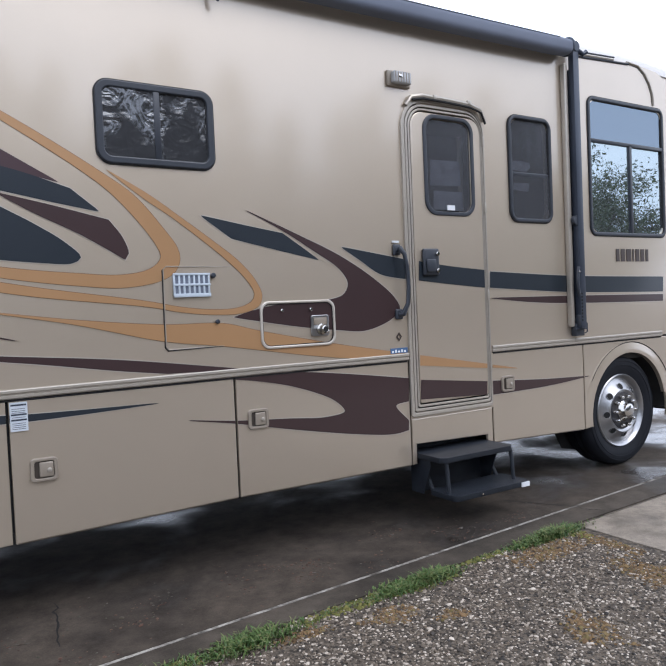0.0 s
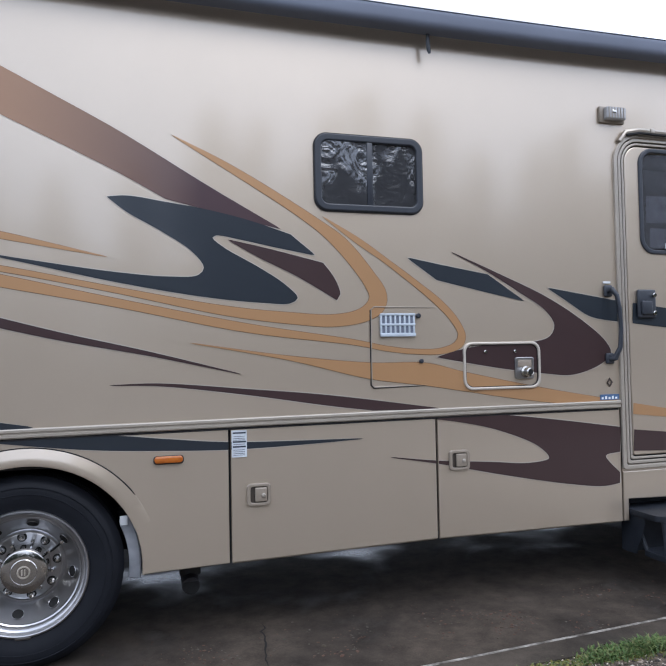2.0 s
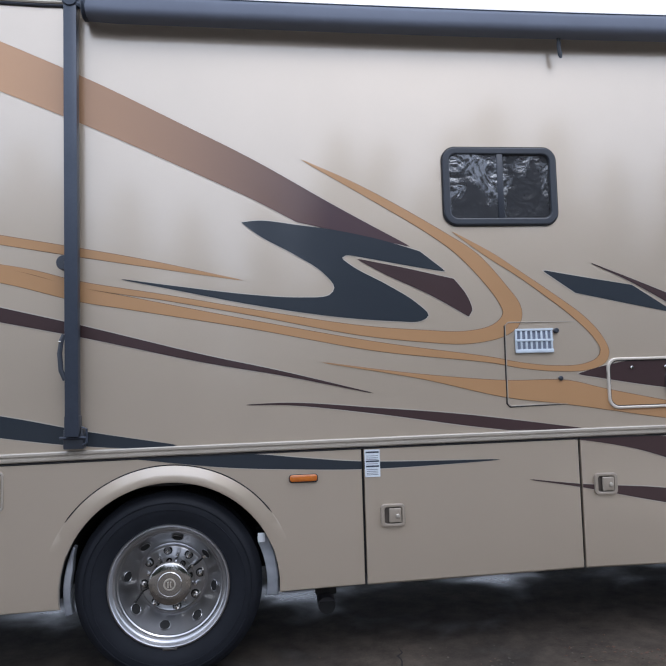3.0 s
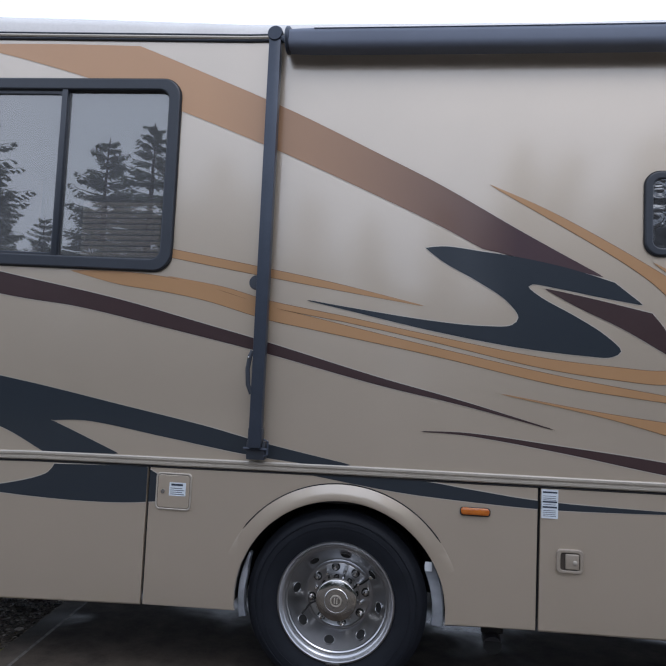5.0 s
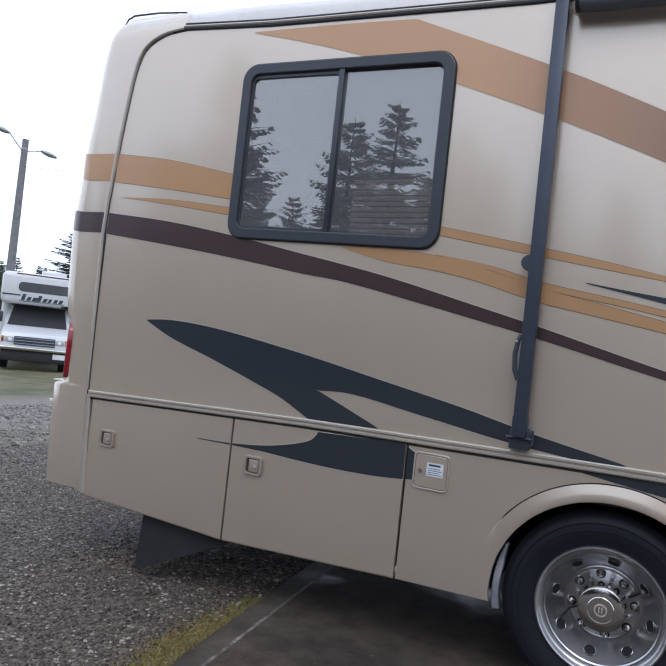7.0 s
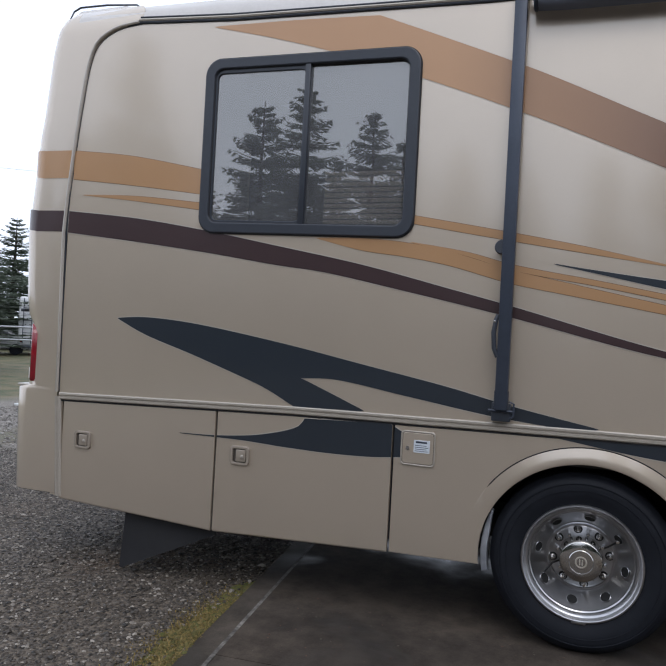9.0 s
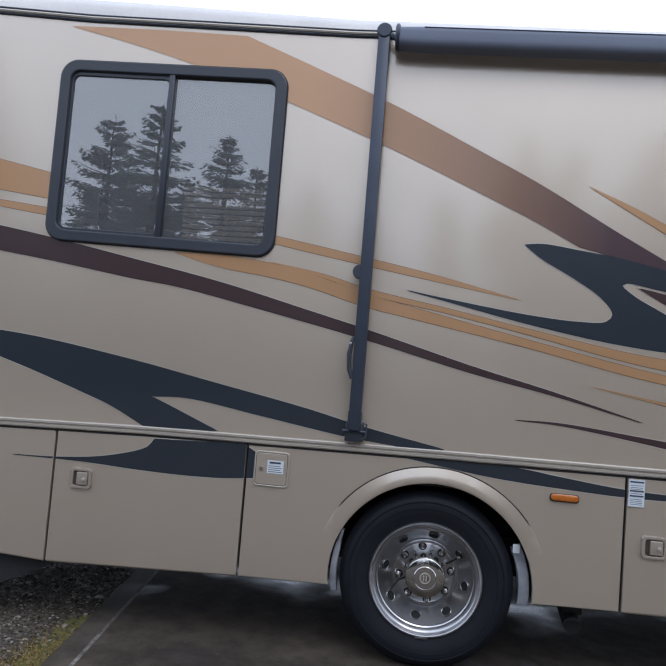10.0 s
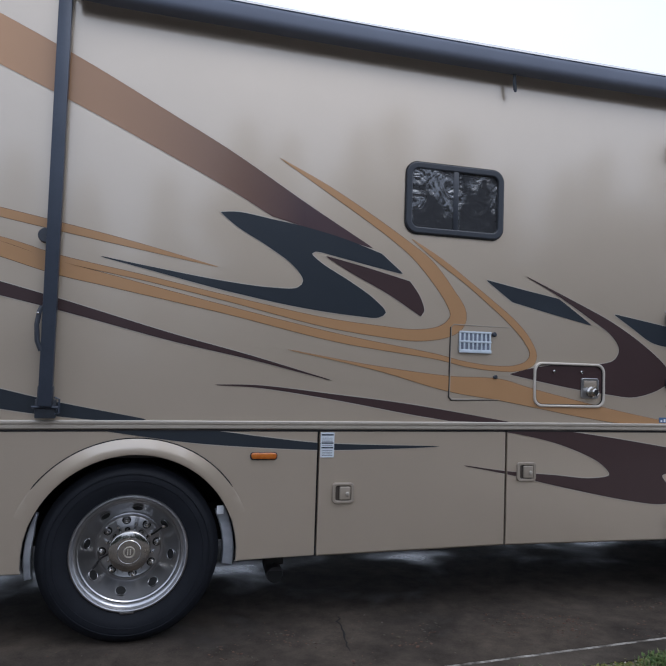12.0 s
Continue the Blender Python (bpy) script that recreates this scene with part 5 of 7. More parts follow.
part("front_splash_guard", plate([(4.98, 0.42), (5.10, 0.22), (5.30, 0.18), (5.36, 0.42)], (), 0.28, 0.012), M_BLACK, motorhome, smooth=False)

# ---- entry step ----
step = new("entry_step")
step.parent = motorhome
step["label"] = "black folding double entry step"


def tread(x0, x1, y0, y1, z, sag=0.0):
    t = part("step_tread", plate(rounded(x0, -y1, x1, -y0, 0.05, 6), (), 0.0, 0.035, bevel=0.006), M_STEP, step)
    t.data.transform(Matrix.Translation((0, 0, z)) @ Matrix.Rotation(radians(90), 4, "X") @ Matrix.Diagonal((1, 1, 1, 1)))
    return t


tread(3.38, 4.01, -0.24, 0.12, 0.440)
tread(3.40, 4.05, -0.33, -0.06, 0.215)
for sx in (3.43, 3.995):
    part("step_arm", tube([(sx, -0.215, 0.45), (sx, -0.225, 0.36), (sx, -0.235, 0.235)], 0.013, 8), M_STEP, step)
    part("step_arm", tube([(sx, 0.02, 0.45), (sx, -0.01, 0.36), (sx, -0.08, 0.235)], 0.013, 8), M_STEP, step)
part("step_box", box(3.40, 4.0, 0.12, 0.55, 0.40, 0.52, 0.01), M_STEP, step)
part("step_back", box(3.41, 3.99, 0.06, 0.08, 0.20, 0.45, 0.004), M_STEP, step)
for sx in (3.405, 3.985):
    part("step_side", plate([(-0.02, 0.21), (0.10, 0.21), (0.10, 0.45), (-0.10, 0.45), (-0.10, 0.40)], (), 0.0, 0.008), M_STEP, step, smooth=False).data.transform(Matrix.Translation((sx, 0, 0)) @ Matrix.Rotation(radians(90), 4, "Z"))
part("step_label", box(3.965, 4.035, -0.338, -0.329, 0.217, 0.246), M_WHITE, step, "small white step label")
part("step_bolt", lathe([(0.008, 0.0), (0.008, -0.006), (0.0, -0.008)], (3.62, -0.33, 0.232), 10), M_CHROME, step)


# ---- ground ----
def ground_material():
    m = bpy.data.materials.new("wet_gravel_and_turf")
    m.use_nodes = True
    nodes, links = m.node_tree.nodes, m.node_tree.links
    bsdf = nodes["Principled BSDF"]
    tc = nodes.new("ShaderNodeTexCoord")
    vor = nodes.new("ShaderNodeTexVoronoi")
    vor.inputs["Scale"].default_value = 55
    links.new(tc.outputs["Object"], vor.inputs["Vector"])
    stone = nodes.new("ShaderNodeValToRGB")
    e = stone.color_ramp.elements
    e[0].position, e[0].color = 0.0, (0.026, 0.020, 0.0145, 1)
    e[1].position, e[1].color = 1.0, (0.138, 0.110, 0.082, 1)
    sep = nodes.new("ShaderNodeSeparateColor")
    links.new(vor.outputs["Color"], sep.inputs["Color"])
    links.new(sep.outputs["Red"], stone.inputs["Fac"])
    big = nodes.new("ShaderNodeTexNoise")
    big.inputs["Scale"].default_value, big.inputs["Detail"].default_value = 0.8, 6
    links.new(tc.outputs["Object"], big.inputs["Vector"])
    dirt = nodes.new("ShaderNodeMix")
    dirt.data_type = "RGBA"
    dirt.inputs[7].default_value = (0.13, 0.085, 0.05, 1)
    patch = nodes.new("ShaderNodeMapRange")
    patch.inputs["From Min"].default_value, patch.inputs["From Max"].default_value = 0.55, 0.72
    patch.inputs["To Max"].default_value = 0.55
    links.new(big.outputs["Fac"], patch.inputs["Value"])
    links.new(patch.outputs["Result"], dirt.inputs[0])
    links.new(stone.outputs["Color"], dirt.inputs[6])
    # gravel paled towards -x: low-angle wet sky sheen put into its colour
    far_sheen_pos = nodes.new("ShaderNodeSeparateXYZ")
    links.new(tc.outputs["Object"], far_sheen_pos.inputs["Vector"])
    far_sheen = nodes.new("ShaderNodeMapRange")
    far_sheen.inputs["From Min"].default_value, far_sheen.inputs["From Max"].default_value = -4.9, -8.0
    far_sheen.inputs["To Max"].default_value = 0.85
    links.new(far_sheen_pos.outputs["X"], far_sheen.inputs["Value"])
    pale = nodes.new("ShaderNodeMix")
    pale.data_type = "RGBA"
    pale_stone = nodes.new("ShaderNodeValToRGB")
    pale_stone.color_ramp.elements[0].color, pale_stone.color_ramp.elements[1].color = (0.085, 0.075, 0.064, 1), (0.29, 0.265, 0.235, 1)
    links.new(sep.outputs["Red"], pale_stone.inputs["Fac"])
    links.new(far_sheen.outputs["Result"], pale.inputs[0])
    links.new(dirt.outputs[2], pale.inputs[6])
    links.new(pale_stone.outputs["Color"], pale.inputs[7])
    # turf further out to the rear
    pos = nodes.new("ShaderNodeSeparateXYZ")
    links.new(tc.outputs["Object"], pos.inputs["Vector"])
    wob = nodes.new("ShaderNodeTexNoise")
    wob.inputs["Scale"].default_value, wob.inputs["Detail"].default_value = 0.6, 6
    links.new(tc.outputs["Object"], wob.inputs["Vector"])
    bend = nodes.new("ShaderNodeMath")
    bend.operation = "MULTIPLY_ADD"
    bend.inputs[1].default_value = 1.6
    links.new(wob.outputs["Fac"], bend.inputs[0])
    links.new(pos.outputs["X"], bend.inputs[2])
    away = nodes.new("ShaderNodeMapRange")
    away.inputs["From Min"].default_value, away.inputs["From Max"].default_value = -4.2, -14.2
    links.new(bend.outputs["Value"], away.inputs["Value"])
    cover = nodes.new("ShaderNodeValToRGB")
    cover.color_ramp.elements[0].position, cover.color_ramp.elements[0].color = 0.18, (0, 0, 0, 1)
    cover.color_ramp.elements[1].position, cover.color_ramp.elements[1].color = 0.74, (1, 1, 1, 1)
    for at_, v_ in ((0.23, 0.62), (0.29, 0.62), (0.35, 0.0), (0.60, 0.12)):
        cover.color_ramp.elements.new(at_).color = (v_, v_, v_, 1)
    links.new(away.outputs["Result"], cover.inputs["Fac"])
    turf = nodes.new("ShaderNodeTexNoise")
    turf.inputs["Scale"].default_value, turf.inputs["Detail"].default_value = 1.2, 8
    links.new(tc.outputs["Object"], turf.inputs["Vector"])
    tr = nodes.new("ShaderNodeValToRGB")
    tr.color_ramp.elements[0].position, tr.color_ramp.elements[0].color = 0.35, (0.050, 0.062, 0.020, 1)
    tr.color_ramp.elements[1].position, tr.color_ramp.elements[1].color = 0.65, (0.135, 0.108, 0.052, 1)
    links.new(turf.outputs["Fac"], tr.inputs["Fac"])
    mix = nodes.new("ShaderNodeMix")
    mix.data_type = "RGBA"
    links.new(cover.outputs["Color"], mix.inputs[0])
    links.new(pale.outputs[2], mix.inputs[6])
    links.new(tr.outputs["Color"], mix.inputs[7])
    links.new(mix.outputs[2], bsdf.inputs["Base Color"])
    bsdf.inputs["Roughness"].default_value = 0.75
    b = nodes.new("ShaderNodeBump")
    b.inputs["Strength"].default_value, b.inputs["Distance"].default_value = 0.8, 0.012
    links.new(vor.outputs["Distance"], b.inputs["Height"])
    b.invert = True
    links.new(b.outputs["Normal"], bsdf.inputs["Normal"])
    return m


def concrete_material(name, base, spot, rough, wet):
    m = bpy.data.materials.new(name)
    m.use_nodes = True
    nodes, links = m.node_tree.nodes, m.node_tree.links
    bsdf = nodes["Principled BSDF"]
    tc = nodes.new("ShaderNodeTexCoord")
    n1 = nodes.new("ShaderNodeTexNoise")
    n1.inputs["Scale"].default_value, n1.inputs["Detail"].default_value, n1.inputs["Distortion"].default_value = 1.4, 7, 0.4
    n2 = nodes.new("ShaderNodeTexNoise")
    n2.inputs["Scale"].default_value, n2.inputs["Detail"].default_value = 140, 4
    for n in (n1, n2):
        links.new(tc.outputs["Object"], n.inputs["Vector"])
    r = nodes.new("ShaderNodeValToRGB")
    r.color_ramp.elements[0].position, r.color_ramp.elements[0].color = 0.34, (*base, 1)
    r.color_ramp.elements[1].position, r.color_ramp.elements[1].color = 0.68, (*spot, 1)
    links.new(n1.outputs["Fac"], r.inputs["Fac"])
    n4 = nodes.new("ShaderNodeTexNoise")
    n4.inputs["Scale"].default_value, n4.inputs["Detail"].default_value, n4.inputs["Roughness"].default_value = 7.0, 9, 0.7
    links.new(tc.outputs["Object"], n4.inputs["Vector"])
    both = nodes.new("ShaderNodeMath")
    both.operation = "MULTIPLY_ADD"
    both.inputs[1].default_value = 0.35
    links.new(n2.outputs["Fac"], both.inputs[0])
    links.new(n4.outputs["Fac"], both.inputs[2])
    mr = nodes.new("ShaderNodeMapRange")
    mr.inputs["From Min"].default_value, mr.inputs["From Max"].default_value = 0.45, 0.90
    mr.inputs["To Min"].default_value, mr.inputs["To Max"].default_value = 0.55, 1.45
    links.new(both.outputs["Value"], mr.inputs["Value"])
    hsv = nodes.new("ShaderNodeHueSaturation")
    links.new(mr.outputs["Result"], hsv.inputs["Value"])
    links.new(r.outputs["Color"], hsv.inputs["Color"])
    links.new(hsv.outputs["Color"], bsdf.inputs["Base Color"])
    # standing damp: in the hollows, and more of it towards the front of the yard
    pos = nodes.new("ShaderNodeSeparateXYZ")
    links.new(tc.outputs["Object"], pos.inputs["Vector"])
    fall = nodes.new("ShaderNodeMapRange")
    fall.inputs["From Min"].default_value, fall.inputs["From Max"].default_value = 3.4, 7.5
    fall.inputs["To Min"].default_value, fall.inputs["To Max"].default_value = 0.0, 0.26
    links.new(pos.outputs["X"], fall.inputs["Value"])
    level = nodes.new("ShaderNodeMath")
    level.operation = "SUBTRACT"
    links.new(n1.outputs["Fac"], level.inputs[0])
    links.new(fall.outputs["Result"], level.inputs[1])
    # the line of water that has run down along the middle of the slab
    off = nodes.new("ShaderNodeMath")
    off.operation = "SUBTRACT"
    off.inputs[1].default_value = 1.33
    links.new(pos.outputs["Y"], off.inputs[0])
    away = nodes.new("ShaderNodeMath")
    away.operation = "ABSOLUTE"
    links.new(off.outputs["Value"], away.inputs[0])
    line = nodes.new("ShaderNodeMapRange")
    line.inputs["From Min"].default_value, line.inputs["From Max"].default_value = 0.05, 0.32
    line.inputs["To Min"].default_value, line.inputs["To Max"].default_value = 0.13, 0.0
    links.new(away.outputs["Value"], line.inputs["Value"])
    lower = nodes.new("ShaderNodeMath")
    lower.operation = "SUBTRACT"
    links.new(level.outputs["Value"], lower.inputs[0])
    links.new(line.outputs["Result"], lower.inputs[1])
    level = lower
    for low, high, socket in ((wet, rough, "Roughness"), (0.50, 0.16, "Specular IOR Level")):
        rr = nodes.new("ShaderNodeMapRange")
        rr.inputs["From Min"].default_value, rr.inputs["From Max"].default_value = 0.22, 0.44
        rr.inputs["To Min"].default_value, rr.inputs["To Max"].default_value = low, high
        links.new(level.outputs["Value"], rr.inputs["Value"])
        links.new(rr.outputs["Result"], bsdf.inputs[socket])
    b = nodes.new("ShaderNodeBump")
    b.inputs["Strength"].default_value, b.inputs["Distance"].default_value = 0.25, 0.004
    links.new(n2.outputs["Fac"], b.inputs["Height"])
    links.new(b.outputs["Normal"], bsdf.inputs["Normal"])
    return m


M_GROUND = ground_material()
M_SLAB = concrete_material("damp_dark_concrete", (0.034, 0.028, 0.0235), (0.074, 0.059, 0.046), 0.85, 0.07)
M_EDGE = concrete_material("grey_edging_concrete", (0.032, 0.027, 0.022), (0.085, 0.070, 0.056), 0.7, 0.4)
M_SLAB2 = concrete_material("pale_concrete", (0.15, 0.126, 0.100), (0.28, 0.24, 0.195), 0.7, 0.4)
M_LINE = material("pale_joint_filler", (0.34, 0.315, 0.28), rough=0.8, spots=(0.06, 0.05, 0.04), spot_scale=11, grain=0.4, grain_scale=60)
# worn filler of the rear joint, its colour lowered for the body's shade
M_LINE_SHADED = material("worn_shaded_joint_filler", (0.20, 0.185, 0.165), rough=0.8, spots=(0.04, 0.035, 0.03), spot_scale=9, grain=0.4, grain_scale=60)
M_PEBBLE = material("grey_pebbles", (0.30, 0.285, 0.26), rough=0.6)
M_GRASS = material("grass_blades", (0.055, 0.105, 0.022), rough=0.55)
M_MOSS = material("dry_mossy_turf", (0.15, 0.12, 0.035), rough=0.9, spots=(0.08, 0.10, 0.02), spot_scale=9, bump=0.6, bump_scale=90)


def vary(m, colours):
    """Each loose piece takes its own shade."""
    nodes, links = m.node_tree.nodes, m.node_tree.links
    geo = nodes.new("ShaderNodeNewGeometry")
    ramp = nodes.new("ShaderNodeValToRGB")
    for k, c in enumerate(colours):
        e = ramp.color_ramp.elements[k] if k < 2 else ramp.color_ramp.elements.new(k / (len(colours) - 1))
        e.position = k / (len(colours) - 1)
        e.color = (*c, 1)
    links.new(geo.outputs["Random Per Island"], ramp.inputs["Fac"])
    links.new(ramp.outputs["Color"], nodes["Principled BSDF"].inputs["Base Color"])


vary(M_PEBBLE, ((0.014, 0.0105, 0.0075), (0.045, 0.034, 0.024), (0.155, 0.118, 0.083), (0.08, 0.062, 0.045), (0.26, 0.213, 0.165), (0.60, 0.525, 0.44)))
vary(M_GRASS, ((0.035, 0.075, 0.015), (0.06, 0.12, 0.025), (0.10, 0.15, 0.04), (0.16, 0.16, 0.06)))

g = bmesh.new()
xs_ = [-2500, -600, -200, -60, -30, -14, -6, -2, 2, 6, 12, 40, 200, 800, 2500]
ys_ = [-2500, -500, -100, -30, -10, -4, 0, 4, 10, 30, 100, 500, 2500]
gv = [[g.verts.new((px, py, ground_z(px) - 0.012)) for py in ys_] for px in xs_]
for a, b in zip(gv, gv[1:]):
    for k in range(len(ys_) - 1):
        g.faces.new((a[k], b[k], b[k + 1], a[k + 1]))
ground = part("ground", g, M_GROUND, None, smooth=False)
tagged(ground, "wide gravel yard with patches of turf", "ground", kind="structure")


def slab(name, outline, top, thick, mat, label, category):
    """A flat slab that follows the slope of the yard."""
    bm = bmesh.new()
    vs = [bm.verts.new((px, py, ground_z(px) + top)) for px, py in outline]
    f = bm.faces.new(vs)
    res = bmesh.ops.extrude_face_region(bm, geom=[f])
    bmesh.ops.translate(bm, vec=(0, 0, -thick), verts=[v for v in res["geom"] if isinstance(v, bmesh.types.BMVert)])
    ob = part(name, bm, mat, None, smooth=False)
    return tagged(ob, label, category, kind="structure")


line_y = lambda px: -0.625 + 0.046 * px
edge_y = lambda px: -0.765 + 0.025 * px
slab("driveway_slab", [(-1.635, line_y(-1.635)), (11.9, line_y(11.9)), (11.9, 9.0), (-2.72, 9.0)], 0.0, 0.12, M_SLAB, "damp dark concrete parking slab", "concrete slab")
slab("slab_joint", [(-1.25, line_y(-1.25) - 0.02), (11.9, line_y(11.9) - 0.02), (11.9, line_y(11.9) - 0.001), (-1.25, line_y(-1.25) - 0.001)], -0.002, 0.1, M_LINE, "pale worn joint along the slab", "joint")
slab("slab_joint", [(-1.545, -1.6), (-1.525, -1.6), (-1.636, line_y(-1.636)), (-2.721, 9.0), (-2.743, 9.0), (-1.658, line_y(-1.658))], -0.002, 0.1, M_LINE_SHADED, "worn joint across the end of the slab, darkened as in shade", "joint")
slab("slab_edging", [(-1.523, -1.6), (-0.9, -1.6), (-0.9, edge_y(-0.9)), (11.9, edge_y(11.9)), (11.9, line_y(11.9) - 0.021), (-1.249, line_y(-1.249) - 0.021), (-1.251, line_y(-1.251) - 0.001), (-1.633, line_y(-1.633) - 0.001)], -0.003, 0.1, M_EDGE, "damp concrete edging strip", "edging")
slab("slab_edging", [(-1.67, -1.6), (-1.546, -1.6), (-1.659, line_y(-1.659)), (-2.745, 9.0), (-2.90, 9.0), (-1.79, -0.7)], -0.003, 0.1, M_EDGE, "damp concrete edging strip", "edging")
slab("path_slab", [(4.02, -6.0), (11.9, -6.0), (11.9, edge_y(11.9) - 0.02), (4.06, edge_y(4.06) - 0.03)], -0.006, 0.1, M_SLAB2, "pale concrete path slab", "concrete slab")


def scatter(name, n, area, size, mat, label, category, keep=lambda x, y: True, seed=1, flat=0.6, lift=0.0):
    """Loose pebbles as one sheet of small stones."""
    rng = np.random.default_rng(seed)
    base = np.array([(1, 0, 0), (-1, 0, 0), (0, 1, 0), (0, -1, 0), (0, 0, 1), (0.55, 0.55, 0.55), (-0.5, 0.6, 0.5), (-0.55, -0.55, 0.5), (0.6, -0.5, 0.55)])
    tris = [(0, 5, 8), (0, 2, 5), (2, 6, 5), (2, 1, 6), (1, 7, 6), (1, 3, 7), (3, 8, 7), (3, 0, 8), (4, 5, 6), (4, 6, 7), (4, 7, 8), (4, 8, 5)]
    verts, faces = [], []
    done = 0
    while done < n:
        px, py = rng.uniform(area[0], area[1]), rng.uniform(area[2], area[3])
        if not keep(px, py):
            done += 1
            continue
        s = size * rng.lognormal(0, 0.35)
        a = rng.uniform(0, 6.283)
        jit = base * rng.uniform(0.7, 1.25, (9, 3)) * (s * rng.uniform(0.8, 1.4), s * rng.uniform(0.6, 1.0), s * flat)
        c, sn = math.cos(a), math.sin(a)
        q = np.stack([jit[:, 0] * c - jit[:, 1] * sn + px, jit[:, 0] * sn + jit[:, 1] * c + py, jit[:, 2] + ground_z(px) - 0.012 + s * 0.12 + lift], 1)
        o = len(verts)
        verts.extend(q.tolist())
        faces.extend([(o + a_, o + b_, o + c_) for a_, b_, c_ in tris])
        done += 1
    me = bpy.data.meshes.new(name)
    me.from_pydata(verts, [], faces)
    me.materials.append(mat)
    return tagged(part(name, me, mat, None), label, category, kind="stuff")


scatter("gravel", 76000, (0.6, 5.0, -2.6, -0.66), 0.0057, M_PEBBLE, "loose grey and white gravel beside the slab", "gravel",
        keep=lambda px, py: py < edge_y(px) and not (px > 4.0 and py < -0.55), seed=3)
# rear gravel, in darker browns than the gravel beside the slab
M_PEBBLE_DARK = material("dark_brown_pebbles", (0.2, 0.18, 0.15), rough=0.55)
vary(M_PEBBLE_DARK, ((0.008, 0.0065, 0.005), (0.025, 0.020, 0.0145), (0.066, 0.051, 0.037), (0.039, 0.032, 0.025), (0.105, 0.086, 0.067), (0.33, 0.295, 0.25)))
# far pebbles carry that sky sheen in their pale colours
M_PEBBLE_FAR = material("sheen_pale_pebbles", (0.28, 0.26, 0.23), rough=0.6)
vary(M_PEBBLE_FAR, ((0.04, 0.034, 0.028), (0.12, 0.106, 0.09), (0.20, 0.18, 0.157), (0.34, 0.315, 0.285)))
scatter("gravel", 62000, (-7.0, -1.80, -1.6, 3.4), 0.0080, M_PEBBLE_DARK, "loose grey gravel behind the slab", "gravel", keep=lambda px, py: px < -1.80 - 0.12 * (py + 0.7), seed=4)
scatter("gravel", 9000, (-10.6, -7.0, -0.5, 9.0), 0.018, M_PEBBLE_FAR, "coarse far gravel", "gravel", seed=5)


M_SOIL = material("brown_soil_crumbs", (0.12, 0.07, 0.035), rough=0.9)
vary(M_SOIL, ((0.06, 0.038, 0.019), (0.14, 0.085, 0.040), (0.21, 0.13, 0.06), (0.13, 0.105, 0.040)))


def blob(*spots):
    """True in soft-edged round patches."""
    def keep(px, py):
        return py < edge_y(px) and not (px > 4.0 and py < -0.6) and any(((px - cx) / rx) ** 2 + ((py - cy) / ry) ** 2 < 0.28 + 2.6 * abs(noise.noise((px * 47, py * 47, 0))) * (0.4 + abs(noise.noise((px * 7, py * 7, 3.0)))) for cx, cy, rx, ry in spots)
    return keep


scatter("soil", 60000, (1.0, 4.2, -2.0, -0.66), 0.0062, M_SOIL, "brown soil and moss crumbs among the gravel", "soil",
        keep=blob((3.6, -0.87, 0.30, 0.13), (2.44, -0.95, 0.16, 0.10), (3.02, -1.6, 0.13, 0.16), (2.66, -1.12, 0.09, 0.06), (3.75, -1.41, 0.14, 0.28), (2.0, -0.86, 0.18, 0.06), (3.95, -0.95, 0.08, 0.3)), seed=8, flat=0.8)
M_CRUMB = material("yellow_green_moss_crumbs", (0.14, 0.13, 0.035), rough=0.9)
vary(M_CRUMB, ((0.06, 0.07, 0.015), (0.12, 0.12, 0.03), (0.19, 0.17, 0.05), (0.10, 0.10, 0.02)))
scatter("moss", 26000, (1.0, 4.2, -1.1, -0.60), 0.0062, M_CRUMB, "yellow-green moss cushions along the slab edge", "moss",
        keep=blob((2.3, -0.755, 0.30, 0.06), (2.75, -0.75, 0.32, 0.09), (3.78, -0.70, 0.32, 0.08), (3.25, -0.705, 0.25, 0.035), (1.75, -0.77, 0.16, 0.07), (1.3, -0.78, 0.3, 0.05), (3.95, -0.80, 0.08, 0.10)), seed=9, flat=0.9)


M_LITTER = material("brown_leaf_litter", (0.10, 0.05, 0.035), rough=0.8)
vary(M_LITTER, ((0.03, 0.02, 0.015), (0.09, 0.045, 0.03), (0.11, 0.06, 0.04), (0.05, 0.045, 0.03), (0.10, 0.085, 0.07)))
scatter("leaf_litter", 2600, (0.4, 4.0, -0.62, 0.05), 0.0055, M_LITTER, "scattered brown crumbs and grit on the damp slab", "litter",
        keep=lambda px, py: py > line_y(px) + 0.01 and noise.noise((px * 3.1, py * 4.3, 7.0)) > 0.12, seed=15, flat=0.35, lift=0.012)
scatter("leaf_litter", 500, (-1.5, 4.5, -0.65, 0.2), 0.0042, M_LITTER, "sparse grit on the damp slab", "litter", keep=lambda px, py: py > line_y(px) + 0.01, seed=16, flat=0.4, lift=0.012)


M_TUFT = material("brown_green_moss", (0.11, 0.09, 0.025), rough=0.9)
vary(M_TUFT, ((0.045, 0.045, 0.010), (0.095, 0.080, 0.020), (0.15, 0.11, 0.035), (0.07, 0.075, 0.016)))
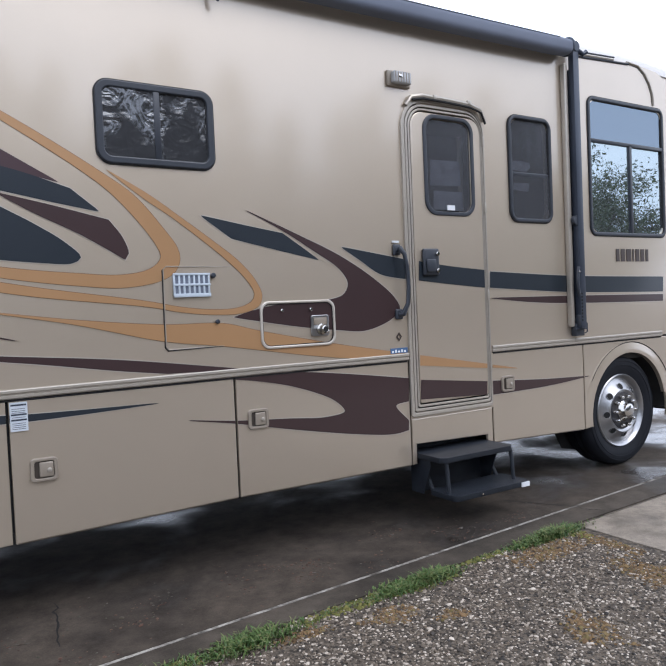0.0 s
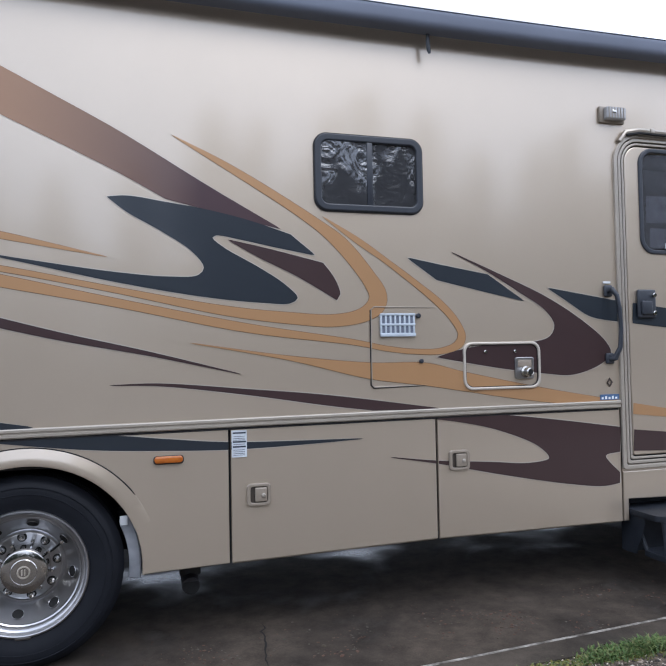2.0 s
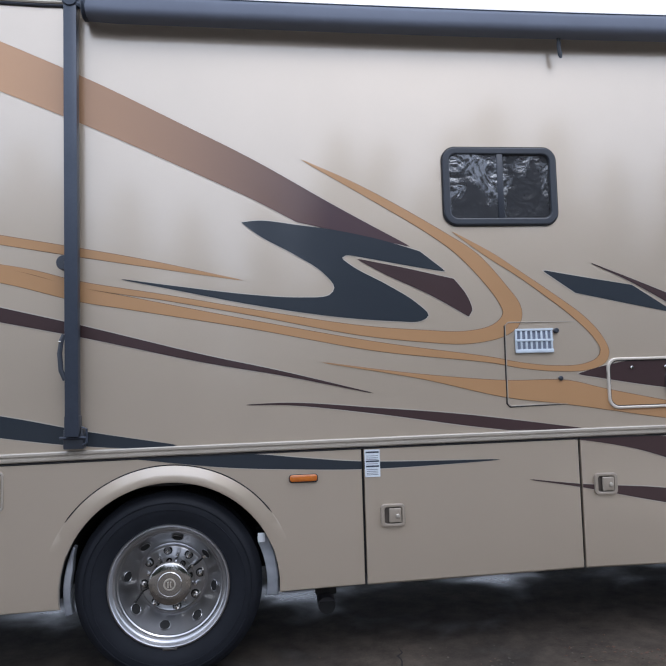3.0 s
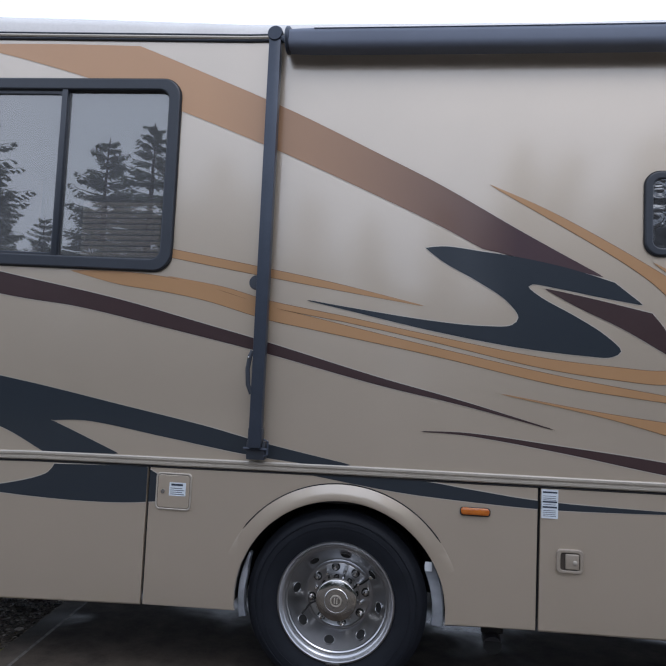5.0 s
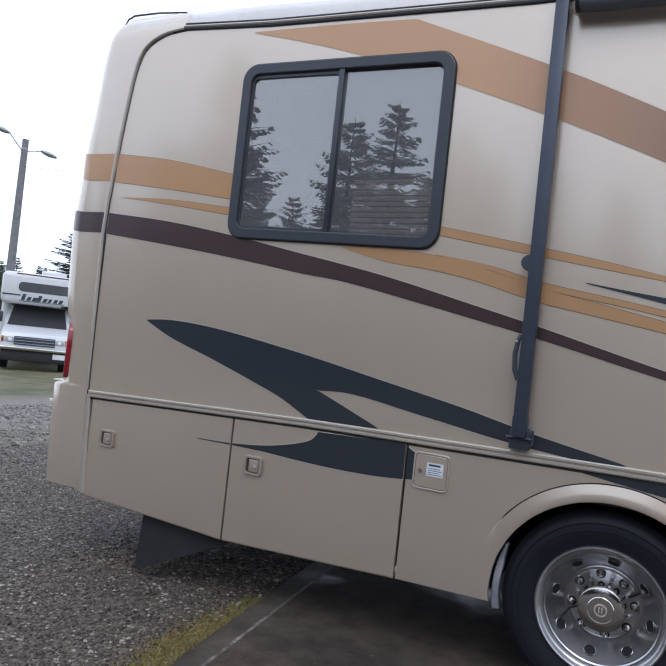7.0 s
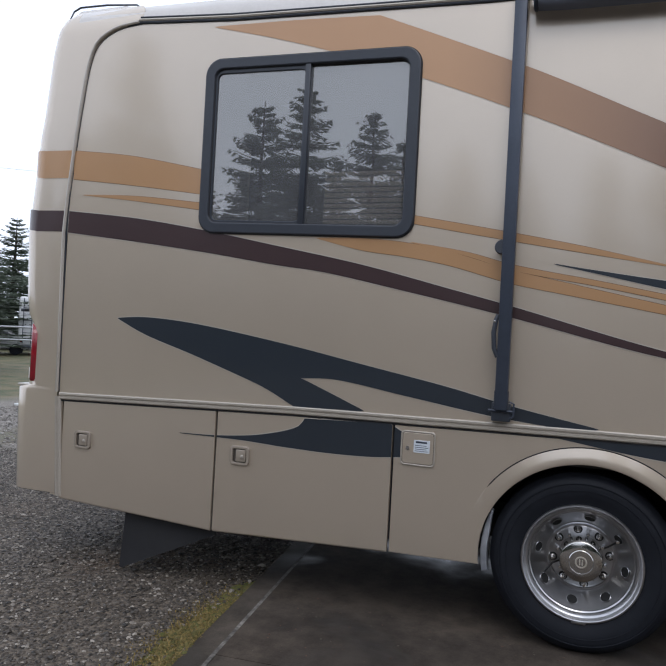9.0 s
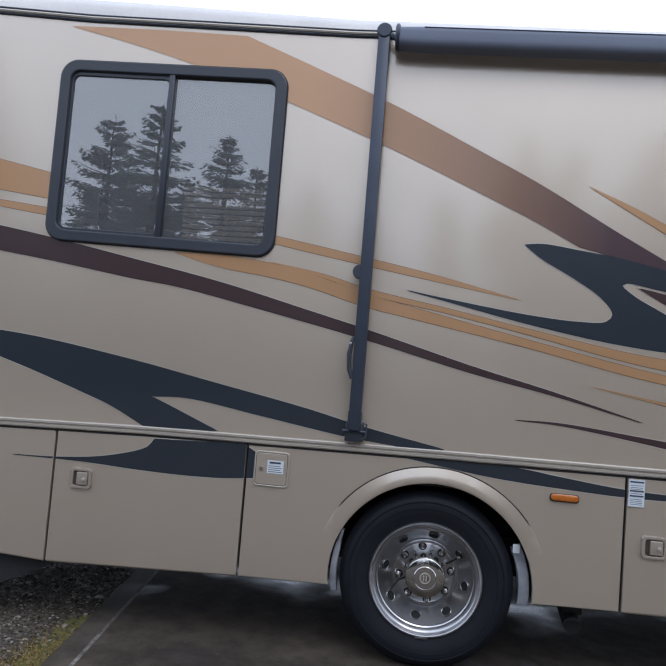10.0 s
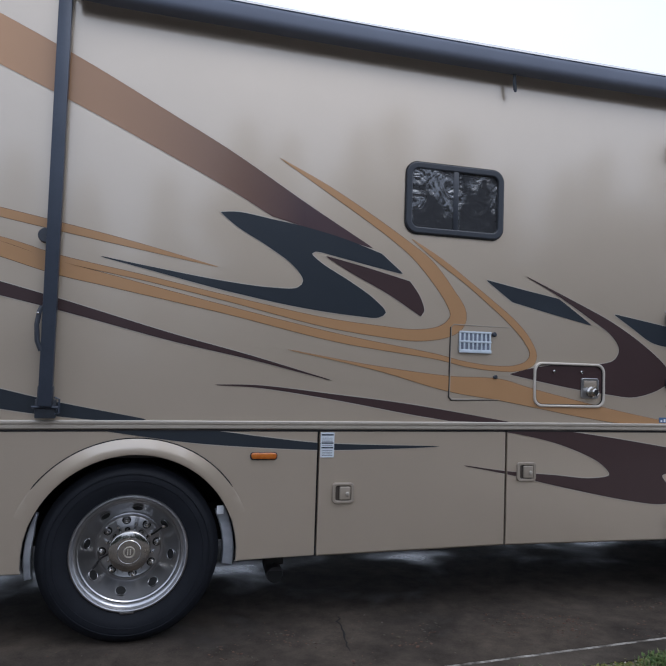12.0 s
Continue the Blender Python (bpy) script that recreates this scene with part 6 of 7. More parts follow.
scatter("moss", 16000, (-2.12, -1.70, -1.5, 0.1), 0.0075, M_TUFT, "dense brown and green moss at the slab corner", "moss",
        keep=lambda px, py: px < -1.785 - 0.12 * (py + 0.7) and px > -1.80 - 0.12 * (py + 0.7) - 0.20 * math.exp(-((py + 0.62) / 0.34) ** 2) * (0.55 + 0.9 * abs(noise.noise((px * 6, py * 6, 1.0)))), seed=21, flat=0.9)


def blades(name, n, place, height, mat, label, seed, wide=(0.002, 0.0045)):
    """Short tufted blades."""
    rng = np.random.default_rng(seed)
    verts, faces = [], []
    for _ in range(n):
        px, py, h = place(rng)
        h *= height * rng.uniform(0.5, 1.4)
        a, lean = rng.uniform(0, 6.283), rng.uniform(0.2, 1.3) * h
        w = rng.uniform(*wide)
        z = ground_z(px) - 0.012
        dx, dy = math.cos(a), math.sin(a)
        o = len(verts)
        verts += [(px - dy * w * 0.5, py + dx * w * 0.5, z), (px + dy * w * 0.5, py - dx * w * 0.5, z),
                  (px + dx * lean * 0.45 - dy * w, py + dy * lean * 0.45 + dx * w, z + h * 0.7), (px + dx * lean * 0.45 + dy * w, py + dy * lean * 0.45 - dx * w, z + h * 0.7),
                  (px + dx * lean * 1.2, py + dy * lean * 1.2, z + h * 0.9)]
        faces += [(o, o + 1, o + 3, o + 2), (o + 2, o + 3, o + 4)]
    me = bpy.data.meshes.new(name)
    me.from_pydata(verts, [], faces)
    me.materials.append(mat)
    return tagged(part(name, me, mat, None), label, "grass", kind="stuff")


# (middle, half length, depth from the slab, height, share)
CLUMPS = ((3.80, 0.13, 0.050, 1.15, 0.34), (3.60, 0.09, 0.045, 0.7, 0.10), (2.84, 0.10, 0.055, 1.0, 0.22), (2.62, 0.09, 0.060, 0.9, 0.16), (1.80, 0.13, 0.07, 1.0, 0.20), (1.3, 0.2, 0.06, 0.8, 0.10), (3.3, 0.2, 0.02, 0.4, 0.03), (2.3, 0.15, 0.04, 0.4, 0.03))
SHARES = np.array([c[4] for c in CLUMPS]) / sum(c[4] for c in CLUMPS)


def along_edge(rng):
    """Weeds gather in clumps along the slab, with thin growth between."""
    cx, w, deep, h, _ = CLUMPS[int(rng.choice(len(CLUMPS), p=SHARES))]
    px = rng.normal(cx, w)
    py = edge_y(px) - deep * 0.9 + rng.normal(0, deep * 0.55)
    return px, min(py, edge_y(px) + 0.02), h * (0.5 + 0.5 * math.exp(-((px - cx) / (1.6 * w)) ** 2))


blades("weeds", 1300, along_edge, 0.030, M_GRASS, "clumps of low green weeds along the slab", 11, wide=(0.003, 0.006))
blades("grass", 5200, along_edge, 0.034, M_GRASS, "thin short grass along the slab", 14)


def rear_edge(rng):
    py = min(0.6, rng.normal(-0.62, 0.33))
    return -1.79 - 0.12 * (py + 0.7) - abs(rng.normal(0, 0.10)), py, rng.uniform(0.4, 1.0)


M_DRY = material("dry_moss_blades", (0.10, 0.085, 0.03), rough=0.8)
vary(M_DRY, ((0.06, 0.055, 0.012), (0.13, 0.095, 0.022), (0.19, 0.13, 0.035), (0.23, 0.16, 0.06)))
blades("grass", 7000, rear_edge, 0.014, M_DRY, "mossy grass along the rear slab edge", 12)
for k, pts in enumerate(([(-1.90, -1.5), (-1.69, -1.5), (-1.90, 0.35), (-2.0, 0.2)],)):
    bm = bmesh.new()
    bm.faces.new([bm.verts.new((px, py, ground_z(px) - 0.0095)) for px, py in pts])
    tagged(part("moss_strip", bm, M_MOSS, None, smooth=False), "thin brown and green moss along the slab", "moss", kind="stuff")


# ---- trees ----
M_BARK = material("bark", (0.07, 0.055, 0.045), rough=0.9, spots=(0.045, 0.036, 0.03), spot_scale=8, bump=0.5, bump_scale=30)
M_FIR = material("fir_needles", (0.022, 0.038, 0.022), rough=0.7)
M_LEAF = material("broad_leaves", (0.05, 0.085, 0.025), rough=0.5)
vary(M_FIR, ((0.082, 0.104, 0.078), (0.112, 0.138, 0.10), (0.138, 0.165, 0.118)))
vary(M_LEAF, ((0.03, 0.06, 0.018), (0.055, 0.09, 0.028), (0.09, 0.12, 0.04)))


def conifer(height, spread, seed, bare=0.08, whorls=22):
    """Tiers of boughs that droop and lift again at their tips, with hanging side twigs."""
    rng = np.random.default_rng(seed)
    tree = thing("conifer", "tall dark green conifer with drooping boughs", "tree", group="conifers across the yard")
    part("trunk", tube([(0, 0, -0.3), (0.05, 0, height * 0.4), (0, 0.03, height * 0.8), (0, 0, height)], [0.20, 0.13, 0.05, 0.008], 9), M_BARK, tree)
    verts, faces = [], []
    for w in range(whorls):
        f = bare + (1 - bare) * (w / whorls) ** 0.92
        z0 = height * f + rng.normal(0, 0.05)
        reach = spread * (1 - f) ** 0.85 * rng.uniform(0.85, 1.1) + 0.10
        young = f ** 3
        for b in range(int(rng.integers(7, 11))):
            a = rng.uniform(0, 6.283)
            L = reach * rng.uniform(0.65, 1.15)
            drop = rng.uniform(0.18, 0.42) * (1 - young) - 0.30 * young
            d = np.array((math.cos(a), math.sin(a), 0))
            sd = np.array((-math.sin(a), math.cos(a), 0))
            m = max(5, int(L * 9))
            for k in range(m):
                t = (k + rng.uniform(0.2, 1)) / m
                c = d * L * t + np.array((0, 0, z0 - drop * L * t + 0.26 * L * t * t))
                for s in (-1, 1):
                    twig = (0.32 * (1 - t) ** 0.8) * L * rng.uniform(0.5, 1.1) + 0.10
                    tip = c + sd * s * twig * 0.8 + d * twig * 0.6 + np.array((0, 0, -0.30 * twig + rng.normal(0, 0.04)))
                    o = len(verts)
                    wd = d * (0.028 + 0.012 * L)
                    verts += [tuple(c - wd), tuple(c + wd), tuple(tip), tuple((c + tip) / 2 + np.array((0, 0, -0.05 - 0.012 * L)))]
                    faces += [(o, o + 1, o + 2), (o, o + 3, o + 2)]
            o = len(verts)
            tipb = d * L * 1.08 + np.array((0, 0, z0 - drop * L + 0.30 * L))
            verts += [(0, 0, z0 - 0.03), (0, 0, z0 + 0.04), tuple(tipb)]
            faces += [(o, o + 1, o + 2)]
    me = bpy.data.meshes.new("crown")
    me.from_pydata(verts, [], faces)
    me.materials.append(M_FIR)
    part("crown", me, M_FIR, tree)
    return tree


def broadleaf(height, spread, seed):
    rng = np.random.default_rng(seed)
    tree = thing("leafy_tree", "bushy green broadleaf tree", "tree", group="broadleaf trees")
    part("trunk", tube([(0, 0, -0.3), (0.05, 0.02, height * 0.3), (0.1, 0, height * 0.55)], [0.16, 0.12, 0.06], 8), M_BARK, tree)
    verts, faces = [], []
    for l in range(9):
        a = rng.uniform(0, 6.28)
        tip = (spread * 0.6 * math.cos(a), spread * 0.6 * math.sin(a), height * rng.uniform(0.55, 0.95))
        part("limb", tube([(0.03, 0, height * 0.25), (tip[0] * 0.5, tip[1] * 0.5, height * 0.5), tip], [0.07, 0.045, 0.015], 6), M_BARK, tree)
    for c in range(230):
        v = rng.normal(0, 1, 3)
        v /= np.linalg.norm(v)
        r = rng.uniform(0.45, 1.0)
        cc = np.array((v[0] * spread * r, v[1] * spread * r, height * 0.58 + v[2] * height * 0.42 * r))
        for k in range(230):
            p = cc + rng.normal(0, 0.17, 3)
            s = rng.uniform(0.016, 0.030)
            q = rng.normal(0, s, (3, 3))
            o = len(verts)
            verts += [tuple(p + q[0]), tuple(p + q[1]), tuple(p + q[2])]
            faces.append((o, o + 1, o + 2))
    me = bpy.data.meshes.new("crown")
    me.from_pydata(verts, [], faces)
    me.materials.append(M_LEAF)
    part("crown", me, M_LEAF, tree)
    return tree


def stand(ob, az, dist, scale, turn):
    """Places a tree across the yard by bearing from the motorhome's side (mirrored side of the yard)."""
    px, py = -0.5 + dist * math.sin(radians(az)), 3.5 - dist * math.cos(radians(az))
    ob.matrix_basis = Matrix.Translation((px, py, ground_z(px))) @ Matrix.Rotation(turn, 4, "Z") @ Matrix.Diagonal((scale * 1.25, scale * 1.25, scale, 1))


kinds = [conifer(10.0, 3.0, 21, whorls=30), conifer(10.0, 3.3, 22, whorls=27), conifer(10.0, 2.8, 23, bare=0.12, whorls=28)]
rows_t = ((-35.6, 40, 22.5, 2), (-25.5, 40, 18.5, 0), (-21.9, 38, 19.9, 1), (-16.4, 44, 18.2, 0), (-13.9, 48, 16.2, 2), (-30, 46, 12.0, 1), (-33, 50, 12.5, 0), (-9, 46, 15.5, 1),
          (-4, 50, 14.0, 0), (2, 46, 15.0, 2), (8.5, 42, 19.5, 0), (12, 45, 18.5, 1), (18, 40, 19.0, 0), (21, 42, 20.5, 1), (25.7, 40, 18.8, 2), (30, 44, 15.5, 0), (34.5, 44, 15.5, 1), (37, 40, 16.5, 0), (41.5, 42, 17, 1), (46, 40, 16, 0), (48.5, 44, 14, 2),
          (39, 46, 13.0, 0), (44, 46, 11.0, 2), (-40, 46, 15.0, 0), (-46, 48, 14.0, 1), (49, 48, 10, 1), (-19.5, 52, 14.5, 0), (15, 52, 15, 2), (-52, 50, 15, 2))
used = set()
for i, (az, dist, el, kind_) in enumerate(rows_t):
    h = 1.45 + dist * math.tan(radians(el)) + 0.5
    base = kinds[kind_]
    ob = base if kind_ not in used else copy_thing(base, Matrix())
    used.add(kind_)
    stand(ob, az, dist, h / 10.0, i * 1.3)
bushy = broadleaf(4.6, 1.9, 31)
bushy.matrix_basis = Matrix.Translation((14.2, -7.2, ground_z(14))) @ Matrix.Diagonal((1.0, 1.0, 1.0, 1))

for px, py, sc in ((-26.2, -30.5, 1.95), (-29.6, -32.0, 2.15), (-23.4, -33.5, 1.25)):
    copy_thing(bushy, Matrix.Translation((px, py, ground_z(px))) @ Matrix.Rotation(px, 4, "Z") @ Matrix.Diagonal((sc, sc, sc, 1)))

# ---- yard behind the motorhome ----
M_VAN = material("white_van_paint", (0.60, 0.60, 0.60), rough=0.35, coat=0.5, spots=(0.57, 0.58, 0.60), spot_scale=2)
M_STRIPE = material("brown_red_stripe", (0.13, 0.045, 0.035), rough=0.4)
M_DARKGLASS = material("dark_vehicle_glass", (0.09, 0.095, 0.10), rough=0.06, coat=0.6, coat_rough=0.03)
M_POLE = material("weathered_wood_pole", (0.20, 0.20, 0.205), rough=0.85, spots=(0.14, 0.14, 0.145), spot_scale=6, bump=0.3)
M_GALV = material("galvanised_steel", (0.38, 0.39, 0.40), rough=0.5, metal=0.6, spots=(0.32, 0.33, 0.34), spot_scale=10)


def camper(px, py, heading):
    """A van-fronted camper with a bunk over the cab, nose along -y before it is turned."""
    z = ground_z(px)
    c = thing("camper_van", "white cab-over camper with dark windows and a grille", "camper")
    def add(name, bm, mat, label="", smooth=True):
        return part(name, bm, mat, c, label, smooth)
    body = add("house_body", box(-1.15, 1.15, 1.2, 6.5, 0.55, 3.0, 0.10, 3), M_VAN, "white camper body")
    add("cab_over_bunk", box(-1.15, 1.15, 0.15, 2.0, 2.0, 3.0, 0.16, 4), M_VAN, "white bunk over the cab")
    add("bunk_window", plate(rounded(-0.66, 2.40, 1.0, 2.70, 0.12, 5), (), 0.14, 0.03, bevel=0.008), M_DARKGLASS, "wide dark bunk window", False)
    add("bunk_stripe", box(-0.75, 1.1, 0.165, 0.24, 2.935, 2.965), M_STRIPE)
    add("bunk_stripe", box(-1.10, -0.58, 0.142, 0.155, 2.26, 2.30), M_INK)
    for k, (bw, bh) in enumerate(((0.10, 0.20), (0.11, 0.12), (0.15, 0.12), (0.10, 0.19), (0.11, 0.12), (0.09, 0.12), (0.11, 0.12), (0.11, 0.12))):
        bx = -0.56 + 0.155 * k
        add("name_bar", plate([(bx, 2.13), (bx + bw, 2.13), (bx + bw + 0.05, 2.13 + bh), (bx + 0.05, 2.13 + bh)], (), 0.140, 0.012), M_INK, smooth=False)
    add("name_bar", plate([(-0.60, 2.095), (0.70, 2.105), (0.70, 2.118), (-0.60, 2.112)], (), 0.140, 0.012), M_INK, smooth=False)
    cab = bmesh.new()
    sec = [(-0.55, 0.50), (-0.62, 0.62), (-0.62, 0.98), (-0.55, 1.12), (0.25, 1.32), (0.95, 1.98), (2.0, 2.05), (2.0, 0.5)]
    sides = [[cab.verts.new((sx * (0.96 - 0.06 * (pz > 1.4)), py_, pz)) for py_, pz in sec] for sx in (-1, 1)]
    for k in range(len(sec)):
        j = (k + 1) % len(sec)
        cab.faces.new((sides[0][k], sides[0][j], sides[1][j], sides[1][k]))
    cab.faces.new(sides[0]); cab.faces.new(sides[1])
    bmesh.ops.bevel(cab, geom=cab.edges[:], offset=0.05, segments=3, profile=0.5, affect="EDGES")
    add("cab", cab, M_VAN, "white van cab with a sloping bonnet")
    ws = bmesh.new()
    for f in ([(-0.87, 0.275, 1.345), (0.87, 0.275, 1.345), (0.76, 0.93, 1.965), (-0.76, 0.93, 1.965)],):
        ws.faces.new([ws.verts.new((a, b - 0.035, d)) for a, b, d in f])
    bmesh.ops.solidify(ws, geom=ws.faces[:], thickness=0.02)
    add("windscreen", ws, M_DARKGLASS, "dark windscreen", False)
    grille_ = add("grille", box(-0.58, 0.58, -0.655, -0.60, 0.76, 1.02, 0.02), M_INK, "dark grille with bright bars")
    for k in range(3):
        part("grille_bar", box(-0.56, 0.56, -0.668, -0.65, 0.795 + 0.085 * k, 0.815 + 0.085 * k, 0.004), M_GALV, grille_)
    for sx in (-1, 1):
        add("headlight", box(sx * 0.70 - 0.13, sx * 0.70 + 0.13, -0.64, -0.58, 0.83, 0.99, 0.02), M_LENS, "clear headlight")
        add("headlight_reflector", box(sx * 0.70 - 0.05, sx * 0.70 + 0.06, -0.648, -0.62, 0.86, 0.96, 0.02), M_WHITE)
        add("turn_signal", box(sx * 0.89 - 0.05, sx * 0.89 + 0.05, -0.62, -0.50, 0.80, 1.0, 0.02), M_AMBER, "amber turn signal")
        add("mirror", box(sx * 1.10 - 0.08, sx * 1.10 + 0.08, 0.30, 0.38, 1.40, 1.72, 0.03), M_FRAME, "black door mirror")
        for wy in (0.1, 4.8):
            add("tyre", lathe([(0.2, -0.11), (0.36, -0.11), (0.385, -0.08), (0.385, 0.08), (0.36, 0.11), (0.2, 0.11)], (sx * 0.84, wy, 0.385), 28, axis="X"), M_TYRE)
    add("valance", box(-0.92, 0.92, -0.64, -0.40, 0.27, 0.60, 0.03), M_BLACK, "black lower valance")
    add("bumper", box(-0.98, 0.98, -0.74, -0.58, 0.60, 0.71, 0.03), M_CHROME, "chrome bumper")
    add("plate_bar", box(0.55, 0.90, -0.665, -0.635, 0.40, 0.56, 0.004), M_WHITE, "plain white plate")
    add("roof_unit", box(-0.1, 0.7, 2.2, 3.2, 2.98, 3.24, 0.06, 3), M_VAN, "roof air unit")
    c.matrix_basis = Matrix.Translation((px, py, z)) @ Matrix.Rotation(heading, 4, "Z") @ Matrix.Scale(1.05, 4)
    return c


camper(-18.61, 12.67, radians(48))


def lamp_post(px, py, h, turn):
    z = ground_z(px)
    p = thing("lamp_post", "tall wooden pole with two street lamp heads", "street lamp")
    part("pole", tube([(0, 0, -0.3), (0, 0, h * 0.5), (0, 0, h)], [0.20, 0.165, 0.13], 16), M_POLE, p, "weathered wooden pole")
    part("pole_band", lathe([(0.14, 0.0), (0.14, 0.06)], (0, 0, h - 0.45), 16, axis="Z"), M_GALV, p)
    for s, rise in ((-1, 0.55), (1, -0.02)):
        arm_pts = [(0.1 * s, 0, h - 0.5), (0.45 * s, 0, h - 0.42 + rise * 0.6), (0.68 * s, 0, h - 0.32 + rise * 0.95)]
        part("lamp_arm", tube(arm_pts, 0.025, 8), M_GALV, p, "bent steel arm")
        hd = bmesh.new()
        bmesh.ops.create_uvsphere(hd, u_segments=18, v_segments=10, radius=1.0)
        bmesh.ops.transform(hd, matrix=Matrix.Translation((0.98 * s, 0, h - 0.30 + rise * 0.97 - (0.12 if s > 0 else 0))) @ Matrix.Rotation(0.25, 4, "Y") @ Matrix.Diagonal((0.36, 0.16, 0.10, 1)), verts=hd.verts)
        part("lamp_head", hd, M_GALV, p, "grey oval lamp head")
    p.matrix_basis = Matrix.Translation((px, py, z)) @ Matrix.Rotation(turn, 4, "Z")
    return p


lamp_post(-25.75, 17.05, 9.4, radians(51))
tagged(part("power_line", tube([(-25.75 + 0.865 * q, 17.05 + 0.50 * q, 7.85 - 0.02 * math.sqrt(abs(q))) for q in (-30, -20, -10, 0, 4, 8, 12)], 0.007, 6), M_GALV, None), "thin overhead power line", "cable", kind="structure")

# fence, parked cars and far trees
fence = thing("yard_fence", "low pale pipe fence with posts", "fence", at=(-30, 22, ground_z(-30)))
for k in range(12):
    fx, fy = -42 + 2.6 * k, 20.0 + 0.9 * k
    part("fence_post", lathe([(0.09, -0.3), (0.09, 1.75), (0.0, 1.80)], (fx, fy, ground_z(fx)), 12, axis="Z"), M_GALV, fence)
for fz in (1.62, 0.95):
    part("fence_rail", tube([(-42, 20.0, ground_z(-42) + fz), (-13.4, 29.9, ground_z(-13) + fz)], 0.05, 8), M_GALV, fence)


def car(px, py, turn, mat, label):
    c = thing("parked_car", label, "car", group="parked cars beyond the fence")
    sec = [(-2.1, 0.35), (-2.15, 0.75), (-1.2, 0.92), (-0.65, 1.42), (0.9, 1.45), (1.6, 0.98), (2.1, 0.92), (2.15, 0.4)]
    bm = bmesh.new()
    sides = [[bm.verts.new((a, s * (0.85 - 0.12 * (b > 1.1)), b)) for a, b in sec] for s in (-1, 1)]
    for k in range(len(sec)):
        j = (k + 1) % len(sec)
        bm.faces.new((sides[0][k], sides[0][j], sides[1][j], sides[1][k]))
    bm.faces.new(sides[0]); bm.faces.new(sides[1])
    bmesh.ops.bevel(bm, geom=bm.edges[:], offset=0.07, segments=3, profile=0.5, affect="EDGES")
    part("body", bm, mat, c)
    for s in (-1, 1):
        part("side_glass", plate([(-0.95, 1.0), (-0.58, 1.34), (0.85, 1.36), (1.3, 1.02)], (), 0.80 * s, 0.02), M_DARKGLASS, c, smooth=False)
        for wx in (-1.35, 1.35):
            part("tyre", lathe([(0.15, -0.1), (0.31, -0.1), (0.33, -0.07), (0.33, 0.07), (0.31, 0.1), (0.15, 0.1)], (wx, s * 0.78, 0.33), 20), M_TYRE, c)
    c.matrix_basis = Matrix.Translation((px, py, ground_z(px))) @ Matrix.Rotation(turn, 4, "Z")


M_CARGREY = material("silver_car_paint", (0.40, 0.42, 0.45), rough=0.35, metal=0.4, coat=0.5)
M_CARDARK = material("dark_car_paint", (0.04, 0.045, 0.055), rough=0.35, coat=0.5)
car(-33.0, 22.2, radians(20), M_VAN, "white parked car beyond the fence")
car(-38.0, 21.2, radians(22), M_CARDARK, "dark parked car beyond the fence")
car(-44.0, 28.0, radians(15), M_CARGREY, "silver parked car beyond the fence")
for i, (fx, fy, s) in enumerate(((-62, 34, 0.55), (-70, 48, 0.75), (-58, 42, 0.6), (-75, 60, 0.8), (-66, 52, 0.62), (-60, 50, 0.7), (-84, 62, 0.9), (-80, 54, 0.7), (-52, 46, 0.45), (-90, 74, 1.0), (-70, 64, 0.75), (-64, 60, 0.8), (-60.5, 43.5, 0.70), (-61.5, 46.0, 0.82), (-66, 47.6, 0.80), (-57.5, 45.5, 0.74), (-68.5, 47.3, 0.76))):
    t_ = copy_thing(kinds[i % 3], Matrix())
    t_.matrix_basis = Matrix.Translation((fx, fy, ground_z(fx))) @ Matrix.Rotation(i * 1.7, 4, "Z") @ Matrix.Diagonal((s, s, s, 1))
t_ = copy_thing(kinds[2], Matrix())
t_.matrix_basis = Matrix.Translation((-33.3, 27.5, ground_z(-34))) @ Matrix.Rotation(0.6, 4, "Z") @ Matrix.Diagonal((1.9, 1.9, 0.74, 1))


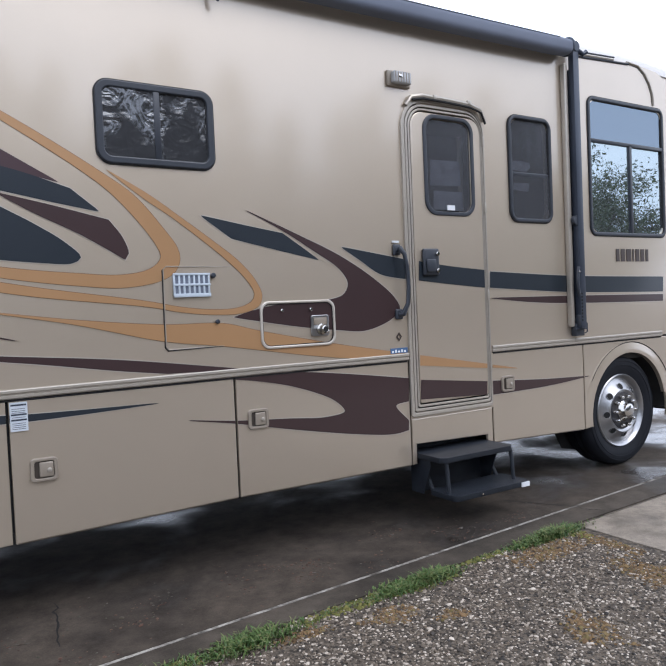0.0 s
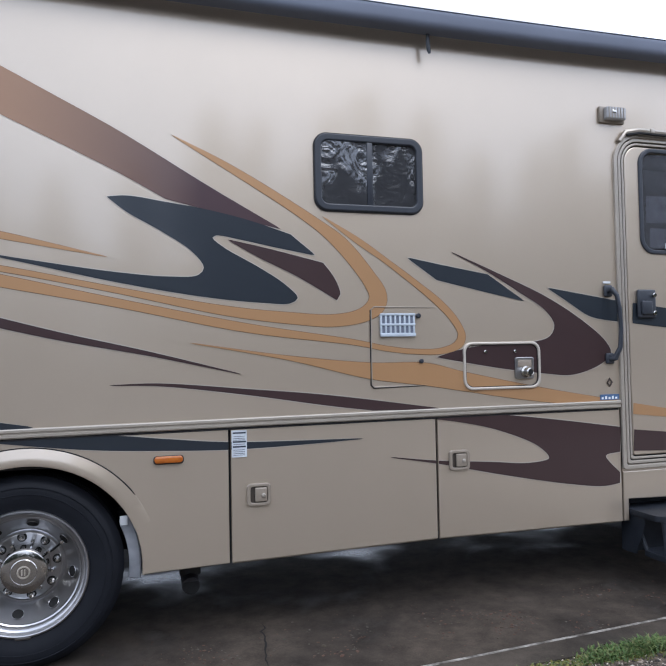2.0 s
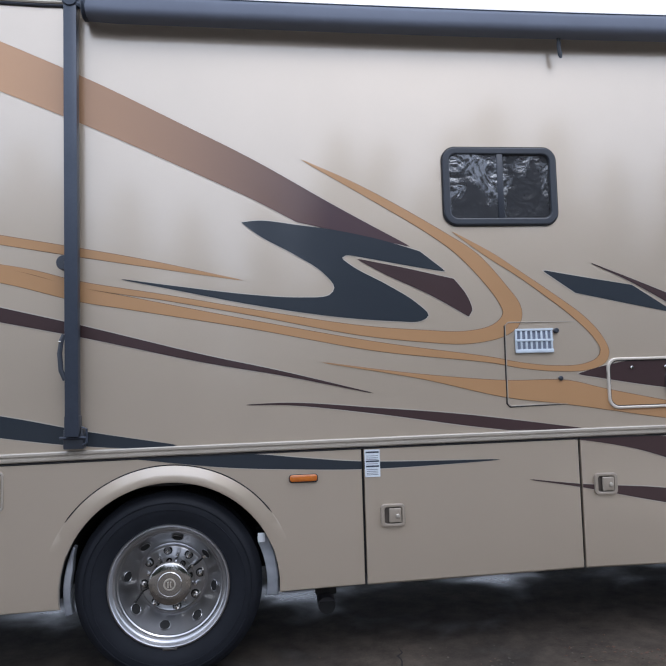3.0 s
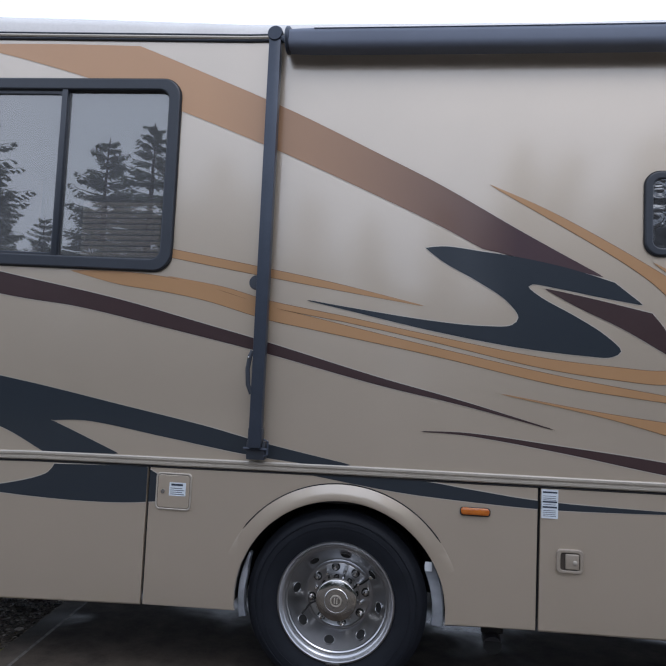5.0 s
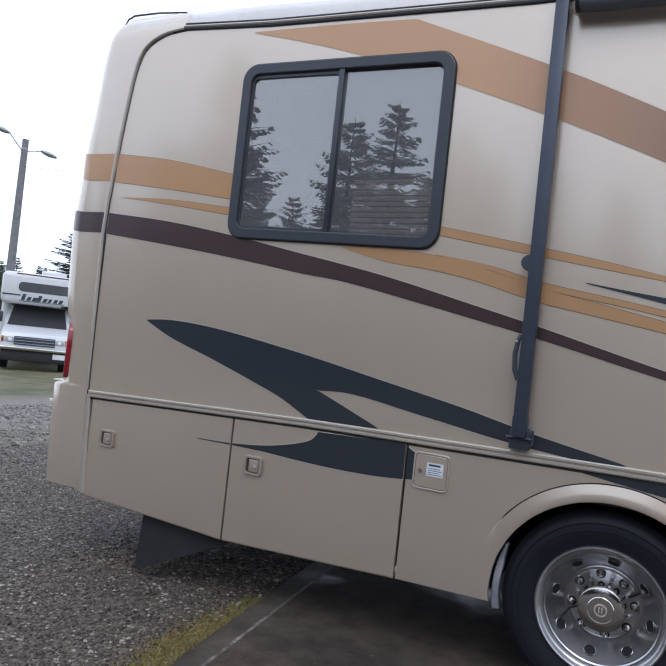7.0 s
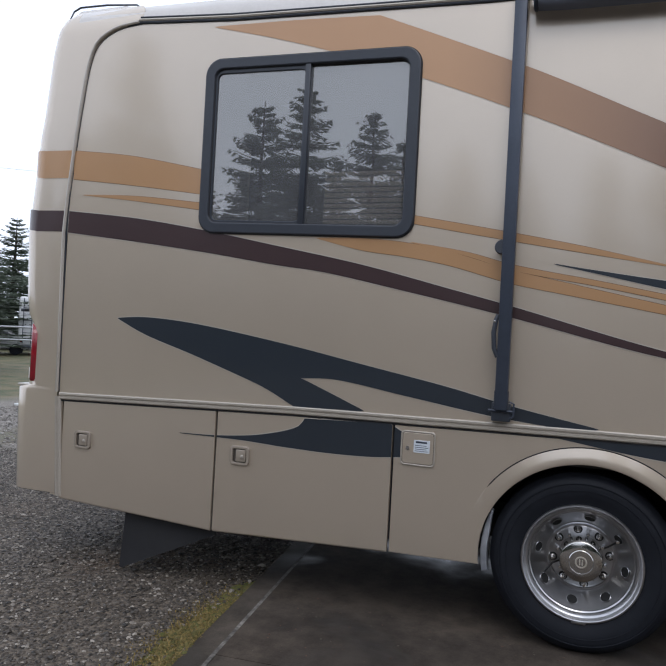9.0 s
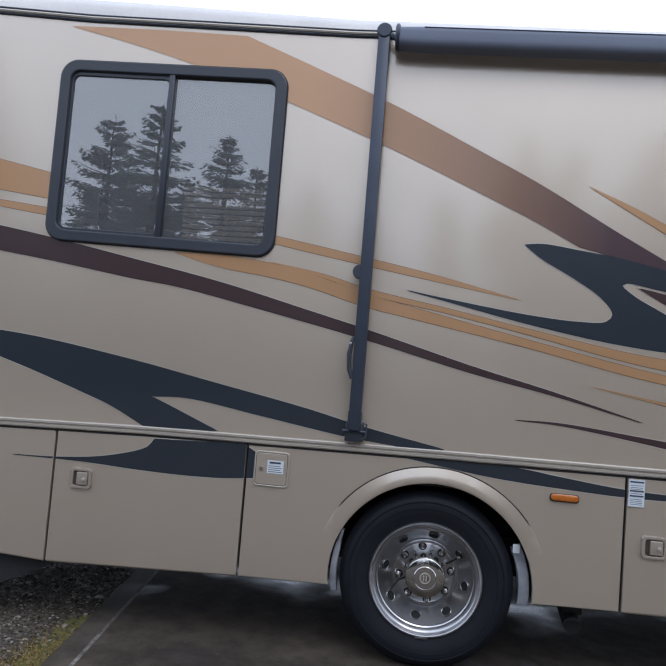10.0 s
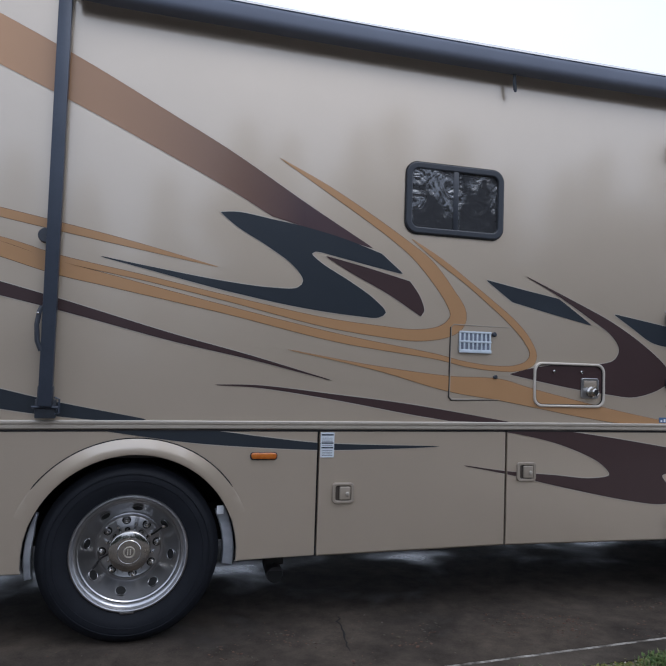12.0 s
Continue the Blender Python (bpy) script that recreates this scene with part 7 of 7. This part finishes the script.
def trailer(px, py, heading):
    """A travel trailer seen from its rear, with a ladder up the back."""
    c = thing("travel_trailer", "white travel trailer with a black rear ladder", "trailer")
    part("body", box(-1.2, 1.2, 0.0, 6.0, 0.55, 3.42, 0.14, 3), M_VAN, c, "white trailer body")
    part("rear_window", plate(rounded(0.05, 2.1, 0.95, 2.7, 0.08, 5), (), -0.02, 0.03, bevel=0.006), M_DARKGLASS, c, smooth=False)
    ladder = part("ladder_rail", tube([(-0.95, -0.02, 3.3), (-0.95, -0.12, 3.2), (-0.95, -0.12, 0.75), (-0.95, -0.02, 0.7)], 0.022, 8), M_INK, c, "black ladder rail")
    part("ladder_rail", tube([(-0.50, -0.02, 3.3), (-0.50, -0.12, 3.2), (-0.50, -0.12, 0.75), (-0.50, -0.02, 0.7)], 0.022, 8), M_INK, c)
    for k in range(7):
        part("ladder_rung", tube([(-0.95, -0.12, 0.95 + 0.36 * k), (-0.50, -0.12, 0.95 + 0.36 * k)], 0.016, 8), M_INK, c)
    part("rear_bumper", box(-1.1, 1.1, -0.16, 0.02, 0.42, 0.56, 0.02), M_FRAME, c, "dark rear bumper")
    for sx in (-1, 1):
        part("tail_lamp", box(sx * 1.0 - 0.08, sx * 1.0 + 0.08, -0.03, 0.02, 0.75, 0.95, 0.01), M_RED, c)
        for wy in (2.6, 3.4):
            part("tyre", lathe([(0.2, -0.11), (0.33, -0.11), (0.36, -0.08), (0.36, 0.08), (0.33, 0.11), (0.2, 0.11)], (sx * 1.02, wy, 0.36), 24, axis="X"), M_TYRE, c)
    c.matrix_basis = Matrix.Translation((px, py, ground_z(px))) @ Matrix.Rotation(heading, 4, "Z")
    return c


trailer(-29.7, 29.0, radians(43))
car(-32.5, 28.2, radians(40), M_VAN, "white parked car beside the trailer")
for fx, fy, s, k in ((-39.5, 36.8, 0.98, 1), (-43.0, 37.5, 0.8, 0), (-36.0, 40.5, 0.72, 1)):
    t_ = copy_thing(kinds[k], Matrix())
    t_.matrix_basis = Matrix.Translation((fx, fy, ground_z(fx))) @ Matrix.Rotation(fx, 4, "Z") @ Matrix.Diagonal((s * 1.5, s * 1.5, s, 1))


# hairline cracks in the slab
M_CRACK = material("dark_crack", (0.008, 0.007, 0.006), rough=0.9)


def crack(x0, y0, x1, y1, seed, w=0.004):
    rng = np.random.default_rng(seed)
    n = 14
    bm = bmesh.new()
    rows = []
    dx, dy = x1 - x0, y1 - y0
    ln = math.hypot(dx, dy)
    off = 0.0
    for k in range(n + 1):
        t = k / n
        off = off * 0.6 + rng.normal(0, 0.009)
        px, py = x0 + dx * t - dy / ln * off, y0 + dy * t + dx / ln * off
        ww = w * rng.uniform(0.4, 1.2) * min(1, 4 * min(t, 1 - t) + 0.2)
        rows.append((bm.verts.new((px - dy / ln * ww, py + dx / ln * ww, ground_z(px) + 0.0015)), bm.verts.new((px + dy / ln * ww, py - dx / ln * ww, ground_z(px) + 0.0015))))
    for a, b in zip(rows, rows[1:]):
        bm.faces.new((a[0], a[1], b[1], b[0]))
    tagged(part("slab_crack", bm, M_CRACK, None, smooth=False), "thin dark crack in the concrete slab", "crack", kind="structure")


crack(1.10, -0.30, 1.16, 0.22, 1, 0.006)
crack(4.05, 0.05, 4.33, -0.45, 2, 0.005)
crack(4.33, -0.46, 4.40, -0.64, 3, 0.005)
